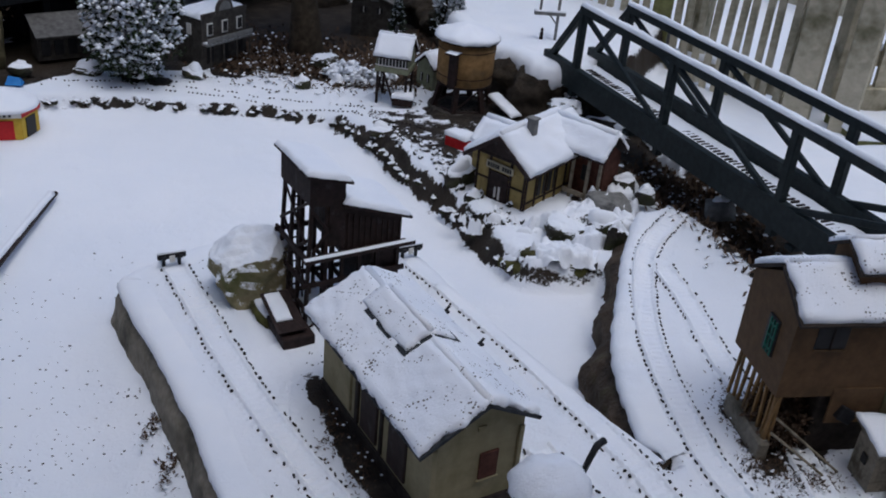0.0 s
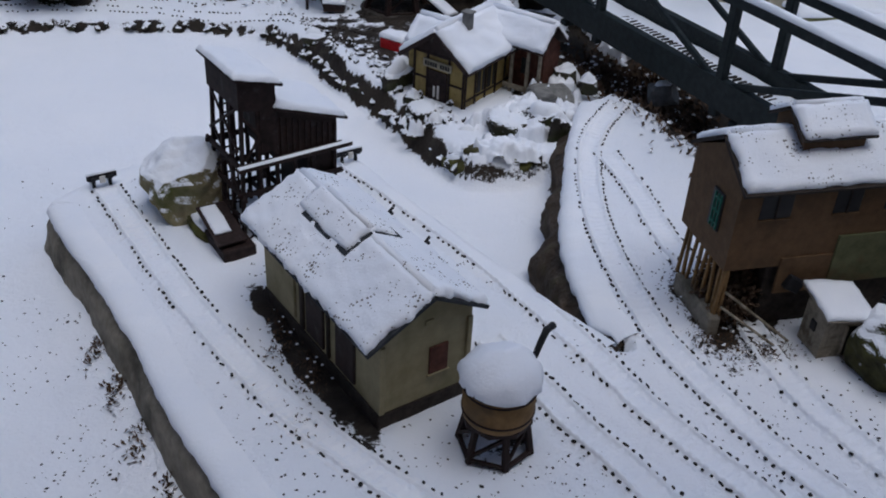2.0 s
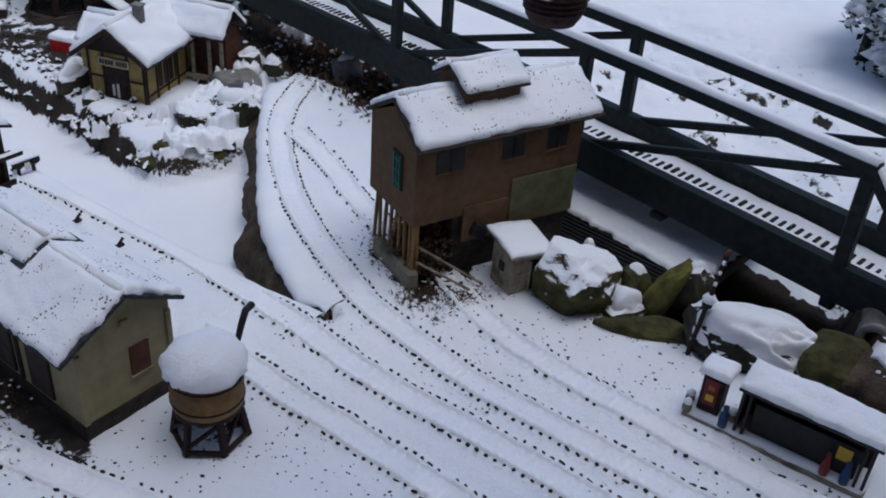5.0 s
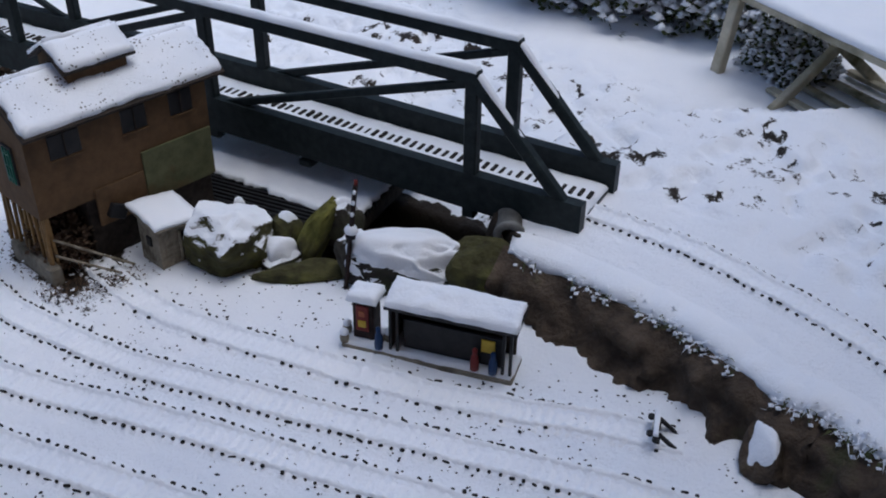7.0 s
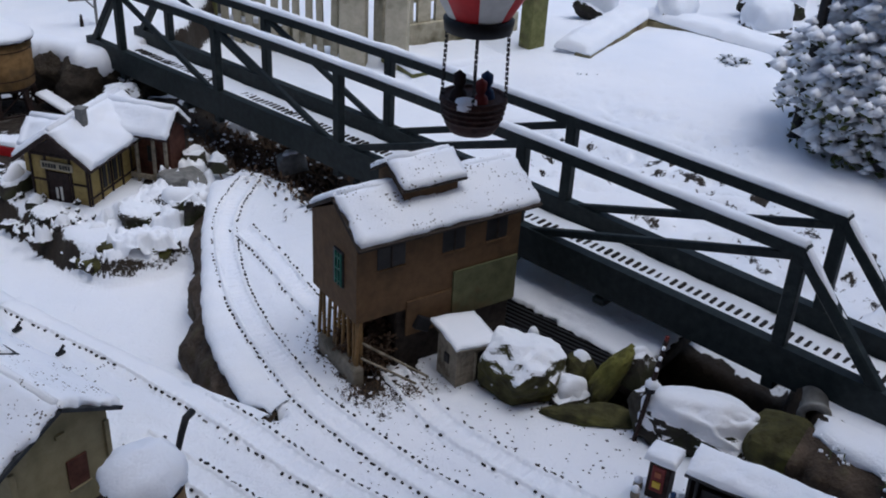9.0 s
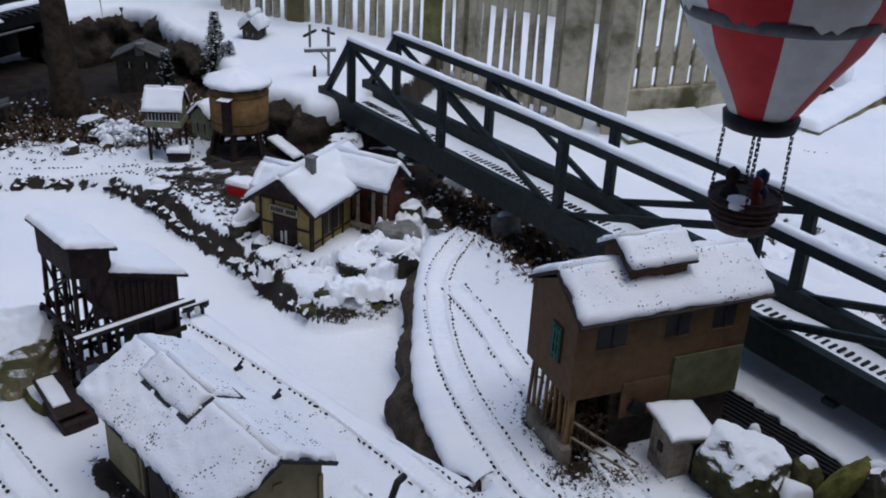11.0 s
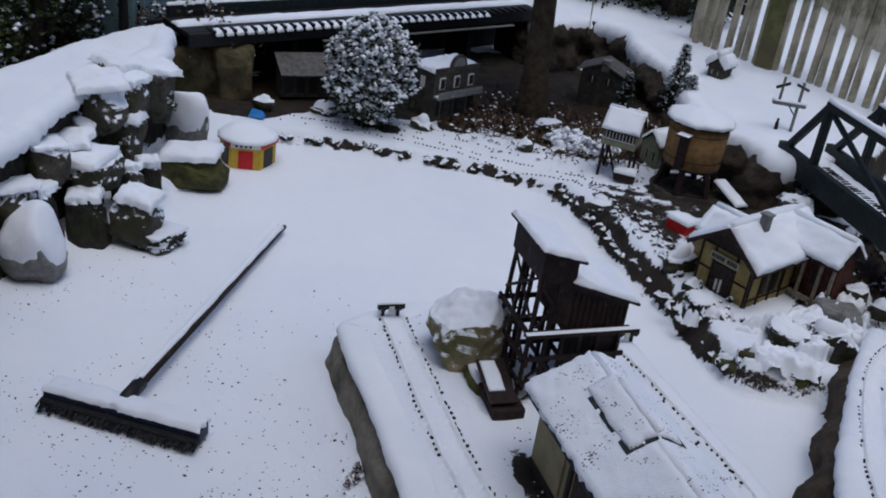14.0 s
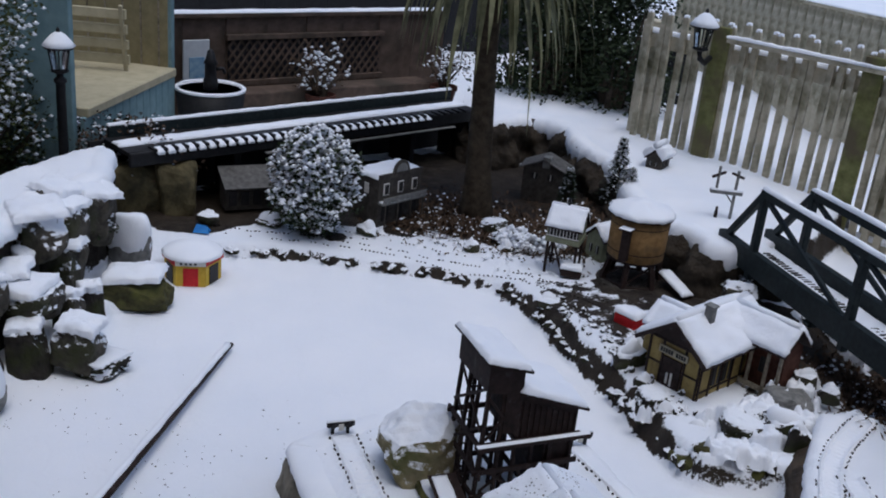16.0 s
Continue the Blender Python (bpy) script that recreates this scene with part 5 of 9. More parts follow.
def station():
    ob = thing("station_house", frame_at(0.080, 2.7486, 0.0494, -37), "yellow half-timbered model station house with snowy cross-gabled roof", "model building")
    W, L, H, R = 0.184, 0.31, 0.182, 0.250
    part("wall", Build().prism([(0, -0.02), (W, -0.02), (W, H), (W / 2, R - 0.006), (0, H)], 1, 0.0, L), CREAM_Y, ob)
    def timber(c, size):
        part("timber", Build().box(c, size, 0.001), BROWN_WOOD, ob)
    for x in (0.004, W * 0.28, W * 0.70, W - 0.004):
        timber((x, -0.001, H / 2), (0.007, 0.006, H))
    for z, h in ((H - 0.004, 0.007), (0.012, 0.034), (0.100, 0.005)):
        timber((W / 2, -0.0015, z), (W, 0.006, h))
    part("gable_board", Build().prism([(0.0, H), (W, H), (W / 2, R - 0.008)], 1, -0.003, 0.0), BROWN_WOOD, ob)
    for y in (0.004, 0.055, 0.11, 0.165, 0.215):
        timber((W + 0.001, y, H / 2), (0.006, 0.007, H))
    for z, h in ((0.014, 0.036), (0.060, 0.005), (0.150, 0.005)):
        timber((W + 0.001, L / 2, z), (0.006, L, h))
    door = part("door", Build().box((W * 0.49, -0.002, 0.078), (0.066, 0.005, 0.105), 0.001), BROWN_WOOD, ob, "dark double door")
    for x, h in ((W * 0.44, 0.034), (W * 0.52, 0.042)):
        part("pane", Build().box((x, -0.006, 0.066), (0.007, 0.003, h), 0.0005), WHITE, door, "narrow pale pane")
    for y in (0.083, 0.138):
        w = part("window", Build().box((W + 0.001, y, 0.105), (0.005, 0.036, 0.075), 0.001), DARK_FILL, ob)
        part("window_frame", Build().box((W + 0.004, y, 0.105), (0.003, 0.003, 0.075)), CREAM_Y, w)
    sign = part("sign", Build().box((W * 0.49, -0.006, 0.150), (0.100, 0.005, 0.024), 0.001), SIGN, ob, "pale name board with dark lettering")
    for k, lw in enumerate((0.007, 0.005, 0.007, 0.006, 0.007, 0.007, 0.007, 0.006, 0.007, 0.006)):
        if k != 5:
            part("lettering", Build().box((W * 0.49 - 0.040 + 0.009 * k, -0.0092, 0.150), (lw, 0.0015, 0.013)), BLACK, sign)
    ov, e = 0.03, 0.032
    sl = (R - H) / (W / 2)
    zl = H - sl * e
    r = Build()
    r.slab((-e, -ov, zl), (W / 2, -ov, R), (W / 2, L + ov, R), (-e, L + ov, zl), 0.007)
    r.slab((W + e, -ov, zl), (W / 2, -ov, R), (W / 2, L + ov, R), (W + e, L + ov, zl), 0.007)
    part("roof", r, BROWN_WOOD, ob)
    for x0, x1 in ((-e, W / 2), (W + e, W / 2)):
        part("barge_board", Build().beam((x0, -ov - 0.003, zl + 0.002), (x1, -ov - 0.003, R + 0.002), 0.005, 0.013, 0.001), BROWN_WOOD, ob)
    t = 0.008
    sn = Build()
    snow_patch(sn, (-e, -ov, zl + t), (W / 2, -ov, R + t), (W / 2, L + ov, R + t), (-e, L + ov, zl + t), 0.018, 16, 24, 1, 0.004, 0.002)
    snow_patch(sn, (W / 2, -ov, R + t), (W + e, -ov, zl + t), (W + e, L + ov, zl + t), (W / 2, L + ov, R + t), 0.018, 16, 24, 2, 0.004, 0.002)
    sn.tube([(W / 2, -ov + 0.008, R + 0.013), (W / 2, L / 2, R + 0.015), (W / 2, L + ov - 0.012, R + 0.013)], 0.011, 10)
    # cross gable towards the red wagon
    yc, g, zg = 0.105, 0.068, H - 0.002
    part("cross_gable", Build().prism([(yc - g + 0.012, 0), (yc + g - 0.012, 0), (yc + g - 0.012, zg), (yc, R - 0.014), (yc - g + 0.012, zg)], 0, -0.055, 0.06), CREAM_Y, ob)
    snow_patch(sn, (-0.062, yc - g, zg - 0.006), (W / 2, yc - g, zg - 0.006), (W / 2, yc, R - 0.012), (-0.062, yc, R - 0.016), 0.020, 14, 10, 3, 0.004, 0.003)
    snow_patch(sn, (-0.062, yc + g, zg - 0.006), (W / 2, yc + g, zg - 0.006), (W / 2, yc, R - 0.012), (-0.062, yc, R - 0.016), 0.020, 14, 10, 4, 0.004, 0.003)
    sn.tube([(-0.053, yc, R - 0.006), (W / 2, yc, R - 0.002)], 0.010, 10)
    # the low wing with its porch
    y0, yr, y1, xr, ze, zr = 0.195, 0.265, 0.340, 0.325, 0.180, R - 0.002
    wing = part("wing", Build().prism([(y0 + 0.045, 0), (y1 - 0.01, 0), (y1 - 0.01, ze), (yr + 0.02, ze + 0.03), (y0 + 0.045, ze)], 0, W / 2, xr - 0.02), BRICK_RED, ob, "dark red wing under the low roof")
    part("wing_window", Build().box((W + 0.060, y0 + 0.044, 0.115), (0.030, 0.004, 0.05), 0.001), DARK_FILL, wing)
    for x in (W + 0.030, W + 0.085, xr - 0.016):
        part("porch_post", Build().box((x, y0 + 0.012, 0.09), (0.009, 0.009, 0.185), 0.001), PALE_WOOD, ob)
    part("porch_rail", Build().box((W + 0.075, y0 + 0.010, 0.055), (0.14, 0.007, 0.016), 0.001), PALE_WOOD, ob)
    part("porch_floor", Build().box((W + 0.075, y0 + 0.03, 0.022), (0.15, 0.06, 0.012), 0.001), BROWN_WOOD, ob)
    wr = Build()
    wr.slab((W / 2, y0, ze), (xr, y0, ze), (xr, yr, zr), (W / 2, yr, zr), 0.006)
    wr.slab((W / 2, y1, ze), (xr, y1, ze), (xr, yr, zr), (W / 2, yr, zr), 0.006)
    part("wing_roof", wr, BROWN_WOOD, ob)
    snow_patch(sn, (W / 2, y0, ze + 0.006), (xr, y0, ze + 0.006), (xr, yr, zr + 0.006), (W / 2, yr, zr + 0.006), 0.018, 20, 10, 7, 0.004, 0.002)
    snow_patch(sn, (W / 2, y1, ze + 0.006), (xr, y1, ze + 0.006), (xr, yr, zr + 0.006), (W / 2, yr, zr + 0.006), 0.018, 20, 10, 9, 0.004, 0.002)
    sn.tube([(W / 2, yr, zr + 0.014), (xr - 0.012, yr, zr + 0.013)], 0.011, 10)
    part("roof_snow", sn, SNOW, ob, "deep smooth snow over all the roofs", True)
    c = part("chimney", Build().box((W / 2 + 0.034, 0.085, R + 0.012), (0.026, 0.024, 0.066), 0.002), STONE_GREY, ob, "grey stone chimney")
    part("chimney_cap", Build().box((W / 2 + 0.034, 0.085, R + 0.046), (0.033, 0.031, 0.006), 0.001), STONE_GREY, c)

SIGN = mottled("weathered_sign_board", (0.26, 0.23, 0.16), (0.42, 0.38, 0.28), 40, 0.7, 0.1, 0.001)

CREAM_Y = mottled("ochre_panel", (0.26, 0.19, 0.06), (0.38, 0.29, 0.11), 40, 0.75, 0.2, 0.002, stain=(0.17, 0.12, 0.05), stain_scale=14)
station()
PLAN = Matrix()


# ---------------------------------------------------------------- banks and walls round the levels
def bank(name, line, top, foot, out, material, label, spacing=0.012, rough=0.014, rows=9, seed=1, closed=False):
    """A rough upright face along a line, leaning outward to its foot (to the right of the line's direction)."""
    pts = smooth_line(line, spacing)
    v, f = [], []
    n = len(pts)
    for i, p in enumerate(pts):
        d = (pts[min(i + 1, n - 1)] - pts[max(i - 1, 0)]).normalized()
        o = Vector((d.y, -d.x, 0))
        zt = top if not callable(top) else top(p.x, p.y)
        zf = foot if not callable(foot) else foot(p.x, p.y)
        for k in range(rows):
            t = k / (rows - 1)
            q = p + o * (-0.016 + out * t + 0.02 * min(t * 4, 1))
            q.z = zt - 0.012 + (zf - 0.01 - zt) * t
            w = rough * (0.25 + min(t * 3, 1)) * (0.35 + nz(q, 9, seed) + 0.5 * nz(q, 26, seed + 3) + 0.35 * abs(nz(q, 55, seed + 6)))
            q += o * w
            q.z += 0.3 * w
            v.append(q)
    f = [(i * rows + k, i * rows + k + 1, (i + 1) * rows + k + 1, (i + 1) * rows + k) for i in range(n - 1) for k in range(rows - 1)]
    b = Build().add(v, f)
    return single(name, b, material, Matrix(), label, "bank", kind="structure", smooth=True)


LIP = ((-0.065, -0.003), (-0.050, 0.0015), (-0.036, 0.003), (-0.022, 0.003), (-0.010, 0.0015), (0.001, -0.0035), (0.009, -0.011), (0.0145, -0.021), (0.016, -0.033), (0.010, -0.043))


def snow_lip(line, top, r, seed, wave=1.0, label="rolled edge of snow along a bank"):
    """Snow lying to the edge of a bank and rounding over it, with a ragged hanging rim."""
    pts = smooth_line(line, 0.008)
    n, k = len(pts), r / 0.024
    v = []
    for i, p in enumerate(pts):
        a = (pts[min(i + 3, n - 1)] - pts[max(i - 3, 0)]).normalized()
        o = Vector((a.y, -a.x, 0))
        zt = gz(p.x - 0.035 * o.x, p.y - 0.035 * o.y)
        w = wave * (0.30 * nz(p, 9, seed) + 0.38 * nz(p, 28, seed + 1) + 0.25 * nz(p, 70, seed + 2))
        w -= 0.9 * max(0, 1 - min(i, n - 1 - i) / 8)
        for s, dz in LIP:
            q = p + o * (s if s < 0 else s * min(k, 1) - 0.006 * (k < 0.9))
            if s < -0.03:
                q.z = gz(q.x, q.y) + dz
            else:
                f = step(np.array(s), -0.02, 0.012).item()
                q = q + o * (0.016 * k * w * f + 0.004 * f)
                q.z = zt + (dz * k if dz < 0 else dz) * (1 + 0.7 * w * f) + 0.002 * nz(q, 40, seed)
            v.append(q)
    c = len(LIP)
    f = [(i * c + m, i * c + m + 1, (i + 1) * c + m + 1, (i + 1) * c + m) for i in range(n - 1) for m in range(c - 1)]
    return single("snow_edge", Build().add(v, f), SNOW, Matrix(), label, "snow", kind="structure", smooth=True)


EDGE_LEFT = [(1.2, -0.6), (0.5, 0.1), (0.12, 0.55), (-0.13, 0.9), (-0.31, 1.166), (-0.405, 1.336), (-0.50, 1.488), (-0.655, 1.72), (-0.665, 1.79), (-0.545, 1.935), (-0.32, 2.03), (-0.12, 2.05), (-0.04, 1.975), (0.02, 1.88)]
EDGE_MID = [(0.02, 1.88), (0.145, 1.70), (0.25, 1.56), (0.34, 1.445), (0.425, 1.352)]
EDGE_STRIP = [(0.43, 1.35), (0.405, 1.40), (0.392, 1.425), (0.376, 1.54), (0.376, 1.71), (0.43, 2.04), (0.47, 2.22), (0.50, 2.34)]
E1 = EDGE_LEFT[::-1]
bank("yard_wall", E1[:1] + E1[1:], YARD_Z, POOL_Z, 0.022, CONCRETE, "rough grey concrete edge of the raised yard", rough=0.006, seed=2)
snow_lip(E1, YARD_Z, 0.012, 2, 0.8)
bank("yard_bank", EDGE_MID[::-1], YARD_Z, POOL_Z, 0.03, ROCK, "low soil bank beside the yard track", rough=0.012, seed=3)
snow_lip(EDGE_MID[::-1], YARD_Z, 0.014, 4)
bank("channel_bank", EDGE_STRIP[::-1], YARD_Z, POOL_Z, 0.03, ROCK_BROWN, "dark crumbling soil bank of the channel", rough=0.022, seed=5)
snow_lip(EDGE_STRIP[::-1], YARD_Z, 0.015, 6)
HILL_EDGE = [(0.54, 3.22), (0.42, 3.17), (0.33, 3.13), (0.255, 3.13), (0.20, 3.235), (0.085, 3.375), (-0.03, 3.60), (-0.05, 3.74), (-0.08, 3.86), (-0.12, 3.95), (-0.215, 4.08), (-0.30, 4.25), (-0.34, 4.37), (-0.50, 4.46), (-0.68, 4.31), (-0.80, 4.40)]
bank("hill_bank", HILL_EDGE[::-1], lambda x, y: gz(x, y + 0.06) if y < 4.2 else 0.40, 0.17, 0.06, BANK_EARTH, "steep dark earth bank below the snowy mound", rough=0.045, rows=14, seed=7)
snow_lip(HILL_EDGE[::-1], 0.36, 0.040, 8)
EMB_EDGE = [(1.235, 0.925), (1.254, 0.885), (1.291, 0.755), (1.327, 0.60), (1.327, 0.406), (1.354, 0.33), (1.347, 0.254), (1.40, 0.0), (1.6, -0.4)]
bank("embankment_face", EMB_EDGE, 0.365, YARD_Z - 0.02, 0.062, ROCK_BROWN, "brown rock face of the embankment", rough=0.042, rows=14, spacing=0.009, seed=9)
snow_lip(EMB_EDGE, 0.365, 0.013, 10)
PLAN = VILLAGE
LEFT_EDGE = [(-1.80, 1.2), (-1.72, 1.95), (-1.79, 2.45), (-1.84, 2.66), (-1.79, 2.80), (-1.78, 2.96), (-1.84, 3.09), (-1.89, 3.21)]
bank("rockery_bank", [(x - 0.05, y) for x, y in LEFT_EDGE], 0.36, 0.0, 0.05, ROCK_DARK, "dark rock bank behind the rockery stones", rough=0.03, seed=11)
snow_lip(LEFT_EDGE, 0.37, 0.028, 12)
RIM = [(-1.52, 3.24), (-1.25, 3.33), (-1.05, 3.35), (-0.80, 3.38), (-0.62, 3.37), (-0.42, 3.32), (-0.26, 3.12), (-0.14, 2.90), (0.05, 2.64), (0.14, 2.46), (0.22, 2.35)]

# rim stones, each with its own snow
rnd = random.Random(21)
kinds = []
for k in range(6):
    kinds.append(boulder(Matrix.Translation((0, 0, -5)), (rnd.uniform(0.013, 0.030), rnd.uniform(0.010, 0.018), rnd.uniform(0.009, 0.015)), 40 + k, ROCK_DARK, "small dark rim stone under a cap of snow", 0.010, 2, "rim_stone", "rock", "stones of the pool rim", 0.3))
line = smooth_line(RIM, 0.034)
for i, p in enumerate(line):
    src = kinds[i % 6]
    m = pose(p.x + rnd.uniform(-0.016, 0.016), p.y + rnd.uniform(-0.01, 0.018), 0.010 + rnd.uniform(-0.004, 0.012) + 0.4 * max(gz(p.x + 0.02, p.y + 0.05) - 0.03, 0), rnd.uniform(-10, 10), rnd.uniform(-10, 10), rnd.uniform(0, 360))
    if i < 6:
        src.matrix_world = PLAN @ m
    elif rnd.random() < 0.8:
        copy_thing(src, PLAN @ m)
for p in smooth_line([(-0.30, 3.20), (-0.16, 3.02), (-0.02, 2.82), (0.08, 2.68), (0.14, 2.55)], 0.055):
    for k in range(6):
        q = (p.x + rnd.uniform(-0.03, 0.10), p.y + rnd.uniform(-0.04, 0.06))
        s = rnd.uniform(0.25, 0.75)
        copy_thing(kinds[rnd.randrange(6)], PLAN @ pose(*q, gz(*q) + 0.006, 0, 0, rnd.uniform(0, 360)) @ Matrix.Diagonal((s, s, s * rnd.uniform(0.8, 1.3), 1)))

# rockery on the left bank
SN = "blocky dark rockery stone topped with thick snow"
for x, y, zb, w, h, seed, deg, mat, dep, cut in (
        (-1.635, 2.02, 0.0, 0.165, 0.19, 3, 10, STONE_GREY, 0.8, 5), (-1.47, 2.33, 0.0, 0.20, 0.05, 4, -15, ROCK_DARK, 0.7, 6), (-1.50, 2.31, 0.03, 0.145, 0.13, 5, 5, ROCK, 0.9, 8), (-1.625, 2.25, 0.0, 0.125, 0.15, 6, 20, ROCK_DARK, 0.8, 9),
        (-1.69, 2.34, 0.12, 0.21, 0.10, 7, 0, ROCK, 0.8, 7), (-1.755, 2.62, 0.08, 0.165, 0.17, 8, 12, ROCK, 0.9, 9), (-1.83, 2.73, 0.22, 0.16, 0.16, 9, -8, ROCK, 0.9, 9), (-1.565, 2.76, 0.0, 0.235, 0.115, 10, 14, ROCK_MOSS, 0.7, 8),
        (-1.69, 2.95, 0.05, 0.155, 0.19, 11, 0, STONE_GREY, 0.5, 3), (-1.88, 2.31, 0.02, 0.17, 0.34, 12, 0, ROCK, 0.9, 6), (-1.87, 2.50, 0.13, 0.125, 0.22, 13, 30, ROCK_DARK, 0.8, 8), (-1.78, 2.48, 0.13, 0.08, 0.13, 14, -20, ROCK_DARK, 0.9, 8),
        (-1.955, 3.47, 0.03, 0.215, 0.215, 15, 8, ROCK_OCHRE, 0.5, 9), (-1.795, 3.51, 0.03, 0.155, 0.225, 16, 20, ROCK_OCHRE, 0.6, 9), (-1.61, 2.56, 0.02, 0.08, 0.13, 17, 40, ROCK_DARK, 0.9, 8), (-1.62, 2.45, 0.06, 0.09, 0.10, 18, 0, ROCK, 0.9, 8), (-1.72, 2.14, 0.0, 0.14, 0.2, 19, 0, ROCK_DARK, 0.9, 8)):
    if mat == STONE_GREY:
        boulder(pose(x, y, zb + h * 0.42, 0, 0, deg), (w * 0.5, w * dep * 0.5, h * 0.56), seed, mat, "rounded stone wholly coated in snow", 0.02, 4, "boulder", "rock", "rockery stones", -0.4, cut)
    elif mat == ROCK_OCHRE:
        block_stone(pose(x, y, zb + h * 0.46, 0, 0, deg), (w * 0.5, w * dep * 0.5, h * 0.5), seed, mat, "upright ochre stone slab carrying the viaduct end", 0, "boulder", "rock", "rockery stones")
    else:
        block_stone(pose(x, y, zb + h * 0.46, 0, 0, deg), (w * 0.44, w * dep * 0.44, h * 0.5), seed, mat, SN, 0.026 if h > 0.06 else 0.006, "boulder", "rock", "rockery stones")

# a higher row of stones against the bank
rnd = random.Random(31)
for p in smooth_line([(-1.76, 2.05), (-1.80, 2.45), (-1.81, 2.75), (-1.80, 2.96)], 0.16):
    w, h = rnd.uniform(0.13, 0.19), rnd.uniform(0.13, 0.2)
    block_stone(pose(p.x + rnd.uniform(0.03, 0.09), p.y + rnd.uniform(-0.02, 0.02), rnd.uniform(0.14, 0.30), 0, 0, rnd.uniform(-50, 50)), (w * rnd.uniform(0.35, 0.6), w * 0.42, h * 0.5), int(p.y * 100), (ROCK, ROCK, ROCK_DARK)[rnd.randrange(3)], SN, rnd.uniform(0.014, 0.032), "boulder", "rock", "rockery stones", rnd.choice((3.0, 4.5, 8.0)))
PLAN = Matrix()
# stones below the bridge and along the yard's edge
YELLOW_MOSS = mottled("yellow_mossy_rock", (0.055, 0.055, 0.014), (0.20, 0.19, 0.045), 26, 0.9, 0.7, 0.008, stain=(0.05, 0.045, 0.02), stain_scale=9)
block_stone(pose(1.020, 1.195, 0.325, 24, 8, 30), (0.030, 0.022, 0.066), 24, YELLOW_MOSS, "leaning yellow-green mossy slab among the yard stones", 0, square=5.0)
SM = "mossy green-brown boulder beside the yard, capped with snow"
for x, y, zb, w, h, seed, deg, mat, dep, sn, rx, cut in (
        (1.07, 1.19, 0.31, 0.075, 0.065, 25, 0, ROCK, 0.8, 0.012, 0, 7), (0.965, 1.155, 0.265, 0.165, 0.03, 26, -35, ROCK_MOSS, 0.30, 0.0, 0, 5),
        (1.035, 1.10, 0.27, 0.06, 0.09, 28, 0, ROCK, 0.8, 0.012, 0, 8), 
        (1.295, 0.375, 0.25, 0.115, 0.07, 32, 30, ROCK_BROWN, 0.6, 0.004, 0, 5), (0.99, 1.25, 0.29, 0.06, 0.05, 35, 0, ROCK_MOSS, 0.9, 0.01, 0, 6),
        (0.955, 1.215, 0.27, 0.07, 0.035, 37, 0, ROCK, 0.8, 0.018, 0, 5), (1.10, 1.12, 0.25, 0.10, 0.07, 38, 0, ROCK_DARK, 0.9, 0.01, 0, 6), (0.945, 1.36, 0.27, 0.04, 0.05, 39, 0, ROCK_MOSS, 0.9, 0.02, 0, 5)):
    boulder(pose(x, y, zb + h * 0.42, rx, 0, deg), (w * 0.55, w * dep * 0.55, h * 0.66), seed, mat, SM if mat == ROCK_MOSS else "dark rock at the yard's edge, patched with snow", sn, 3, "boulder", "rock", "stones by the yard", 0.22, cut, 3.6)

PLAN = VILLAGE
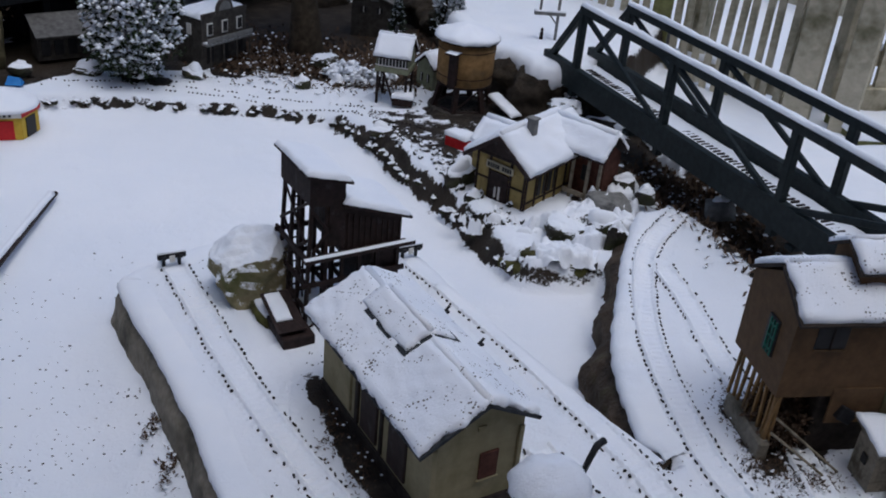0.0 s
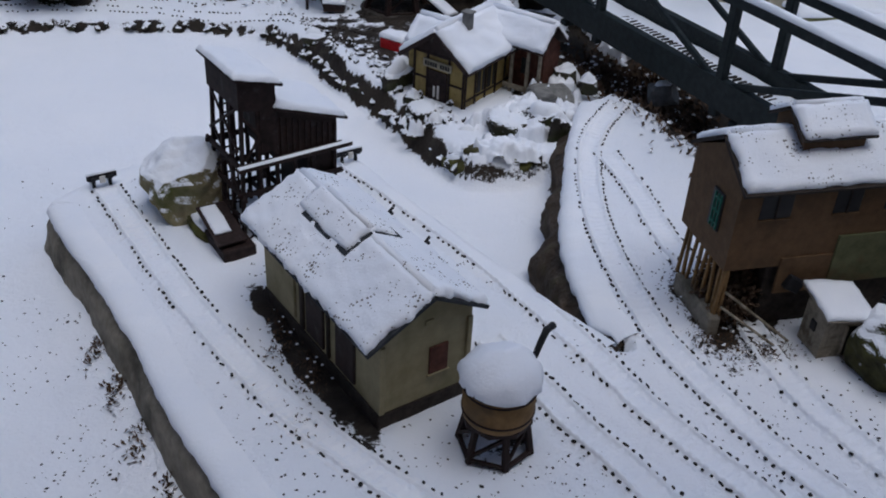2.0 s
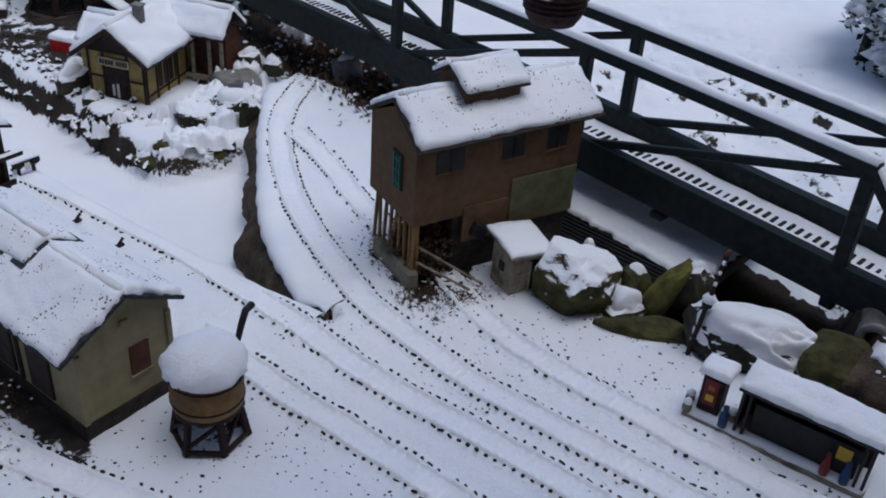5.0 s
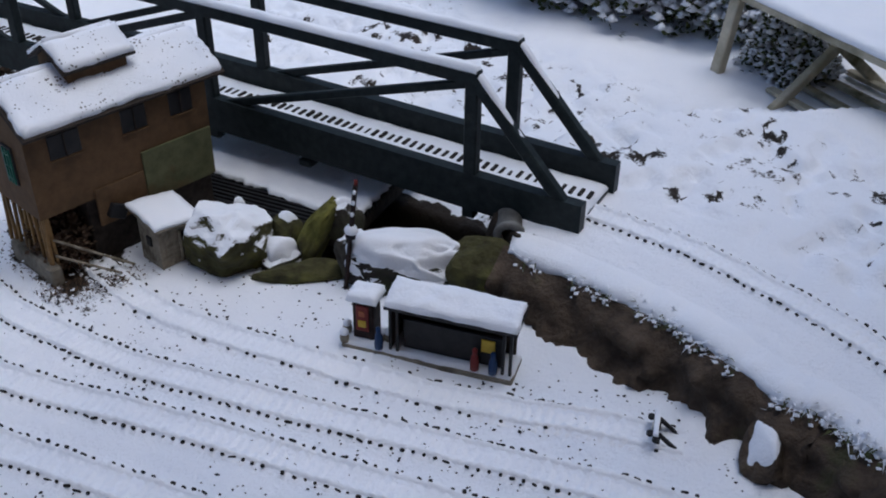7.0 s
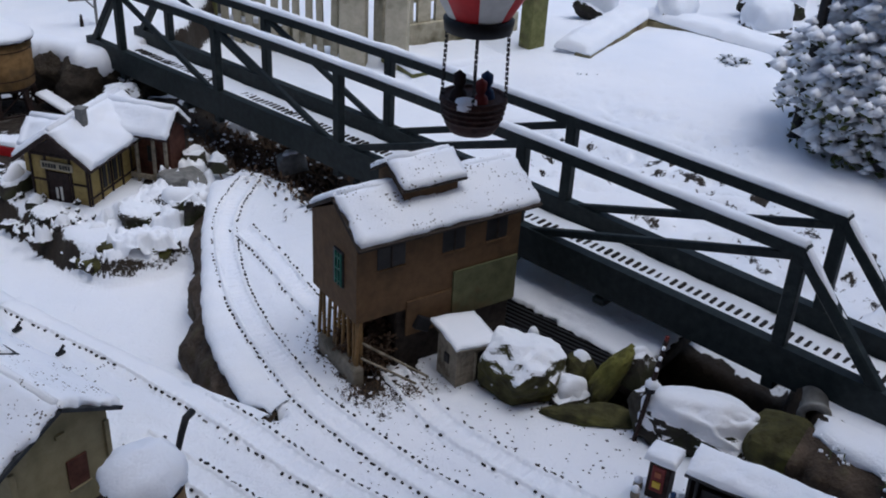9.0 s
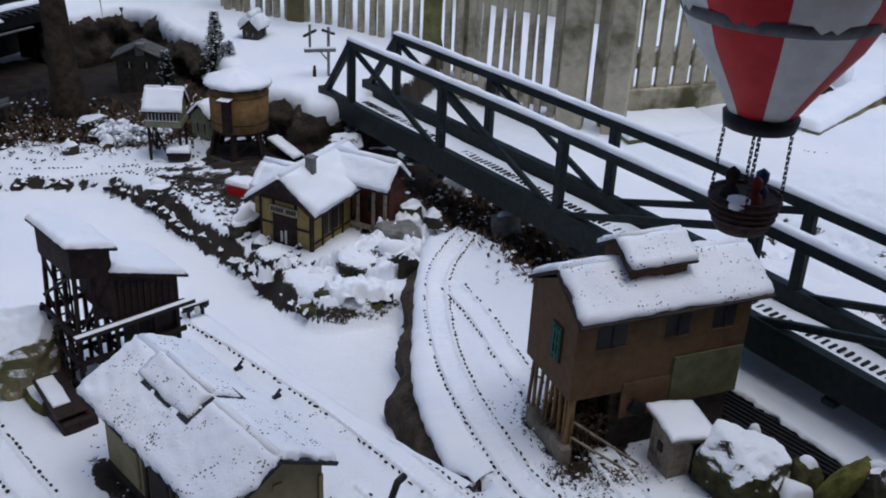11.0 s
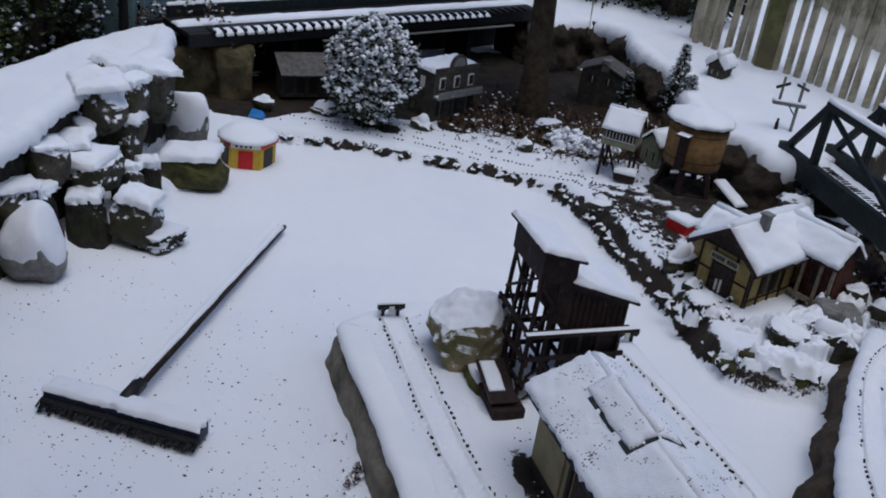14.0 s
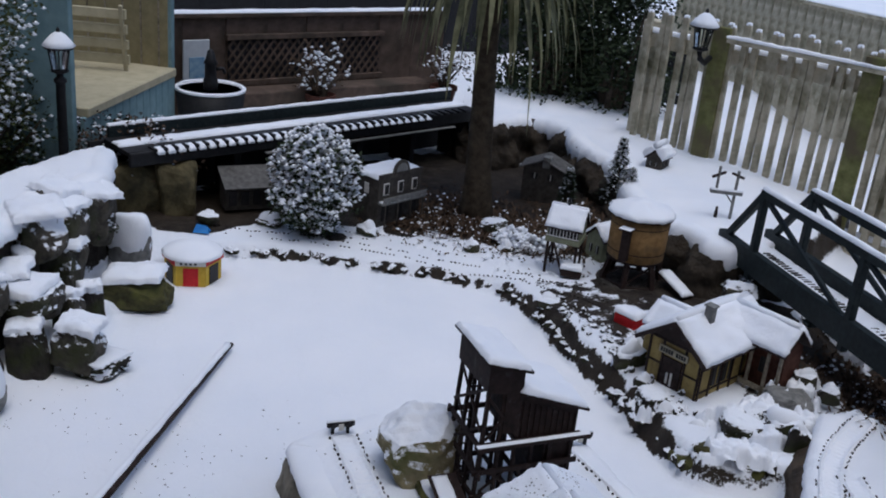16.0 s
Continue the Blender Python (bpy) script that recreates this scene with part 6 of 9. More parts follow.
# stones round the station
for x, y, zb, w, h, seed, deg, mat, dep, sn in (
        (0.315, 2.425, 0.0, 0.215, 0.10, 51, -5, ROCK_MOSS, 0.62, 0.026), (0.12, 2.63, 0.05, 0.12, 0.06, 52, 20, ROCK_DARK, 0.7, 0.018), (0.49, 2.69, 0.09, 0.14, 0.06, 53, 10, STONE_GREY, 0.7, 0.006), (0.545, 2.80, 0.11, 0.07, 0.06, 54, 0, ROCK, 0.9, 0.022),
        (0.205, 2.42, 0.0, 0.11, 0.06, 55, -50, ROCK_MOSS, 0.6, 0.008), (0.815, 2.65, 0.12, 0.09, 0.065, 56, 0, STONE_GREY, 0.8, 0.012), (0.385, 3.32, 0.12, 0.12, 0.09, 57, 0, ROCK, 0.8, 0.02), (0.35, 2.51, 0.08, 0.13, 0.055, 58, 0, ROCK, 0.7, 0.018),
        (0.43, 2.43, 0.0, 0.10, 0.08, 59, 60, ROCK_DARK, 0.7, 0.012), (0.46, 2.56, 0.08, 0.11, 0.06, 60, 0, ROCK_DARK, 0.7, 0.016), (0.235, 2.52, 0.04, 0.08, 0.05, 61, 0, ROCK_DARK, 0.8, 0.016), (0.08, 2.70, 0.07, 0.06, 0.04, 62, 0, ROCK_DARK, 0.8, 0.014),
        (0.025, 2.80, 0.08, 0.10, 0.07, 63, 30, ROCK, 0.7, 0.022), (0.04, 2.90, 0.08, 0.08, 0.04, 64, 30, ROCK, 0.7, 0.018), (0.165, 2.57, 0.05, 0.06, 0.05, 65, 0, ROCK_DARK, 0.8, 0.014), (0.40, 2.60, 0.08, 0.09, 0.05, 66, 0, ROCK, 0.8, 0.018),
        (0.60, 2.72, 0.12, 0.06, 0.05, 67, 0, ROCK, 0.8, 0.016), (0.49, 2.48, 0.06, 0.07, 0.1, 68, 0, ROCK_DARK, 0.8, 0.012), (-0.255, 3.18, 0.05, 0.075, 0.045, 69, 0, ROCK, 0.8, 0.022), (-0.55, 3.82, 0.06, 0.12, 0.06, 70, 0, ROCK, 0.8, 0.026), (-0.60, 3.60, 0.05, 0.065, 0.045, 71, 0, ROCK, 0.8, 0.02),
        (-0.40, 3.70, 0.05, 0.09, 0.05, 72, 0, ROCK_DARK, 0.8, 0.018), (-0.47, 3.64, 0.05, 0.07, 0.04, 73, 0, ROCK_DARK, 0.8, 0.018), (-0.32, 3.72, 0.05, 0.08, 0.05, 74, 0, ROCK_DARK, 0.8, 0.018), (-1.02, 3.60, 0.05, 0.08, 0.04, 75, 0, ROCK, 0.8, 0.02), (-1.40, 3.52, 0.05, 0.1, 0.04, 76, 0, ROCK, 0.6, 0.02), (-1.62, 3.42, 0.06, 0.09, 0.04, 77, 0, ROCK, 0.6, 0.02)):
    if w > 0.115:
        block_stone(pose(x, y, zb + h * 0.40, 0, 0, deg), (w * 0.47, w * dep * 0.47, h * 0.52), seed, mat, "flat ledge stone below the station under lumpy snow", 0, "boulder", "rock", "village stones", 5.0, 0.02)
        continue
    boulder(pose(x, y, zb + h * 0.42, 0, 0, deg), (w * 0.55, w * dep * 0.55, h * 0.62), seed, mat, "garden stone near the model village with a cushion of snow", sn, 2 if w < 0.1 else 3, "boulder", "rock", "village stones", 0.35, 7, 3.4)

# broken snow lying over the stones and plants below the station
def snow_sheet(outline, z0, z1, seed, label, hole=0.20, lumps=0.030):
    """A lumpy blanket of snow with gaps, dipping under the stones at its rim."""
    xs, ys = [p[0] for p in outline], [p[1] for p in outline]
    u = np.arange(min(xs), max(xs), 0.0045)
    v = np.arange(min(ys), max(ys), 0.0045)
    X, Y = np.meshgrid(u, v)
    n0 = fbm(X, Y, 17.0, seed, 4, 0.6)
    gap = step(n0 + hole, 0.0, 0.13) * step(inside(X, Y, outline) + 0.03 * fbm(X, Y, 25.0, seed + 9, 3), 0.0, 0.022)
    base = z0 + (z1 - z0) * (Y - min(ys)) / (max(ys) - min(ys))
    lump_ = np.abs(fbm(X, Y, 16.0, seed + 3, 2)) + 0.55 * np.abs(fbm(X, Y, 40.0, seed + 5, 2))
    Z = base - 0.030 + np.sqrt(gap) * (0.030 + lumps * (lump_ - 0.15) + 0.006 * fbm(X, Y, 90.0, seed + 7, 2))
    n, m = X.shape
    idx = np.arange(n * m).reshape(n, m)
    q = np.stack([idx[:-1, :-1], idx[:-1, 1:], idx[1:, 1:], idx[1:, :-1]], -1).reshape(-1, 4)
    keep = (gap.ravel()[q] > 0.01).any(1)
    me = bpy.data.meshes.new("snow_heap")
    me.from_pydata(np.stack([X, Y, Z], -1).reshape(-1, 3).tolist(), [], q[keep].tolist())
    me.polygons.foreach_set("use_smooth", np.ones(len(me.polygons), bool))
    single("snow_heap", me, SNOW, Matrix(), label, "snow", kind="stuff")


snow_sheet([(0.215, 2.385), (0.30, 2.345), (0.42, 2.36), (0.43, 2.43), (0.32, 2.49), (0.24, 2.46)], 0.100, 0.104, 301, "broken lumpy snow over the ledge stone below the station", 0.14, 0.036)
snow_sheet([(0.22, 2.54), (0.30, 2.49), (0.44, 2.44), (0.53, 2.48), (0.56, 2.62), (0.50, 2.74), (0.40, 2.70)], 0.105, 0.128, 305, "broken lumpy snow over plants beside the station", 0.11, 0.038)
snow_sheet([(0.40, 2.68), (0.50, 2.60), (0.58, 2.66), (0.60, 2.86), (0.48, 2.88)], 0.118, 0.130, 311, "lumpy snow over stones by the station porch", 0.08, 0.042)
snow_sheet([(0.00, 2.62), (0.10, 2.50), (0.20, 2.50), (0.22, 2.58), (0.12, 2.68)], 0.085, 0.098, 321, "broken snow over small stones beside the station", 0.10, 0.040)
snow_sheet([(0.69, 3.42), (0.75, 3.46), (0.84, 3.14), (0.80, 3.05), (0.75, 3.14)], 0.085, 0.100, 341, "band of lumpy snow on the slope behind the bridge", 0.3, 0.03)
PLAN = Matrix()
# the big buff stone beside the coaling tower
boulder(pose(-0.395, 1.762, 0.325, 0, 0, -35), (0.086, 0.082, 0.098), 81, ROCK_BUFF, "large buff boulder coated with snow beside the tower", 0, 5, cuts=9)
boulder(pose(-0.345, 1.690, 0.280, 8, 0, -45), (0.085, 0.04, 0.02), 82, ROCK_MOSS, "flat mossy stone under thin snow by the tower", 0.006, 3, cover=0.3)


# frosted grass hanging over the embankment's lip
rnd = random.Random(77)
b, c = Build(), Build()
edge = smooth_line(EMB_EDGE[1:-1], 0.004)
for p in edge:
    for _ in range(7):
        x, y = p.x + rnd.uniform(-0.016, 0.022), p.y + rnd.uniform(-0.006, 0.006)
        if nz((x, y, 0), 11.0, 4) < -0.15:
            continue
        z = 0.352 + rnd.uniform(-0.022, 0.008)
        a = rnd.uniform(2.2, 4.2)
        o = Vector((math.cos(a), math.sin(a), rnd.uniform(-0.5, 0.9))) * rnd.uniform(0.010, 0.024)
        s = Vector((-o.y, o.x, 0)).normalized() * 0.0014
        q = Vector((x, y, z))
        (b if rnd.random() < 0.55 else c).add([q - s, q + s, q + o + Vector((0, 0, -0.003))], [(0, 1, 2)])
        if rnd.random() < 0.30:
            r = rnd.uniform(0.0025, 0.0055)
            o2 = q + o * 0.7
            c.add([o2 + Vector((r, 0, 0)), o2 + Vector((0, r, 0)), o2 + Vector((-r, 0, 0)), o2 + Vector((0, -r, 0)), o2 + Vector((0, 0, r * 0.8)), o2 - Vector((0, 0, r * 0.5))], [(0, 1, 4), (1, 2, 4), (2, 3, 4), (3, 0, 4), (1, 0, 5), (2, 1, 5), (3, 2, 5), (0, 3, 5)])
tuft = thing("grass_fringe", Matrix(), "frosted grass fringe hanging over the embankment edge", "grass", kind="stuff")
for nm, bb, mat in (("blades", b, LEAF_OLIVE), ("frost", c, SNOW_ROUGH)):
    me = bpy.data.meshes.new(nm)
    me.from_pydata([tuple(v) for v in bb.v], [], bb.f)
    tagged(part(nm, me, mat, tuft), kind="stuff")

boulder(pose(1.115, 1.045, 0.298, 0, 0, -38), (0.108, 0.058, 0.048), 27, ROCK_DARK, "long dark rock behind the shelter under smooth snow", 0.024, 5, cover=0.05, cuts=6, block=3.4)
block_stone(pose(1.215, 0.945, 0.300, 0, 0, -45), (0.062, 0.050, 0.050), 29, ROCK_MOSS, "mossy rock beside the drain pipe with thin snow", 0, square=4.0)
MOSS_SNOW = mottled("snow_coated_mossy_rock", (0.022, 0.021, 0.011), (0.085, 0.08, 0.03), 30, 0.9, 0.7, 0.008, stain=(0.10, 0.10, 0.026), stain_scale=9, stain_at=0.6, dust=0.36)
boulder(pose(0.885, 1.282, 0.312, 0, 0, 130), (0.076, 0.088, 0.074), 81, MOSS_SNOW, "big mossy boulder by the shed under a cap of snow", 0, 5, cuts=9)


# ---------------------------------------------------------------- yard details
def buffer_stop(x, y, deg, z=YARD_Z):
    ob = thing("buffer_stop", frame_at(x, y, z, deg), "small black model buffer stop with snow on its beam", "buffer stop", "buffer stops")
    part("beam", Build().box((0, 0, 0.026), (0.062, 0.008, 0.014), 0.002), BLACK, ob)
    for s in (-1, 1):
        part("post", Build().box((s * 0.017, 0.004, 0.012), (0.007, 0.007, 0.03), 0.001), BLACK, ob)
        part("pad", Build().lathe([(0.004, 0.0), (0.0055, 0.002), (0.0055, 0.006), (0.003, 0.007)], 10, (s * 0.018, -0.008, 0.022)), BLACK, ob)
        part("strut", Build().beam((s * 0.017, 0.006, 0.024), (s * 0.017, 0.034, 0.0), 0.005, 0.005), BLACK, ob)
    part("plate", Build().box((0, -0.005, 0.02), (0.012, 0.003, 0.016), 0.001), WHITE, ob)
    sn = Build()
    snow_patch(sn, (-0.031, -0.004, 0.033), (0.031, -0.004, 0.033), (0.031, 0.004, 0.033), (-0.031, 0.004, 0.033), 0.004, 10, 3, x, 0.001, 0.001)
    part("snow_line", sn, SNOW, ob, "", True)


buffer_stop(-0.585, 1.835, 31)
buffer_stop(-0.075, 1.975, 31)
buffer_stop(1.185, 0.497, -140)


def ash_pit():
    ob = thing("coal_bunker", frame_at(-0.298, 1.595, YARD_Z, 31) @ Matrix.Scale(0.78, 4), "low dark wooden model bunker with a snowy sloping lid", "model bunker")
    part("box", Build().box((0.03, 0.03, 0.012), (0.085, 0.15, 0.035), 0.003), BROWN_WOOD, ob)
    part("lid", Build().slab((-0.02, -0.03, 0.04), (0.055, -0.03, 0.04), (0.055, 0.11, 0.075), (-0.02, 0.11, 0.075), 0.004), BROWN_WOOD, ob)
    sn = Build()
    snow_patch(sn, (-0.012, 0.005, 0.053), (0.030, 0.005, 0.053), (0.028, 0.10, 0.077), (-0.012, 0.10, 0.077), 0.006, 8, 10, 4, 0.003)
    part("snow_cap", sn, SNOW, ob, "", True)


ash_pit()


def point_lever(x, y, deg):
    ob = thing("point_lever", frame_at(x, y, YARD_Z + 0.003, deg), "tiny black track switch lever in the snow", "switch lever", "track switch levers")
    part("base", Build().box((0, 0, 0.003), (0.018, 0.009, 0.006), 0.001), BLACK, ob)
    part("arm", Build().beam((-0.004, 0, 0.004), (0.010, 0.0, 0.016), 0.004, 0.004), BLACK, ob)


point_lever(0.018, 1.748, 35)
point_lever(0.092, 1.640, 35)


def waiting_shelter():
    """The platform with a kiosk, an open shelter and small figures under it."""
    deg = math.degrees(math.atan2(0.695 - 0.938, 1.072 - 0.897))
    m = frame_at(0.897, 0.936, YARD_Z, deg)
    pl = thing("station_platform", m, "narrow grey model platform edged with snow", "model platform")
    part("slab", Build().box((0.150, 0.054, 0.000), (0.290, 0.065, 0.012), 0.002), CONCRETE, pl)
    sn = Build()
    snow_patch(sn, (0.006, 0.024, 0.006), (0.294, 0.024, 0.006), (0.294, 0.085, 0.006), (0.006, 0.085, 0.006), 0.007, 24, 8, 3, 0.004)
    part("snow", sn, SNOW_ROUGH, pl, "", True)
    sh = thing("waiting_shelter", m @ pose(0.085, 0.03, 0.010), "open model waiting shelter with dark walls and snowy flat roof", "model shelter")
    part("back_wall", Build().box((0.10, 0.055, 0.045), (0.20, 0.006, 0.09), 0.001), MILL_DARK, sh)
    part("side_wall", Build().box((0.003, 0.03, 0.045), (0.005, 0.05, 0.085), 0.001), MILL_DARK, sh)
    part("front_panel", Build().box((0.105, 0.012, 0.032), (0.165, 0.005, 0.058), 0.001), BLACK, sh, "black lower front boards")
    for x in (0.004, 0.016, 0.192, 0.204):
        part("post", Build().box((x, 0.0, 0.043), (0.005, 0.005, 0.086), 0.0008), BLACK, sh)
    part("poster", Build().box((0.165, 0.008, 0.043), (0.022, 0.002, 0.024), 0.0), YELLOW, sh, "yellow poster")
    part("roof", Build().slab((-0.004, -0.008, 0.085), (0.214, -0.008, 0.085), (0.214, 0.058, 0.094), (-0.004, 0.058, 0.094), 0.005), BLACK, sh)
    sn = Build()
    snow_patch(sn, (-0.004, -0.008, 0.091), (0.214, -0.008, 0.091), (0.214, 0.058, 0.100), (-0.004, 0.058, 0.100), 0.014, 30, 12, 6, 0.004)
    part("roof_snow", sn, SNOW, sh, "thick flat snow on the shelter", True)
    k = thing("ticket_kiosk", m @ pose(0.018, 0.038, 0.010), "tiny dark red model kiosk with a snow cap", "model kiosk")
    part("booth", Build().box((0.02, 0.018, 0.038), (0.036, 0.034, 0.08), 0.002), BROWN_WOOD, k)
    part("panel", Build().box((0.02, -0.001, 0.045), (0.022, 0.003, 0.05), 0.001), RED_DARK, k, "dark red front panel")
    part("notice", Build().box((0.02, -0.0035, 0.036), (0.013, 0.002, 0.012)), YELLOW, k)
    part("notice", Build().box((0.02, -0.0035, 0.056), (0.010, 0.002, 0.010)), ORANGE, k)
    sn = Build()
    snow_patch(sn, (-0.006, -0.006, 0.079), (0.046, -0.006, 0.079), (0.046, 0.04, 0.079), (-0.006, 0.04, 0.079), 0.016, 6, 6, 9, 0.002)
    part("snow_cap", sn, SNOW, k, "", True)
    for x, mat, lab in ((0.070, BLUE_DARK, "dark blue figurine standing on the platform"), (0.232, RED_DARK, "small dark red figurine seated on the platform"), (0.262, BLUE_DARK, "tiny blue figurine by the shelter post")):
        f = Build().lathe([(0.0, 0), (0.007, 0), (0.0075, 0.012), (0.006, 0.026), (0.0035, 0.030), (0.0045, 0.034), (0.0045, 0.040), (0.0, 0.043)], 10)
        single("figurine", f, mat, m @ pose(x, 0.026, 0.012), lab, "figurine", "platform figurines", smooth=True)
    for x, y in ((0.01, 0.026), (0.066, 0.045), (0.078, 0.05), (0.005, 0.05)):
        br = Build().lathe([(0.0, 0), (0.0065, 0), (0.008, 0.008), (0.0065, 0.017), (0.0, 0.017)], 12)
        ob = thing("barrel", m @ pose(x, y, 0.010), "tiny pale barrel on the platform topped with snow", "barrel", "platform barrels")
        part("staves", br, PALE_WOOD, ob, "", True)
        part("snow_cap", Build().lathe([(0.0, 0.016), (0.007, 0.016), (0.0075, 0.020), (0.004, 0.025), (0.0, 0.026)], 12), SNOW, ob, "", True)


RED_DARK = mottled("dark_red_paint", (0.10, 0.012, 0.012), (0.19, 0.03, 0.025), 40, 0.5, 0.1, 0.001)
ORANGE = mottled("orange_paint", (0.26, 0.07, 0.03), (0.36, 0.11, 0.05), 40, 0.5, 0.1, 0.001)
BLUE_DARK = mottled("dark_blue_paint", (0.012, 0.03, 0.09), (0.03, 0.07, 0.16), 40, 0.5, 0.1, 0.001)
waiting_shelter()


def signal_post():
    ob = thing("signal_post", pose(1.005, 1.075, YARD_Z, 0, 8, 0), "leaning model signal post with snow on its lamp and tip", "signal post")
    part("post", Build().beam((0, 0, 0), (0, 0, 0.21), 0.007, 0.007, 0.001), BROWN_WOOD, ob)
    part("tip", Build().beam((0, 0, 0.205), (0, 0, 0.218), 0.006, 0.006, 0.001), RED_DARK, ob)
    part("lamp", Build().lathe([(0.004, 0), (0.009, 0.002), (0.009, 0.010), (0.006, 0.014)], 12, (0, 0, 0.105)), BLACK, ob)
    part("snow_cap", Build().lathe([(0.0, 0), (0.011, 0.0), (0.0125, 0.006), (0.008, 0.013), (0.0, 0.015)], 14, (0, 0, 0.117)), SNOW, ob, "", True)
    for z in (0.15, 0.172, 0.192):
        part("snow_dab", Build().lathe([(0.0, 0), (0.003, 0.001), (0.0032, 0.007), (0.0, 0.009)], 8, (-0.003, -0.003, z)), SNOW, ob, "", True)


signal_post()

# a length of drain pipe in the embankment and the ridged ramp beside the mill
ob = thing("drain_pipe", pose(1.286, 0.965, 0.352, 90, 0, -40), "short grey pipe end set in the embankment", "pipe")
prof = [(0.014, -0.10), (0.025, -0.10), (0.025, 0.012), (0.029, 0.012), (0.029, 0.022), (0.016, 0.022), (0.014, 0.010)]
part("pipe", Build().lathe(prof + [prof[0]], 24), STONE_GREY, ob, "", True)
ob = thing("timber_decking", pose(0.949, 1.517, 0.285, 0, 0, -60.4), "grooved timber decking beside the mill under trodden snow", "decking")
part("base", Build().box((0.105, 0.17, -0.022), (0.46, 0.40, 0.030), 0.003), MILL_DARK, ob)
for i in range(11):
    part("rib", Build().box((0.105, -0.028 + i * 0.0125, -0.002), (0.46, 0.0070, 0.012), 0.001), BLACK, ob)
sn = Build()
snow_patch(sn, (-0.125, 0.068, 0.004), (0.334, 0.004, 0.004), (0.334, 0.370, 0.004), (-0.125, 0.370, 0.004), 0.010, 70, 50, 3, 0.010, 0.002)
dents = ((0.033, 0.150, 0.012, 0.008), (0.233, 0.147, 0.020, 0.012), (0.12, 0.215, 0.014, 0.009), (-0.04, 0.20, 0.014, 0.009), (0.19, 0.24, 0.014, 0.010))
sn.v = [(v[0], v[1], v[2] - sum(0.009 * max(0.0, 1 - ((v[0] - x) / a) ** 2 - ((v[1] - y) / c) ** 2) for x, y, a, c in dents)) for v in sn.v]
part("snow", sn, SNOW, ob, "thin snow marked by footprints", True)


PLAN = VILLAGE


def broom():
    """The long push broom lying head nearest."""
    ob = thing("push_broom", pose(-1.10, 1.60, 0.0, 0, 0, 0), "wide push broom with long wooden handle lying in snow", "broom")
    a, b = Vector((-0.178, -0.035, 0.03)), Vector((0.195, -0.027, 0.03))
    part("head", Build().beam(a, b, 0.048, 0.036, 0.004), NAVY, ob, "dark navy broom head")
    br = Build()
    rnd = random.Random(5)
    for i in range(150):
        t = i / 149
        p = a.lerp(b, t)
        br.beam((p.x, p.y - 0.024, 0.028 + rnd.uniform(-0.012, 0.008)), (p.x + rnd.uniform(-0.004, 0.004), p.y - 0.040 - rnd.uniform(0, 0.012), 0.010 + rnd.uniform(-0.004, 0.012)), 0.0035, 0.0035)
    br.beam(a + Vector((0, -0.026, -0.008)), b + Vector((0, -0.026, -0.008)), 0.022, 0.022, 0.004)
    tagged(part("bristles", br, BLACK, ob, "black bristles"), kind="stuff")
    sn = Build()
    snow_patch(sn, a + Vector((0, -0.026, 0.018)), b + Vector((0, -0.026, 0.018)), b + Vector((0, 0.036, 0.012)), a + Vector((0, 0.036, 0.012)), 0.016, 40, 8, 3, 0.010)
    part("head_snow", sn, SNOW_ROUGH, ob, "crumbly snow on the head", True)
    p, q = Vector((-0.005, 0.0, 0.045)), Vector((-0.06, 0.985, 0.02))
    part("handle", Build().tube([p, p.lerp(q, 0.5), q], [0.0125, 0.011, 0.007], 12), BROWN_WOOD, ob, "dark wet wooden handle", True)
    part("socket", Build().tube([p - (q - p) * 0.02, p + (q - p) * 0.06], 0.017, 12), BLACK, ob, "", True)
    sn = Build()
    pts = [p.lerp(q, t / 40) + Vector((-0.005 + 0.002 * nz((t, 0, 0), 0.3), 0, 0.0085 + 0.002 * nz((t, 3, 0), 0.4))) for t in range(2, 40)]
    sn.tube(pts, [0.0105 * (1 + 0.3 * nz((i, 9, 1), 0.5)) for i in range(len(pts))], 8)
    part("handle_snow", sn, SNOW, ob, "line of snow on the handle", True)


NAVY = mottled("navy_plastic", (0.008, 0.012, 0.03), (0.02, 0.028, 0.06), 50, 0.5, 0.2, 0.001)
broom()
PLAN = Matrix()


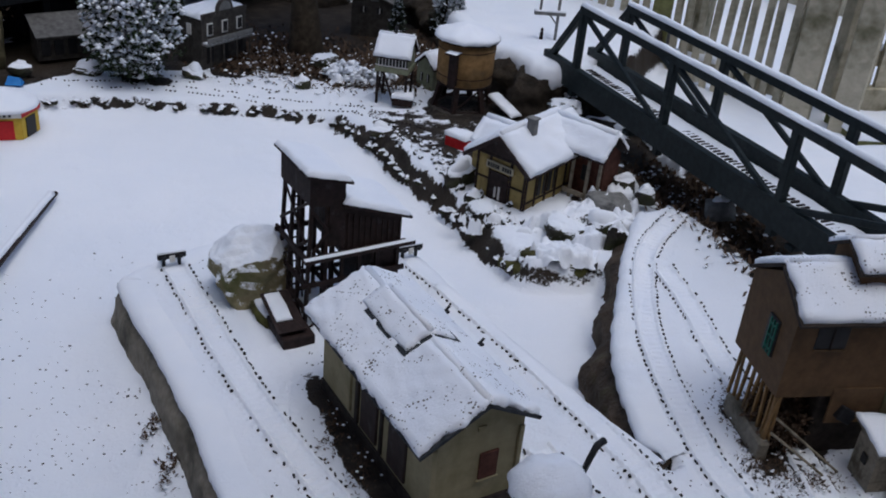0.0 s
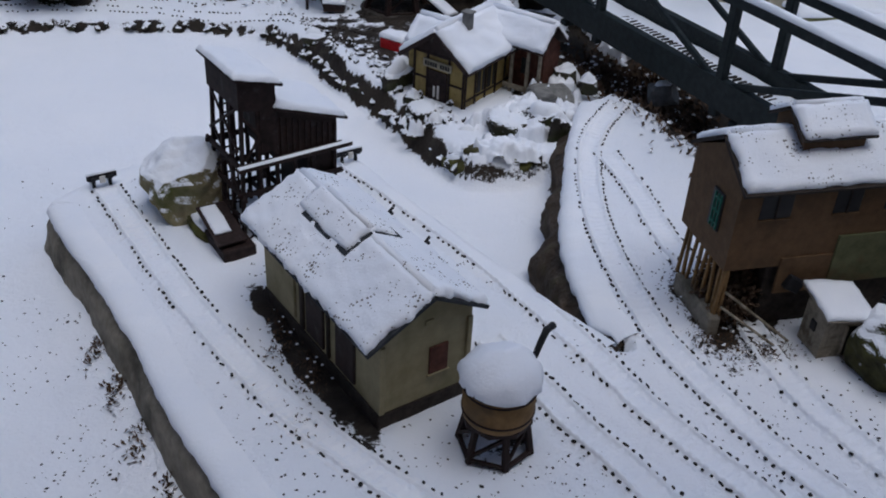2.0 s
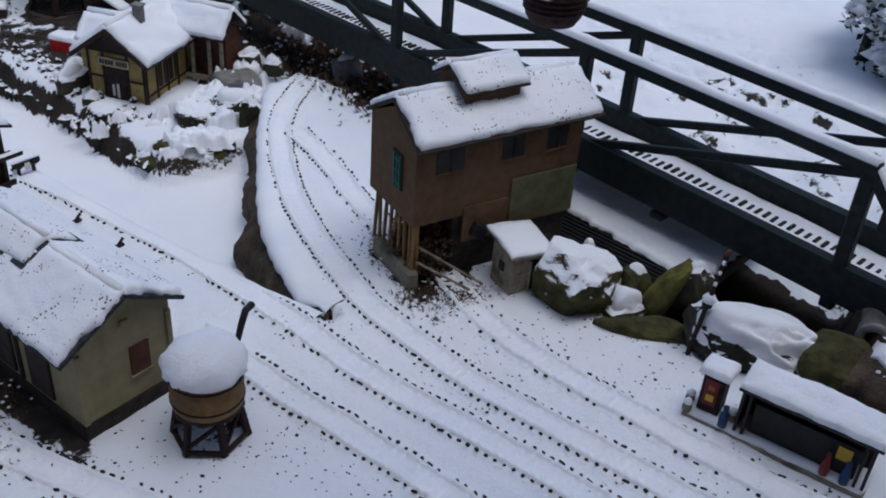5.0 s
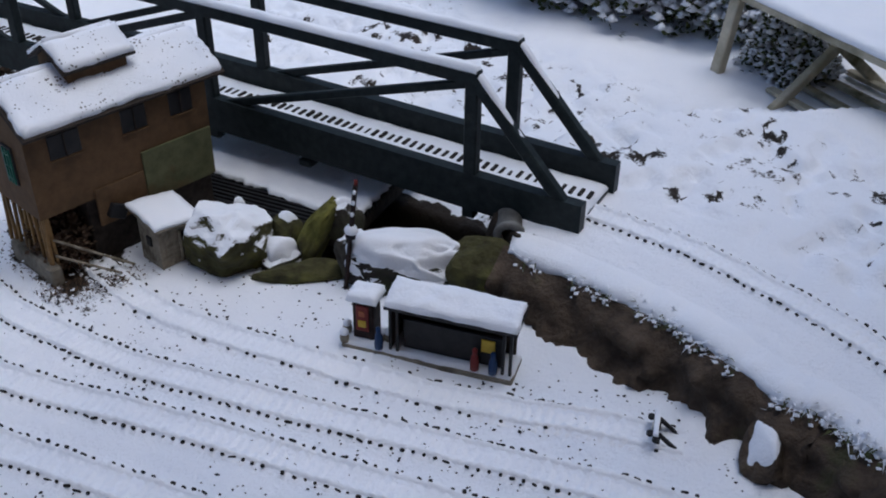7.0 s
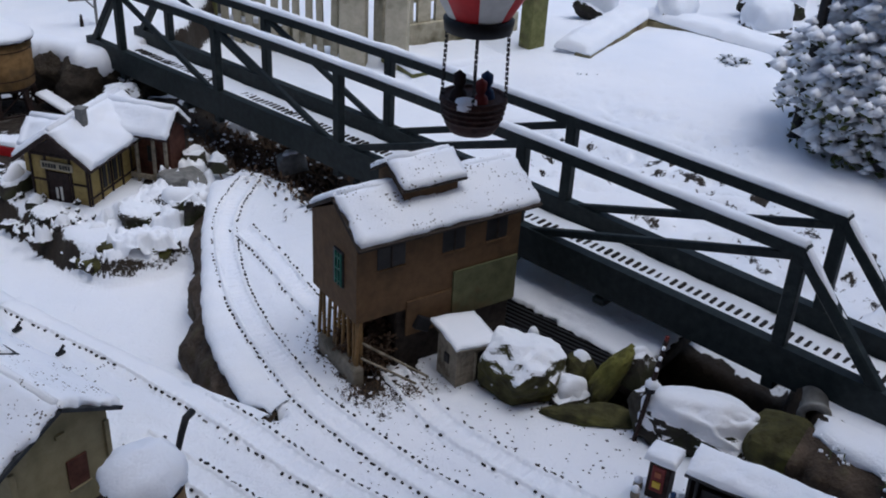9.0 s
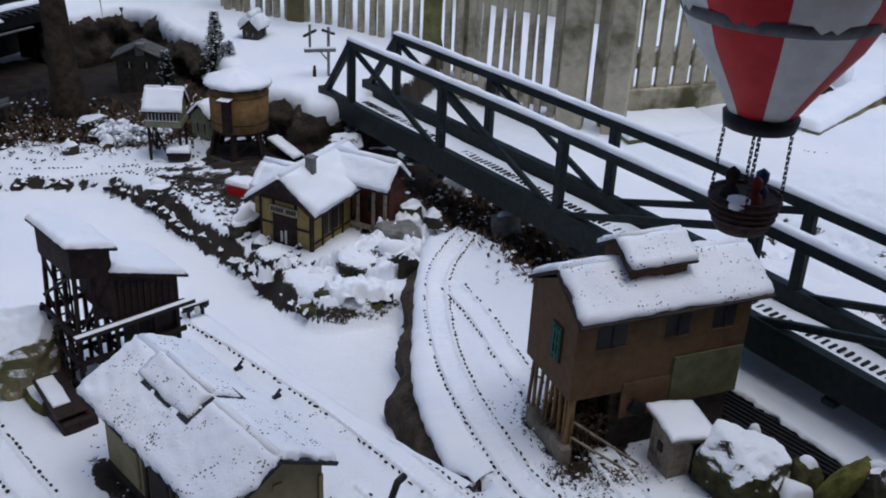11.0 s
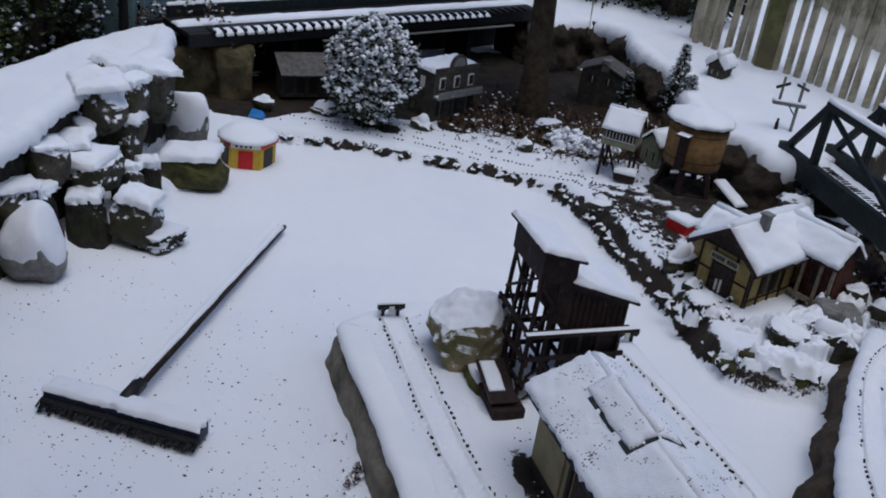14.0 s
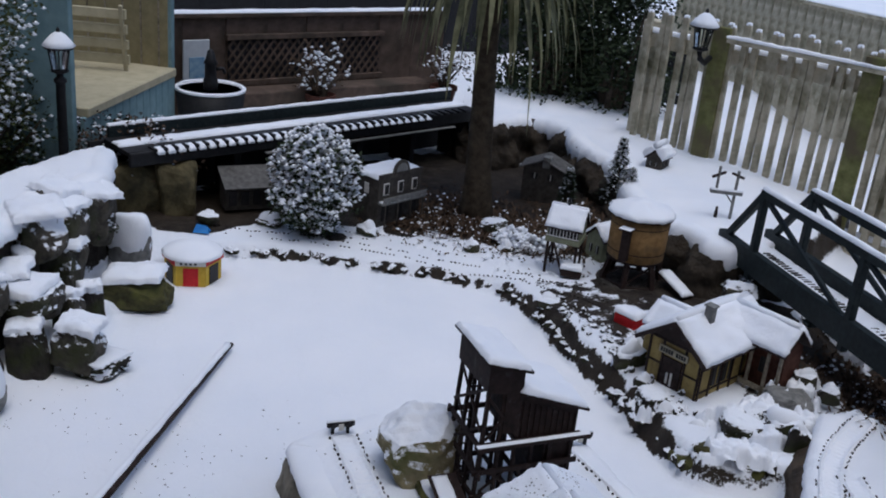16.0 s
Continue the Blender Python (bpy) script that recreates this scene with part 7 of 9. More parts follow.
# ---------------------------------------------------------------- hanging balloon ornament
def balloon():
    """A small ornamental hot-air balloon on a wire, with three plain figures in its basket."""
    ob = thing("balloon_ornament", pose(0.545, 0.845, 1.005, 0, 0, 20), "hanging red and white balloon ornament with wicker basket", "ornament")
    bk = part("basket", Build().lathe([(0.0, -0.014), (0.024, -0.014), (0.029, -0.006), (0.034, 0.020), (0.0355, 0.024), (0.032, 0.024), (0.026, 0.0), (0.0, -0.002)], 20), WICKER, ob, "dark wicker basket", True)
    for k in range(4):
        part("band", Build().lathe([(0.030 + 0.0012 * k, -0.002 + 0.006 * k), (0.0325 + 0.0012 * k, 0.001 + 0.006 * k), (0.0305 + 0.0012 * k, 0.003 + 0.006 * k)], 20), WICKER, bk)
    part("snow_lump", Build().lathe([(0, 0.018), (0.012, 0.018), (0.011, 0.026), (0, 0.03)], 10, (-0.022, -0.012, 0)), SNOW, bk, "", True)
    n = 24
    prof = [(0.030, 0.105), (0.045, 0.13), (0.075, 0.175), (0.098, 0.225), (0.104, 0.27), (0.096, 0.315), (0.07, 0.35), (0.03, 0.37), (0.004, 0.374)]
    for k in range(8):
        b = Build()
        a0, a1 = 2 * math.pi * k / 8, 2 * math.pi * (k + 1) / 8
        seg = 5
        pts = [(r * (1 + 0.03 * math.sin(math.pi * s / seg)) * math.cos(a0 + (a1 - a0) * s / seg), r * (1 + 0.03 * math.sin(math.pi * s / seg)) * math.sin(a0 + (a1 - a0) * s / seg), z) for r, z in prof for s in range(seg + 1)]
        b.add(pts, [(i * (seg + 1) + s, i * (seg + 1) + s + 1, (i + 1) * (seg + 1) + s + 1, (i + 1) * (seg + 1) + s) for i in range(len(prof) - 1) for s in range(seg)])
        part("gore", b, RED if k % 2 == 0 else WHITE, ob, "red panel" if k % 2 == 0 else "white panel", True)
    part("collar", Build().lathe([(0.028, 0.090), (0.034, 0.092), (0.036, 0.104), (0.030, 0.108), (0.022, 0.104), (0.022, 0.092)], 20), BLACK, ob, "black collar", True)
    part("belt", Build().lathe([(0.0875, 0.196), (0.0895, 0.200), (0.092, 0.208), (0.089, 0.206)], 32), GREY_CLOTH, ob, "grey belt round the balloon", True)
    for k in range(4):
        a = 2 * math.pi * (k + 0.5) / 4
        p, q = Vector((0.033 * math.cos(a), 0.033 * math.sin(a), 0.022)), Vector((0.031 * math.cos(a), 0.031 * math.sin(a), 0.092))
        ch = Build()
        for i in range(14):
            t0, t1 = i / 14, (i + 0.8) / 14
            off = Vector((0.0012, 0, 0)) if i % 2 else Vector((0, 0.0012, 0))
            ch.beam(p.lerp(q, t0) + off, p.lerp(q, t1) + off, 0.0012, 0.0012)
            ch.beam(p.lerp(q, t0) - off, p.lerp(q, t1) - off, 0.0012, 0.0012)
        part("chain", ch, BLACK, ob)
    part("wire", Build().tube([(0, 0, 0.37), (0, 0, 1.2)], 0.001, 6), BLACK, ob)
    far = ob.matrix_world.inverted() @ Vector((0.545, -0.63, 2.25))
    part("bracket_arm", Build().tube([(0, 0, 1.2), (0, 0, 1.215), far], 0.006, 8), BLACK, ob)
    for x, y, s, mat, lab in ((0.012, -0.006, 1.0, BLUE_DARK, "plain dark blue figurine in the basket"), (-0.004, -0.014, 0.95, RED_DARK, "plain dark red figurine in the basket"), (-0.016, 0.006, 1.05, BROWN_WOOD, "plain brown figurine in the basket")):
        f = Build().lathe([(0.0, 0), (0.009, 0), (0.010, 0.02), (0.008, 0.03), (0.004, 0.034), (0.0065, 0.040), (0.0065, 0.047), (0.0, 0.052)], 12)
        single("figurine", f, mat, ob.matrix_world @ pose(x, y, -0.002) @ Matrix.Diagonal((s, s, s, 1)), lab, "figurine", "balloon figurines", smooth=True)


WICKER = mottled("dark_wicker", (0.018, 0.008, 0.007), (0.06, 0.03, 0.024), 120, 0.7, 0.8, 0.003)
GREY_CLOTH = mottled("grey_cloth", (0.10, 0.10, 0.10), (0.2, 0.2, 0.2), 60, 0.8, 0.2, 0.001)
balloon()


PLAN = VILLAGE
# ---------------------------------------------------------------- village
def little_house(name, m, w, d, h, r, wall, roof, label, category="model building", windows=((0.3, 0.5), (0.7, 0.5)), base=0.0, snow=0.016, legs=0.0):
    """A small gabled model house; the gable faces local -y; legs lifts it on posts."""
    ob = thing(name, m, label, category)
    z0 = legs
    part("wall", Build().prism([(0, z0 - (0.02 + base if not legs else 0)), (w, z0 - (0.02 + base if not legs else 0)), (w, z0 + h), (w / 2, z0 + r - 0.005), (0, z0 + h)], 1, 0, d), wall, ob)
    for u, v in windows:
        p = part("window", Build().box((w * u, -0.001, z0 + h * v), (w * 0.16, 0.004, h * 0.36), 0.0008), DARK_FILL, ob)
        part("window_frame", Build().box((w * u, -0.0025, z0 + h * v), (w * 0.02, 0.004, h * 0.36)), WHITE, p)
        p = part("window", Build().box((w + 0.001, d * u, z0 + h * v), (0.004, d * 0.16, h * 0.36), 0.0008), DARK_FILL, ob)
        p = part("window", Build().box((-0.001, d * u, z0 + h * v), (0.004, d * 0.16, h * 0.36), 0.0008), DARK_FILL, ob)
    e, ov = w * 0.1, d * 0.08
    sl = (r - h) / (w / 2)
    zl = z0 + h - sl * e
    b = Build()
    b.slab((-e, -ov, zl), (w / 2, -ov, z0 + r), (w / 2, d + ov, z0 + r), (-e, d + ov, zl), 0.005)
    b.slab((w + e, -ov, zl), (w / 2, -ov, z0 + r), (w / 2, d + ov, z0 + r), (w + e, d + ov, zl), 0.005)
    part("roof", b, roof, ob)
    if snow:
        sn = Build()
        snow_patch(sn, (-e, -ov, zl + 0.005), (w / 2, -ov, z0 + r + 0.005), (w / 2, d + ov, z0 + r + 0.005), (-e, d + ov, zl + 0.005), snow, 8, 8, 1, 0.004)
        snow_patch(sn, (w / 2, -ov, z0 + r + 0.005), (w + e, -ov, zl + 0.005), (w + e, d + ov, zl + 0.005), (w / 2, d + ov, z0 + r + 0.005), snow, 8, 8, 2, 0.004)
        sn.tube([(w / 2, -ov + 0.004, z0 + r + snow * 0.8), (w / 2, d + ov - 0.004, z0 + r + snow * 0.8)], snow * 0.45, 8)
        part("roof_snow", sn, SNOW, ob, "snow on the roof", True)
    if legs:
        for x in (0.006, w - 0.006):
            for y in (0.006, d - 0.006):
                part("leg", Build().beam((x, y, -0.01), (x, y, z0), 0.009, 0.009, 0.001), BROWN_WOOD, ob)
        part("brace", Build().beam((0.006, 0.004, 0.0), (w - 0.006, 0.004, z0), 0.005, 0.005), BROWN_WOOD, ob)
        part("brace", Build().beam((w - 0.006, 0.004, 0.0), (0.006, 0.004, z0), 0.005, 0.005), BROWN_WOOD, ob)
    return ob


WALL_GREEN = mottled("pale_green_wall", (0.15, 0.16, 0.10), (0.25, 0.26, 0.17), 40, 0.75, 0.2, 0.002)
WALL_GREY = mottled("dark_grey_brown_wall", (0.03, 0.027, 0.023), (0.085, 0.075, 0.065), 40, 0.8, 0.3, 0.002)
s = little_house("signal_cabin", frame_at(-0.290, 3.560, 0.075, -99), 0.105, 0.120, 0.062, 0.118, WALL_GREEN, BROWN_WOOD, "pale green model signal cabin on tall legs with snowy roof", legs=0.125, snow=0.013)
part("floor_band", Build().box((0.054, 0.06, 0.132), (0.114, 0.128, 0.020), 0.001), WALL_GREEN, s)
part("chimney", Build().box((0.052, 0.055, 0.262), (0.011, 0.011, 0.04), 0.001), BLACK, s)
part("window", Build().box((0.1045, 0.06, 0.163), (0.004, 0.112, 0.034)), DARK_FILL, s)
part("window", Build().box((0.053, 0.0005, 0.163), (0.096, 0.004, 0.034)), DARK_FILL, s)
for i in range(9):
    part("mullion", Build().box((0.1065, 0.010 + i * 0.0125, 0.163), (0.004, 0.0028, 0.034)), WHITE, s)
    if i < 8:
        part("mullion", Build().box((0.010 + i * 0.0115, -0.0015, 0.163), (0.0028, 0.004, 0.034)), WHITE, s)
for z in (0.146, 0.181):
    part("window_rail", Build().box((0.1068, 0.06, z), (0.0045, 0.118, 0.0035)), WHITE, s)
    part("window_rail", Build().box((0.053, -0.0018, z), (0.104, 0.0045, 0.0035)), WHITE, s)
part("stair", Build().beam((0.105, 0.075, 0.0), (0.108, 0.028, 0.125), 0.018, 0.004), BROWN_WOOD, s)
little_house("cottage", frame_at(-0.165, 3.66, 0.085, -42), 0.088, 0.105, 0.090, 0.132, WALL_GREEN, BROWN_WOOD, "pale green model cottage with snow-covered roof", snow=0.013)
wt = water_tank(frame_at(0.018, 3.485, 0.085, -60), 0.106, 0.100, 0.262, TAN_WOOD, "large tan wooden model water tank on dark legs under snow", 6, False, "water_tower", 0.62)
d = part("hatch", Build().box((0.062, -0.080, 0.168), (0.030, 0.046, 0.120), 0.002, Matrix.Rotation(math.radians(37), 3, "Z")), BROWN_WOOD, wt, "dark plank hatch")
part("hatch_lid", Build().box((0.068, -0.088, 0.231), (0.046, 0.062, 0.008), 0.001, Matrix.Rotation(math.radians(37), 3, "Z")), BROWN_DUSTED, d)
part("ballast_pad", Build().lathe([(0.0, -0.012), (0.135, -0.012), (0.125, 0.004), (0.0, 0.006)], 24), BALLAST, wt, "dark ballast under the tank")
ob = thing("goods_wagon", frame_at(-0.199, 3.43, 0.077, -4), "small dark model wagon heaped with snow", "model wagon")
part("body", Build().box((0, 0, 0.022), (0.075, 0.045, 0.03), 0.002), BROWN_WOOD, ob)
sn = Build()
snow_patch(sn, (-0.04, -0.024, 0.037), (0.04, -0.024, 0.037), (0.04, 0.024, 0.037), (-0.04, 0.024, 0.037), 0.016, 8, 6, 3, 0.003)
part("snow_cap", sn, SNOW, ob, "", True)
ob = thing("red_wagon", frame_at(0.022, 3.060, 0.082, -35), "bright red model wagon half covered with snow", "model wagon")
part("body", Build().box((0, 0, 0.028), (0.085, 0.055, 0.05), 0.004), RED, ob)
sn = Build()
snow_patch(sn, (-0.045, -0.028, 0.053), (0.045, -0.028, 0.053), (0.045, 0.03, 0.053), (-0.045, 0.03, 0.053), 0.018, 8, 6, 3, 0.003)
part("snow_cap", sn, SNOW, ob, "", True)
ob = thing("ramp_board", pose(0.175, 3.42, 0.12, 0, 14, -52), "short snow-covered board leaning by the water tower", "board")
part("board", Build().box((0, 0, 0), (0.15, 0.05, 0.008), 0.001), BROWN_WOOD, ob)
sn = Build()
snow_patch(sn, (-0.075, -0.025, 0.004), (0.075, -0.025, 0.004), (0.075, 0.025, 0.004), (-0.075, 0.025, 0.004), 0.012, 10, 5, 3, 0.003)
part("snow_cap", sn, SNOW, ob, "", True)


def hotel():
    ob = thing("hotel_building", frame_at(-1.010, 3.690, 0.055, 58) @ Matrix.Diagonal((1, 1, 1.1, 1)), "dark two-storey model hotel with arched parapet and snowy roof", "model building")
    w, d, h = 0.24, 0.14, 0.175
    part("wall", Build().box((w / 2, d / 2, h / 2 - 0.01), (w, d, h + 0.02), 0.002), WALL_GREY, ob)
    pts = [(0.0, h), (0.0, h + 0.018)] + [(0.075, h + 0.018)] + [(w / 2 + 0.045 * math.cos(a), h + 0.018 + 0.045 * math.sin(a)) for a in [math.pi * (1 - k / 10) for k in range(11)]] + [(w, h + 0.018), (w, h)]
    fr = Build()
    n = len(pts)
    fr.add([(x, y, z) for y in (-0.004, 0.004) for x, z in pts], [tuple(range(n))[::-1], tuple(range(n, 2 * n))] + [(i, (i + 1) % n, n + (i + 1) % n, n + i) for i in range(n)])
    part("parapet", fr, WALL_GREY, ob)
    fan = Build().lathe([(0.0, 0), (0.032, 0.0), (0.032, 0.004), (0.0, 0.004)], 20)
    fan.v = [(w / 2 + p[0], -0.005 - p[2] * 0.5, h + 0.02 + max(p[1], 0)) for p in fan.v]
    part("arch_panel", fan, STONE_GREY, ob, "pale arched panel")
    part("balcony", Build().box((w / 2, -0.018, 0.088), (w + 0.004, 0.034, 0.007), 0.001), STONE_GREY, ob, "pale balcony floor")
    part("railing", Build().box((w / 2, -0.034, 0.103), (w + 0.004, 0.004, 0.020), 0.0008), STONE_GREY, ob)
    for u in (0.06, 0.35, 0.65, 0.94):
        part("column", Build().box((w * u, -0.032, 0.04), (0.006, 0.006, 0.09), 0.001), WALL_GREY, ob)
    for u in (0.17, 0.5, 0.83):
        p = part("window", Build().box((w * u, -0.002, 0.135), (0.03, 0.005, 0.045), 0.001), WHITE, ob)
        part("pane", Build().box((w * u, -0.005, 0.135), (0.022, 0.002, 0.037)), DARK_FILL, p)
        # dark panels on the solid wall paint the shade inside the doors
        part("doorway", Build().box((w * u, -0.002, 0.042), (0.034, 0.005, 0.06), 0.001), DARK_FILL, ob)
    p = part("window", Build().box((-0.001, d * 0.5, 0.13), (0.005, 0.025, 0.04), 0.001), WHITE, ob)
    sn = Build()
    snow_patch(sn, (-0.004, 0.004, h), (w + 0.004, 0.004, h), (w + 0.004, d + 0.004, h), (-0.004, d + 0.004, h), 0.02, 14, 10, 3, 0.003)
    snow_patch(sn, (0.0, -0.033, 0.0915), (w, -0.033, 0.0915), (w, -0.006, 0.0915), (0.0, -0.006, 0.0915), 0.005, 14, 4, 5, 0.002)
    part("roof_snow", sn, SNOW, ob, "snow on roof and balcony", True)


hotel()
BARN_ROOF = mottled("frosted_grey_roof", (0.06, 0.058, 0.055), (0.15, 0.145, 0.14), 40, 0.8, 0.3, 0.002, dust=-0.16)
ob = thing("open_barn", frame_at(-1.61, 3.575, 0.060, 36), "dark grey model barn with thin snow on its lean-to roof", "model building")
part("wall", Build().box((0.11, 0.06, 0.05), (0.22, 0.11, 0.11), 0.002), WALL_GREY, ob)
for x in (0.03, 0.08, 0.13, 0.18):
    # dark panel paints the shade inside the barn bay
    part("opening_shade", Build().box((x, 0.004, 0.045), (0.034, 0.006, 0.06), 0.001), DARK_FILL, ob)
part("roof", Build().slab((-0.01, -0.03, 0.095), (0.23, -0.03, 0.095), (0.23, 0.12, 0.145), (-0.01, 0.12, 0.145), 0.005), BARN_ROOF, ob)


def red_kiosk():
    ob = thing("round_kiosk", frame_at(-1.50, 3.04, 0.0, 20), "six-sided red and yellow toy kiosk under a mound of snow", "toy kiosk")
    r = 0.095
    for k in range(6):
        a0, a1 = math.pi / 3 * k, math.pi / 3 * (k + 1)
        p, q = Vector((r * math.cos(a0), r * math.sin(a0), 0)), Vector((r * math.cos(a1), r * math.sin(a1), 0))
        mid = (p + q) / 2
        part("side", Build().beam(p + Vector((0, 0, 0.042)), q + Vector((0, 0, 0.042)), 0.006, 0.085), YELLOW, ob)
        d = (q - p).normalized()
        # every other side gets a dark panel painted as its shaded inside
        part("panel", Build().beam(p + d * 0.022 + mid * 0.05 + Vector((0, 0, 0.036)), q - d * 0.022 + mid * 0.05 + Vector((0, 0, 0.036)), 0.004, 0.066), RED if k % 2 == 0 else DARK_FILL, ob, "red panel" if k % 2 == 0 else "dark panel painting the shade inside the kiosk")
        part("fascia", Build().beam(p * 1.09 + Vector((0, 0, 0.089)), q * 1.09 + Vector((0, 0, 0.089)), 0.005, 0.018), RED if k % 2 else WHITE, ob)
        if k == 4:
            for j in range(4):
                part("lettering", Build().box(p * 1.125 + d * (0.022 + 0.016 * j) + Vector((0, 0, 0.089)), (0.008, 0.004, 0.008), 0.0, Matrix.Rotation(math.atan2(d.y, d.x), 3, "Z")), BLACK, ob)
    s = Build().lathe([(0.0, 0.096), (0.104, 0.096), (0.107, 0.101), (0.098, 0.110), (0.06, 0.126), (0.025, 0.138), (0.0, 0.141)], 36)
    s.v = [tuple(Vector(p) + Vector((p[0], p[1], 0)) * (0.05 * nz(p, 30, 3))) for p in s.v]
    part("snow_cap", s, SNOW, ob, "mound of snow on the roof", True)


red_kiosk()
single("toy_tent", Build().add([(-0.03, -0.02, 0), (0.03, -0.02, 0), (0.03, 0.02, 0), (-0.03, 0.02, 0), (-0.02, 0, 0.03), (0.02, 0, 0.024)], [(0, 3, 2, 1), (0, 1, 5, 4), (2, 3, 4, 5), (0, 4, 3), (1, 2, 5)]), BLUE, frame_at(-1.60, 3.33, 0.055, 10), "tiny bright blue toy tent in snow", "toy")


PLAN = Matrix()


def hill_things():
    little_house("small_chapel", frame_at(0.020, 3.95, 0.385, -24), 0.064, 0.085, 0.042, 0.074, WALL_GREY, BROWN_WOOD, "small dark model house on the mound with thick snow", snow=0.03)
    ob = thing("telegraph_pole", frame_at(0.322, 3.45, 0.350, 6), "grey model telegraph pole with cross-arms and snow", "pole")
    part("pole", Build().beam((0, 0, 0), (0, 0, 0.205), 0.009, 0.009, 0.001), STONE_GREY, ob)
    part("pole", Build().beam((-0.065, 0, 0.125), (-0.065, 0, 0.215), 0.008, 0.008, 0.001), STONE_GREY, ob)
    part("cross_arm", Build().box((-0.03, 0, 0.125), (0.11, 0.02, 0.012), 0.001), STONE_GREY, ob)
    part("arm", Build().beam((-0.025, -0.02, 0.20), (0.025, 0.02, 0.175), 0.007, 0.009, 0.001), BROWN_WOOD, ob)
    part("arm", Build().beam((-0.09, -0.02, 0.18), (-0.04, 0.02, 0.19), 0.007, 0.009, 0.001), BROWN_WOOD, ob)
    part("brace", Build().beam((0, 0, 0.085), (-0.03, 0, 0.12), 0.005, 0.005), STONE_GREY, ob)
    sn = Build()
    snow_patch(sn, (-0.085, -0.01, 0.131), (0.025, -0.01, 0.131), (0.025, 0.01, 0.131), (-0.085, 0.01, 0.131), 0.007, 10, 3, 2, 0.002)
    part("snow_line", sn, SNOW, ob, "", True)
    single("figurine", Build().lathe([(0.0, 0), (0.007, 0), (0.006, 0.03), (0.004, 0.036), (0.0055, 0.042), (0.0, 0.05)], 10), BROWN_WOOD, frame_at(0.272, 3.44, 0.375, 0), "tiny dark figurine standing in snow", "figurine", smooth=True)



def bank_house():
    little_house("bank_house", frame_at(-0.50, 4.26, 0.16, -5), 0.18, 0.13, 0.07, 0.11, WALL_GREY, BARN_ROOF, "dark model house under the bank with grey snowy roof", snow=0, base=0.14)
    part("dormer", Build().box((0.10, 0.02, 0.10), (0.035, 0.05, 0.05), 0.002), STONE_GREY, bpy.data.objects["bank_house"])


hill_things()
PLAN = VILLAGE
bank_house()
PLAN = Matrix()


# ---------------------------------------------------------------- plants
def shrub(m, size, leaves, seed, leaf_mat, label, snow=0.6, leaf=0.014, name="shrub", blob=0.010, trunk=True, category="shrub", group="", shape=1.0, clumps=26, hollow=0.5):
    """A bush of small folded leaves on twigs, with lumps of snow on its upper side."""
    rnd = random.Random(seed)
    ob = thing(name, m, label, category, group)
    sx, sy, sz = size
    cl = []
    for _ in range(clumps):
        a, u = rnd.uniform(0, 2 * math.pi), rnd.uniform(-0.95, 1)
        r = math.sqrt(max(1 - u * u, 0)) * rnd.uniform(hollow, 1.0)
        cl.append(Vector((r * math.cos(a) * sx, r * math.sin(a) * sy, sz * (0.55 + 0.45 * u * shape))))
    lb, sb = Build(), Build()
    rad = 0.42 * (sx * sy * sz) ** (1 / 3)
    for _ in range(leaves):
        c = rnd.choice(cl)
        d = Vector((rnd.gauss(0, 1), rnd.gauss(0, 1), rnd.gauss(0, 1))).normalized()
        p = c + d * rad * rnd.uniform(0.55, 1.0)
        if p.z < 0.01 * sz:
            continue
        t = Vector((rnd.gauss(0, 1), rnd.gauss(0, 1), rnd.gauss(0.2, 0.6))).normalized()
        s = t.cross(d)
        if s.length < 0.1:
            continue
        s.normalize()
        L, W = leaf * rnd.uniform(0.7, 1.4), leaf * rnd.uniform(0.25, 0.42)
        n = s.cross(t)
        lb.add([p, p + t * L * 0.5 + s * W + n * W * 0.4, p + t * L, p + t * L * 0.5 - s * W + n * W * 0.4], [(0, 1, 2), (0, 2, 3)])
        if rnd.random() < snow and (d.z > -0.25 or p.z > 0.5 * sz):
            r = blob * rnd.uniform(0.5, 1.25)
            k = len(sb.v)
            o = p + Vector((0, 0, r * 0.35))
            sb.add([o + Vector((r, 0, 0)), o + Vector((0.3 * r, 0.95 * r, 0)), o + Vector((-0.8 * r, 0.6 * r, 0)), o + Vector((-0.8 * r, -0.6 * r, 0)), o + Vector((0.3 * r, -0.95 * r, 0)), o + Vector((0.1 * r, 0, 0.75 * r)), o + Vector((0, 0, -0.45 * r))],
                   [(0, 1, 5), (1, 2, 5), (2, 3, 5), (3, 4, 5), (4, 0, 5), (1, 0, 6), (2, 1, 6), (3, 2, 6), (4, 3, 6), (0, 4, 6)])
    me = bpy.data.meshes.new("leaves")
    me.from_pydata([tuple(v) for v in lb.v], [], lb.f)
    tagged(part("foliage", me, leaf_mat, ob), kind="stuff")
    if sb.v:
        me = bpy.data.meshes.new("snow")
        me.from_pydata([tuple(v) for v in sb.v], [], sb.f)
        me.polygons.foreach_set("use_smooth", np.ones(len(me.polygons), bool))
        tagged(part("snow_clumps", me, SNOW_ROUGH, ob, "small clumps of snow on the leaves"), kind="stuff")
    if trunk:
        tw = Build()
        for c in cl[:14]:
            tw.tube([(0, 0, -0.01), c * 0.45 + Vector((0, 0, 0.05 * sz)), c], [0.012 * sz / 0.3, 0.008 * sz / 0.3, 0.003], 5)
        part("branch", tw, BARK, ob)
    return ob


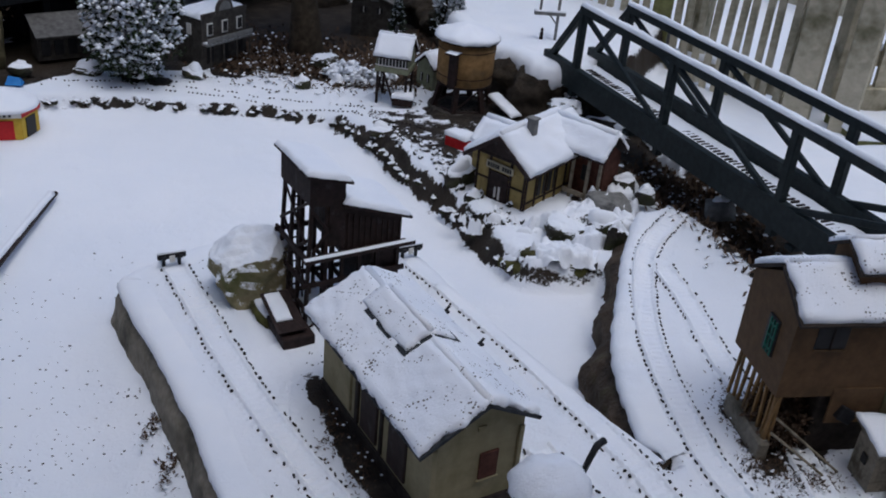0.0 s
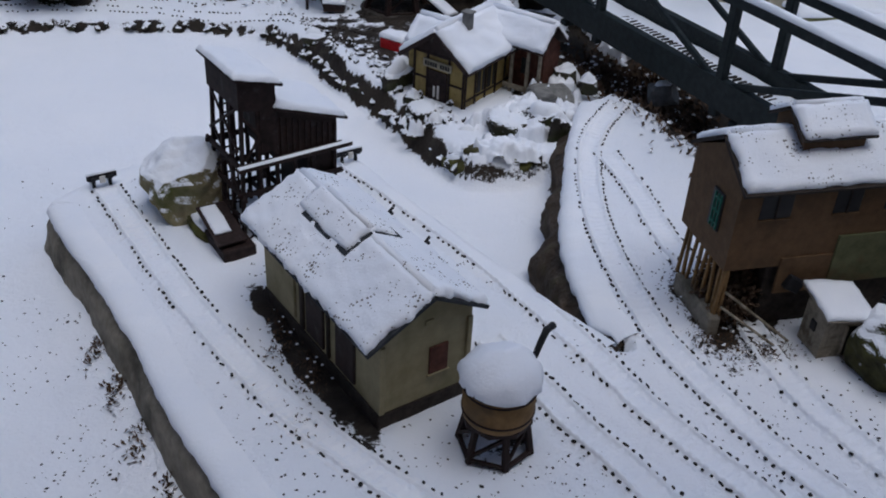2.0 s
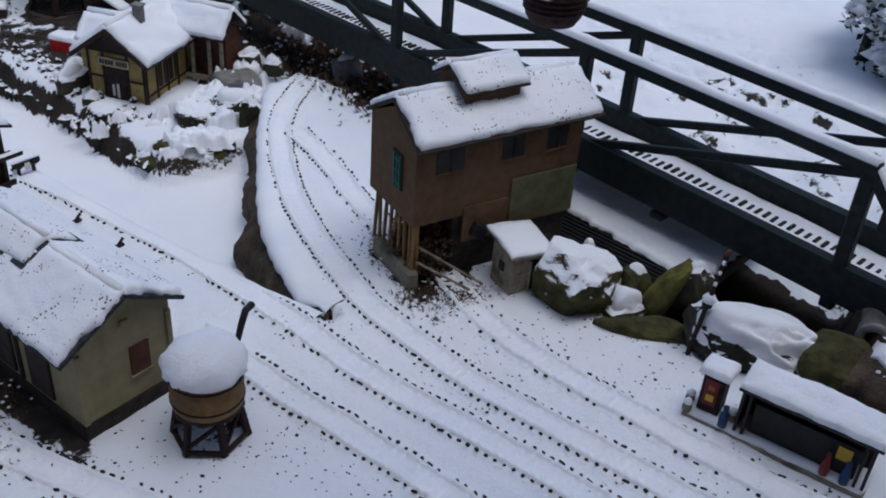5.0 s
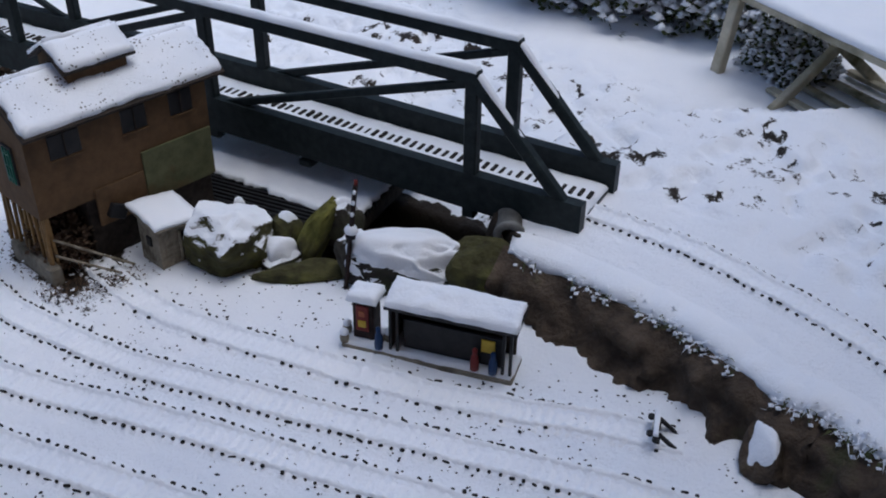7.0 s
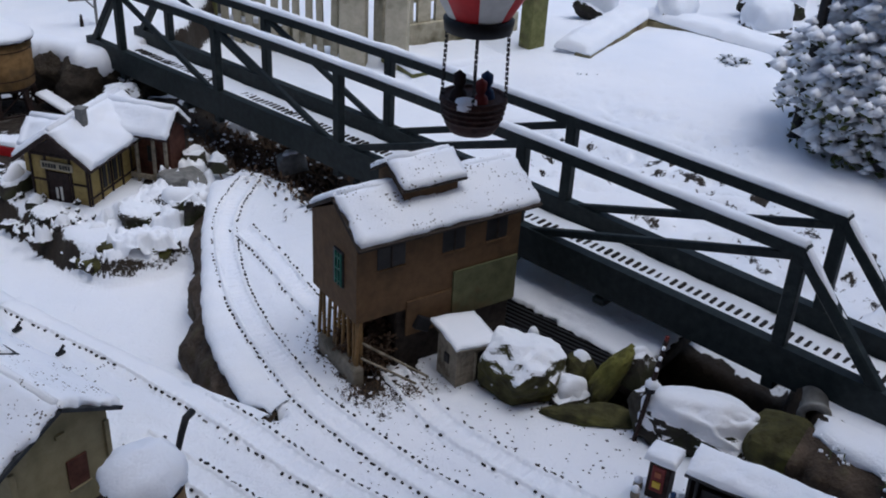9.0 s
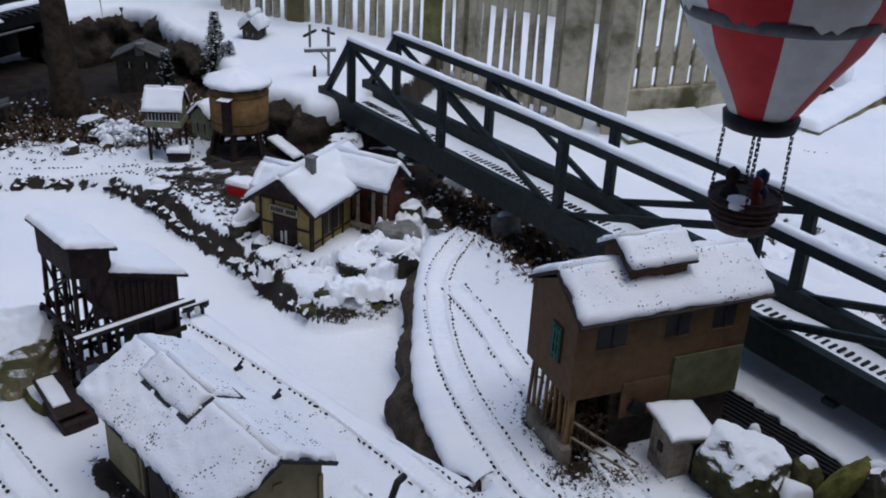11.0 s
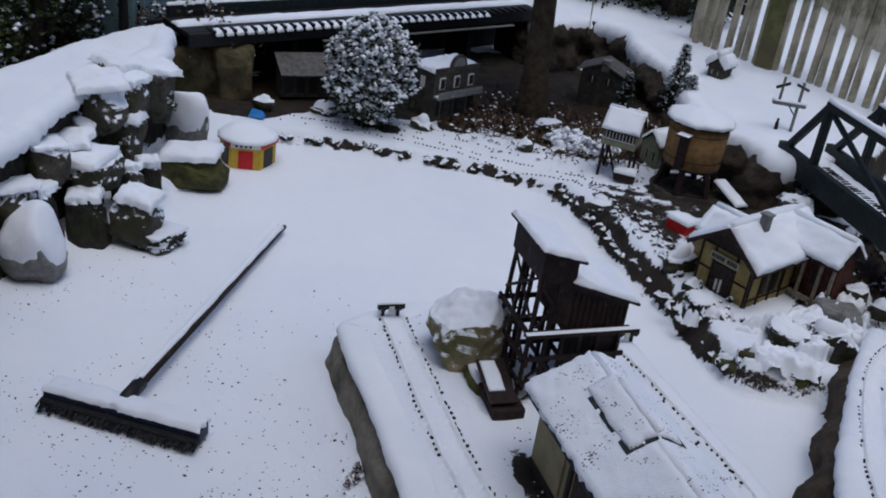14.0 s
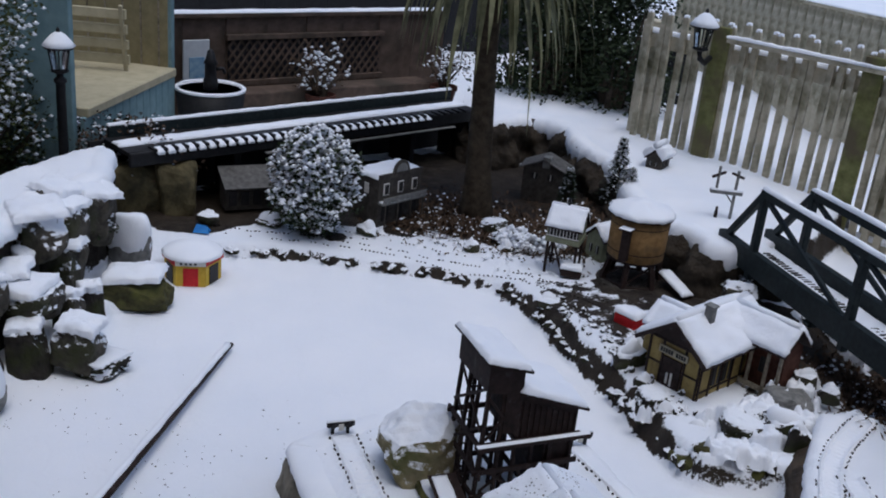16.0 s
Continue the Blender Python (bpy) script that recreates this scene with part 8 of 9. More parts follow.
PLAN = VILLAGE
shrub(frame_at(-1.225, 3.515, 0.05, 0), (0.138, 0.13, 0.36), 6200, 1, LEAF, "round evergreen shrub in the village dusted with snow", 0.62, 0.020, blob=0.013, clumps=60)
PLAN = Matrix()
shrub(frame_at(2.60, 2.00, 0.12, 0), (0.34, 0.36, 0.62), 14000, 2, LEAF_OLIVE, "big olive-green rhododendron bush laden with snow", 1.0, 0.026, blob=0.028, clumps=90)
shrub(frame_at(2.70, 1.62, 0.15, 0), (0.24, 0.28, 0.38), 9000, 3, LEAF_OLIVE, "dark bush laden with snow beside the lawn", 0.9, 0.022, blob=0.017, clumps=60)
shrub(frame_at(2.58, 2.93, 0.14, 0), (0.065, 0.065, 0.12), 1300, 4, LEAF, "small round shrub covered with snow on the lawn", 0.7, 0.016, blob=0.011)
shrub(frame_at(2.44, 3.13, 0.14, 0), (0.045, 0.04, 0.045), 500, 5, LEAF, "very small plant poking through lawn snow", 0.6, 0.014, blob=0.009, trunk=False)
shrub(frame_at(2.49, 1.27, 0.24, 0), (0.12, 0.12, 0.14), 1800, 6, LEAF_OLIVE, "small snowy shrub under the garden table", 0.6, 0.016, blob=0.011)
shrub(frame_at(1.98, 2.96, 0.17, 0), (0.12, 0.05, 0.05), 800, 7, LEAF, "low snowy plants at the lawn's edge", 0.5, 0.014, blob=0.011, trunk=False)
shrub(frame_at(0.60, 3.05, 0.12, 0), (0.06, 0.07, 0.10), 1500, 8, LEAF, "low dark heather bush under the bridge", 0.25, 0.012, blob=0.009, clumps=20)
shrub(frame_at(0.87, 2.58, 0.15, 0), (0.05, 0.045, 0.06), 900, 9, LEAF_OLIVE, "small snowy plant under the bridge", 0.6, 0.012, blob=0.008)
PLAN = VILLAGE
shrub(frame_at(0.40, 3.46, 0.10, 0), (0.06, 0.05, 0.07), 900, 10, LEAF, "dark heather tuft with snow by the bridge end", 0.4, 0.012, blob=0.008)
shrub(frame_at(-1.735, 2.80, 0.20, 0), (0.06, 0.05, 0.08), 900, 11, LEAF, "dark rockery plant dusted with snow", 0.3, 0.014, blob=0.008)
shrub(frame_at(-0.35, 3.66, 0.05, 0), (0.10, 0.06, 0.05), 1100, 12, LEAF, "low village heather bed covered in snow", 0.7, 0.012, blob=0.013, trunk=False)
shrub(frame_at(-0.46, 3.72, 0.05, 0), (0.09, 0.06, 0.05), 1000, 13, LEAF, "low village heather bed covered in snow", 0.7, 0.012, blob=0.013, trunk=False)
shrub(frame_at(-2.46, 3.12, 0.08, 0), (0.22, 0.2, 0.98), 5200, 14, LEAF_OLIVE, "tall garden shrub dusted with snow", 0.35, 0.020, blob=0.012, clumps=60)
shrub(frame_at(-2.02, 3.58, 0.08, 0), (0.25, 0.12, 0.26), 1500, 15, TWIG, "bare twiggy shrub by the deck dusted with snow", 0.3, 0.018, blob=0.008, clumps=40)
PLAN = Matrix()


for k, (x, y, s) in enumerate(((-2.30, 2.62, 0.62), (-2.26, 3.02, 0.50), (-2.02, 3.45, 0.20))):
    shrub(frame_at(x, y, 0.15, 0), (0.20, 0.14, s), 3200, 71 + k, LEAF if k else LEAF_OLIVE, "dark garden shrub behind the rockery dusted with snow", 0.16, 0.020, blob=0.012, clumps=44)


def conifer(x, y, z, h, r, seed, snow=0.35):
    rnd = random.Random(seed)
    ob = thing("dwarf_conifer", frame_at(x, y, z, 0), "dwarf conifer tree with snow on its branches", "tree", "dwarf conifers")
    part("trunk", Build().tube([(0, 0, -0.02), (0, 0, h * 0.9)], [0.008, 0.002], 7), BARK, ob)
    lb, sb = Build(), Build()
    for _ in range(int(2600)):
        t = rnd.random() ** 0.8
        a = rnd.uniform(0, 6.283)
        rr = r * (1 - t) * (0.75 + 0.35 * math.sin(t * 40 + a * 3)) * rnd.uniform(0.5, 1.05) + 0.004
        p = Vector((rr * math.cos(a), rr * math.sin(a), 0.03 * h + t * h * 0.97))
        d = Vector((math.cos(a), math.sin(a), rnd.uniform(-0.1, 0.6))).normalized()
        s = d.cross(Vector((0, 0, 1))).normalized() * 0.0035
        lb.add([p - s, p + s, p + d * 0.016], [(0, 1, 2)])
        if rnd.random() < snow * 0.4:
            q = 0.005 * rnd.uniform(0.6, 1.3)
            o = p + d * 0.008
            sb.add([o + Vector((q, 0, 0)), o + Vector((0, q, 0)), o + Vector((-q, 0, 0)), o + Vector((0, -q, 0)), o + Vector((0, 0, q * 0.8)), o - Vector((0, 0, q * 0.4))], [(0, 1, 4), (1, 2, 4), (2, 3, 4), (3, 0, 4), (1, 0, 5), (2, 1, 5), (3, 2, 5), (0, 3, 5)])
    for nm, bb, mat in (("foliage", lb, LEAF), ("snow_clumps", sb, SNOW)):
        me = bpy.data.meshes.new(nm)
        me.from_pydata([tuple(v) for v in bb.v], [], bb.f)
        tagged(part(nm, me, mat, ob), kind="stuff")


def litter(spots, count, seed, label, small=1.0):
    """Dead leaves and low brown stems over bare earth."""
    rnd = random.Random(seed)
    b, c = Build(), Build()
    for _ in range(count):
        cx, cy, rx, ry = rnd.choice(spots)
        x, y = cx + rnd.gauss(0, 0.5) * rx, cy + rnd.gauss(0, 0.5) * ry
        z = table(x, y)
        if z > 0.285:
            continue
        a = rnd.uniform(0, 6.283)
        up = rnd.uniform(0.0, 0.9) if rnd.random() < 0.6 else rnd.uniform(0.8, 2.2)
        d = Vector((math.cos(a), math.sin(a), up)).normalized() * rnd.uniform(0.010, 0.030) * small
        n = Vector((-math.sin(a), math.cos(a), rnd.uniform(-0.5, 0.5))) * rnd.uniform(0.002, 0.006) * small
        q = Vector((x, y, z + 0.002))
        b.add([q - n * 0.4, q + d * 0.5 + n, q + d, q + d * 0.5 - n], [(0, 1, 2), (0, 2, 3)])
        if rnd.random() < 0.05:
            r = rnd.uniform(0.003, 0.010) * small
            o = q + Vector((0, 0, 0.006))
            c.add([o + Vector((r, 0, 0)), o + Vector((0.3 * r, r, 0)), o + Vector((-0.8 * r, 0.6 * r, 0)), o + Vector((-0.8 * r, -0.6 * r, 0)), o + Vector((0.3 * r, -r, 0)), o + Vector((0, 0, 0.6 * r))], [(0, 1, 5), (1, 2, 5), (2, 3, 5), (3, 4, 5), (4, 0, 5)])
    ob = thing("leaf_litter", Matrix(), label, "leaves", kind="stuff")
    for nm, bb, mat in (("dead_leaves", b, TWIG), ("snow_crumbs", c, SNOW)):
        me = bpy.data.meshes.new(nm)
        me.from_pydata(bb.v, [], bb.f)
        tagged(part(nm, me, mat, ob), kind="stuff")


litter([(-0.70, 3.55, 0.30, 0.25), (-0.45, 3.50, 0.30, 0.22), (-0.30, 3.40, 0.20, 0.18), (-0.62, 3.42, 0.30, 0.08), (-0.15, 3.55, 0.15, 0.25)], 9000, 41, "brown dead leaves and stems at the back of the village")
litter([(0.62, 2.66, 0.12, 0.20), (0.72, 2.50, 0.12, 0.24), (0.78, 2.30, 0.10, 0.24), (0.86, 2.02, 0.08, 0.22), (0.80, 2.66, 0.10, 0.10)], 7000, 43, "brown dead leaves and stems in the ditch under the bridge")
litter([(0.60, 1.36, 0.05, 0.06), (0.68, 1.33, 0.06, 0.03), (-0.10, 1.26, 0.03, 0.14), (-0.16, 1.36, 0.03, 0.10), (0.58, 1.50, 0.04, 0.10)], 1500, 47, "dry leaves and grit along the foot of the sheds", 0.36)
litter([(-0.505, 1.43, 0.02, 0.06), (-0.445, 1.32, 0.02, 0.06), (-0.380, 1.20, 0.02, 0.06), (-0.310, 1.07, 0.02, 0.06), (-0.225, 0.94, 0.02, 0.06)], 520, 53, "dark debris and crumbs of snow along the concrete edge", 0.5)
PLAN = VILLAGE
conifer(-0.084, 4.20, 0.13, 0.30, 0.080, 1, 0.5)
conifer(-0.030, 4.14, 0.16, 0.16, 0.055, 2, 0.6)
conifer(-0.285, 4.12, 0.09, 0.2, 0.05, 3, 0.12)


def palm():
    """The cabbage palm whose trunk rises from the village bank."""
    ob = thing("cabbage_palm", frame_at(-0.655, 3.995, 0.06, 0), "cabbage palm with rough trunk and drooping sword leaves", "tree")
    spine = [(0.0, 0, -0.05), (0.0, 0, 0.06), (-0.008, 0, 0.2), (-0.018, 0, 0.45), (-0.030, 0, 0.75), (-0.036, 0, 1.40)]
    tr = Build().tube(spine, [0.085, 0.068, 0.054, 0.047, 0.043, 0.040], 18)
    part("trunk", tr, PALM_BARK, ob, "", True)
    rnd = random.Random(12)
    b = Build()
    for i in range(150):
        a = rnd.uniform(0, 6.283)
        d = Vector((math.cos(a), math.sin(a), 0))
        tw = rnd.uniform(-0.5, 0.5)
        s = Vector((-math.sin(a + tw), math.cos(a + tw), rnd.uniform(-0.3, 0.3))).normalized()
        L = rnd.uniform(0.34, 0.56)
        lift = rnd.uniform(-0.5, 0.9)
        p = Vector((-0.036, 0, rnd.uniform(1.08, 1.36)))
        pts = []
        for k in range(8):
            t = k / 7
            out = 0.03 + L * (0.72 + 0.22 * lift) * math.sin(min(t * 1.45, 1.57))
            z = L * (lift * 0.7 * t - (0.95 - 0.15 * lift) * t * t)
            pts.append(p + d * out + Vector((0, 0, z)))
        w = [0.012, 0.017, 0.020, 0.020, 0.017, 0.012, 0.007, 0.0008]
        v = []
        for q, ww in zip(pts, w):
            v += [q - s * ww, q + Vector((0, 0, -0.004)), q + s * ww]
        b.add(v, [f for k in range(7) for f in ((3 * k, 3 * k + 1, 3 * k + 4, 3 * k + 3), (3 * k + 1, 3 * k + 2, 3 * k + 5, 3 * k + 4))])
    me = bpy.data.meshes.new("leaves")
    me.from_pydata([tuple(v) for v in b.v], [], b.f)
    tagged(part("sword_leaves", me, PALM_LEAF, ob, "long drooping green-brown leaves"), kind="stuff")


PALM_LEAF = mottled("palm_leaf", (0.06, 0.066, 0.030), (0.26, 0.25, 0.14), 12, 0.5, 0.1, 0.001)
palm()


# ---------------------------------------------------------------- far bridge
def far_bridge():
    """The long dark plank viaduct at the back with snow between its sleeper ends."""
    p, q = Vector((-1.886, 3.399, 0)), Vector((-0.863, 4.809, 0))
    L = (q - p).length
    ob = thing("plank_viaduct", pose(p.x, p.y, 0.304, 0, 0, math.degrees(math.atan2(q.y - p.y, q.x - p.x))), "long dark timber viaduct with snow on sleepers and parapet", "bridge")
    part("deck", Build().box((L / 2, 0.10, 0.0), (L + 0.1, 0.22, 0.02), 0.002), BLACK, ob)
    part("front_beam", Build().box((L / 2, -0.012, -0.02), (L + 0.1, 0.02, 0.055), 0.003), BLACK, ob)
    part("parapet", Build().box((L / 2 + 0.02, 0.215, 0.018), (L + 0.1, 0.02, 0.075), 0.003), BRIDGE, ob)
    # added black sheet stands for the deep shade under the deck
    part("back_wall", Build().box((L / 2, 0.24, -0.17), (L + 0.2, 0.02, 0.33), 0.002), BLACK, ob, "added black sheet painting the dark space under the deck")
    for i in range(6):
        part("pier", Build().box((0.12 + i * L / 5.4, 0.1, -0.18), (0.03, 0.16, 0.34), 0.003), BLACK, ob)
    part("shelf", Build().box((L * 0.62, -0.04, -0.055), (L * 0.62, 0.02, 0.006), 0.001), STONE_GREY, ob, "pale narrow ledge board")
    sn = Build()
    snow_patch(sn, (-0.03, 0.206, 0.0555), (L + 0.07, 0.206, 0.0555), (L + 0.07, 0.225, 0.0555), (-0.03, 0.225, 0.0555), 0.012, 50, 3, 3, 0.002, 0.001)
    snow_patch(sn, (-0.05, 0.065, 0.010), (L + 0.05, 0.065, 0.010), (L + 0.05, 0.135, 0.010), (-0.05, 0.135, 0.010), 0.013, 60, 6, 4, 0.004, 0.0)
    part("deck_snow", sn, SNOW, ob, "snow on deck and parapet", True)
    tie = Build().box((0, 0, 0), (0.013, 0.06, 0.012), 0.001).mesh("sleeper")
    tie.materials.append(BLACK)
    c = Build()
    snow_patch(c, (-0.013, -0.022, 0), (0.013, -0.022, 0), (0.013, 0.022, 0), (-0.013, 0.022, 0), 0.016, 4, 4, 3, 0.002)
    cap = c.mesh("snow_clump", True)
    cap.materials.append(SNOW)
    for i in range(38):
        x = 0.05 + i * (L - 0.05) / 38
        o = new("sleeper", tie)
        o.parent = ob
        o.matrix_basis = pose(x, -0.005, 0.012)
        if i < 32:
            o = new("snow_clump", cap)
            o.parent = ob
            o.matrix_basis = pose(x + 0.02, -0.02, 0.002, 18, 0, 0) @ Matrix.Diagonal((1, 1, 1.0 - 0.02 * i, 1))
    return ob


far_bridge()


PLAN = Matrix()
FENCE_GREEN = mottled("algae_green_wood", (0.09, 0.095, 0.03), (0.22, 0.22, 0.09), 22, 0.85, 0.4, 0.003, stain=(0.12, 0.10, 0.06), stain_scale=6)
# ---------------------------------------------------------------- fences, gate and the garden beyond
def picket_fence(p, q, zb, zt, n, name="picket_fence", label="weathered grey-green picket fence edged with snow", w=0.062):
    p, q = Vector((*p, 0)), Vector((*q, 0))
    L = (q - p).length
    ob = thing(name, pose(p.x, p.y, zb, 0, 0, math.degrees(math.atan2(q.y - p.y, q.x - p.x))), label, "fence", "picket fences")
    H = zt - zb
    b = Build()
    pts = [(-w / 2, 0), (w / 2, 0), (w / 2, H - w / 2)] + [(w / 2 * math.cos(a), H - w / 2 + w / 2 * math.sin(a)) for a in [math.pi * k / 6 for k in range(1, 6)]] + [(-w / 2, H - w / 2)]
    b.prism([(x, z) for x, z in pts], 1, -0.009, 0.009)
    me = b.mesh("picket")
    me.materials.append(FENCE)
    cap = Build()
    snow_patch(cap, (-w * 0.4, -0.009, H - 0.006), (w * 0.4, -0.009, H - 0.006), (w * 0.4, 0.009, H - 0.006), (-w * 0.4, 0.009, H - 0.006), 0.012, 5, 3, 1, 0.001, 0.001)
    cme = cap.mesh("snow_cap", True)
    cme.materials.append(SNOW)
    rnd = random.Random(n)
    for i in range(n):
        x = L * (i + 0.5) / n
        m = pose(x, 0, rnd.uniform(-0.012, 0.012), 0, rnd.uniform(-1.2, 1.2), 0)
        o = new("picket", me)
        o.parent = ob
        o.matrix_basis = m
        o2 = new("snow_cap", cme)
        o2.parent = ob
        o2.matrix_basis = m
    for z in (0.22 * H, 0.86 * H):
        part("rail", Build().box((L / 2, 0.03, z), (L, 0.035, 0.06), 0.003), FENCE, ob)
        sn = Build()
        snow_patch(sn, (0, 0.012, z + 0.03), (L, 0.012, z + 0.03), (L, 0.048, z + 0.03), (0, 0.048, z + 0.03), 0.018, 40, 4, 3, 0.003)
        part("rail_snow", sn, SNOW, ob, "", True)
    for i in range(int(L / 1.1) + 2):
        x = min(i * 1.1, L)
        part("post", Build().box((x, 0.075, H * 0.45), (0.09, 0.075, H * 0.98), 0.004), FENCE, ob)
    return ob


fence = picket_fence((-0.06, 4.40), (1.22, 3.60), 0.02, 0.952, 31, w=0.025)
part("front_rail", Build().box((0.95, -0.022, 0.868), (1.12, 0.020, 0.018), 0.003), FENCE, fence, "front rail")
sn = Build()
snow_patch(sn, (0.39, -0.033, 0.877), (1.51, -0.033, 0.877), (1.51, -0.011, 0.877), (0.39, -0.011, 0.877), 0.013, 60, 4, 3, 0.004)
part("rail_snow", sn, SNOW, fence, "", True)
for x in (0.36, 0.98):
    part("broad_post", Build().box((x, -0.016, 0.45), (0.078, 0.014, 0.93), 0.003), FENCE_GREEN, fence, "broad greenish board")


def gate():
    for x, y, w, h in ((1.235, 3.46, 0.10, 1.25), (1.375, 3.365, 0.085, 1.2)):
        ob = thing("gate_post", frame_at(x, y, 0.08, -25), "broad weathered gate post in snow", "gate post", "gate posts")
        part("post", Build().box((0, 0, h / 2), (w, 0.09, h), 0.004), FENCE, ob)
        part("cap", Build().box((0, 0, h + 0.01), (w + 0.02, 0.11, 0.02), 0.003), FENCE, ob)
    ob = picket_fence((1.43, 3.52), (1.98, 3.62), 0.20, 1.12, 7, "garden_gate", "open weathered picket gate with a bottom rail", 0.058)
    part("bottom_rail", Build().box((0.28, 0.0, 0.05), (0.58, 0.05, 0.10), 0.004), FENCE, ob)
    ob = thing("gate_end_post", frame_at(1.93, 3.34, 0.1, 10), "greenish corner post beside the steps", "post")
    part("post", Build().box((0, 0, 0.5), (0.075, 0.075, 1.1), 0.004), FENCE_GREEN, ob)
    for k, (x, y, w, d, z) in enumerate(((1.53, 3.16, 0.36, 0.20, 0.10), (1.57, 3.36, 0.42, 0.26, 0.17))):
        st = thing("timber_step", frame_at(x, y, 0.0, 8), "greenish timber step covered with snow" if k == 0 else "upper timber step with a round maker's mark", "step", "timber steps")
        part("riser", Build().box((0, 0, z / 2 + 0.02), (w, d, z + 0.04), 0.004), FENCE_GREEN, st)
        sn = Build()
        snow_patch(sn, (-w / 2 - 0.005, -d / 2 - 0.005, z + 0.04), (w / 2, -d / 2 - 0.005, z + 0.04), (w / 2, d / 2, z + 0.04), (-w / 2, d / 2, z + 0.04), 0.025, 14, 10, 3 + k, 0.008)
        part("snow", sn, SNOW, st, "", True)
        if k:
            ring = Build()
            ring.tube([(-0.08 + 0.075 * math.cos(a), -d / 2 - 0.003, z - 0.03 + 0.032 * math.sin(a)) for a in [2 * math.pi * i / 28 for i in range(29)]], 0.003, 5)
            part("round_mark", ring, WHITE, st, "pale oval mark")
            for j in range(7):
                a = math.pi * (0.15 + 0.7 * j / 6)
                part("lettering", Build().box((-0.08 + 0.058 * math.cos(a), -d / 2 - 0.003, z - 0.032 + 0.02 * math.sin(a)), (0.010, 0.002, 0.009)), WHITE, st)


gate()


def plank_wall(name, p, q, zb, zt, mat, label, board=0.14, category="fence"):
    p, q = Vector((*p, 0)), Vector((*q, 0))
    L = (q - p).length
    ob = thing(name, pose(p.x, p.y, zb, 0, 0, math.degrees(math.atan2(q.y - p.y, q.x - p.x))), label, category)
    n = max(int(L / board), 1)
    me = Build().box((0, 0, (zt - zb) / 2), (L / n * 1.0, 0.022, zt - zb), 0.003).mesh("board")
    me.materials.append(mat)
    for i in range(n):
        o = new("board", me)
        o.parent = ob
        o.matrix_basis = pose(L * (i + 0.5) / n, 0.004 * (i % 2), 0)
    part("top_rail", Build().box((L / 2, 0, zt - zb + 0.01), (L, 0.07, 0.02), 0.003), mat, ob)
    sn = Build()
    snow_patch(sn, (0, -0.035, zt - zb + 0.02), (L, -0.035, zt - zb + 0.02), (L, 0.035, zt - zb + 0.02), (0, 0.035, zt - zb + 0.02), 0.009, 30, 4, 3, 0.003)
    part("snow_line", sn, SNOW, ob, "", True)
    return ob


BROWN_FENCE = mottled("brown_fence_board", (0.055, 0.038, 0.028), (0.14, 0.10, 0.078), 14, 0.8, 0.4, 0.003, stain=(0.05, 0.04, 0.03), stain_scale=4)
plank_wall("tall_board_fence", (0.15, 7.50), (2.05, 5.10), -0.1, 0.84, FENCE, "tall pale board fence beyond the picket fence", 0.07)
lat = plank_wall("brown_panel_wall", (-2.30, 4.16), (-1.15, 5.48), -0.05, 0.664, BROWN_FENCE, "dark brown timber wall with lattice panel and snowy top", 0.2)


def lattice_panel():
    m = lat.matrix_world
    b = Build()
    x0, x1, z0, z1 = 0.4465, 1.318, 0.40, 0.62
    # black sheet before the boards paints the shade behind the lattice
    part("opening_shade", Build().box(((x0 + x1) / 2, -0.016, (z0 + z1) / 2), (x1 - x0, 0.006, z1 - z0)), BLACK, lat, "black sheet painted for the shade behind the lattice")
    n = 20
    for i in range(-5, n):
        for sgn in (1, -1):
            a = x0 + (x1 - x0) * i / n if sgn > 0 else x0 + (x1 - x0) * (i + 5) / n
            h = z1 - z0
            w = h * 0.75
            xa, xb = a, a + sgn * w
            ta, tb = 0.0, 1.0
            lo, hi = min(xa, xb), max(xa, xb)
            if hi < x0 or lo > x1:
                continue
            def clip(x):
                return min(max(x, x0), x1)
            ya = z0 + h * (clip(xa) - xa) / (xb - xa)
            yb = z0 + h * (clip(xb) - xa) / (xb - xa)
            b.beam((clip(xa), -0.024 - 0.004 * sgn, ya), (clip(xb), -0.024 - 0.004 * sgn, yb), 0.004, 0.012)
    part("lattice", b, BROWN_FENCE, lat, "diamond lattice strips")
    for z in (z0, z1):
        part("lattice_frame", Build().box(((x0 + x1) / 2, -0.026, z), (x1 - x0 + 0.03, 0.03, 0.025), 0.002), BROWN_FENCE, lat)


PALE_BOARD = mottled("pale_board", (0.42, 0.45, 0.48), (0.55, 0.58, 0.6), 20, 0.7, 0.1, 0.001)
FADED_BLUE = mottled("faded_blue_print", (0.10, 0.22, 0.36), (0.3, 0.42, 0.5), 30, 0.7, 0.1, 0.001)
lattice_panel()
ob = thing("picture_board", lat.matrix_world @ pose(0.265, -0.06, 0.40), "pale board with a faded blue picture by the pump", "picture board")
part("board", Build().box((0, 0, 0.10), (0.13, 0.012, 0.24), 0.003), PALE_BOARD, ob)
part("picture", Build().box((0.0, -0.009, 0.09), (0.075, 0.004, 0.10), 0.001), FADED_BLUE, ob, "faded blue picture")
ob = thing("planter_trough", lat.matrix_world @ pose(0.42, -0.20, 0.29), "long brown timber planter below the lattice panel", "planter")
part("trough", Build().box((0.45, 0, 0.05), (1.25, 0.14, 0.13), 0.004), BROWN_FENCE, ob)
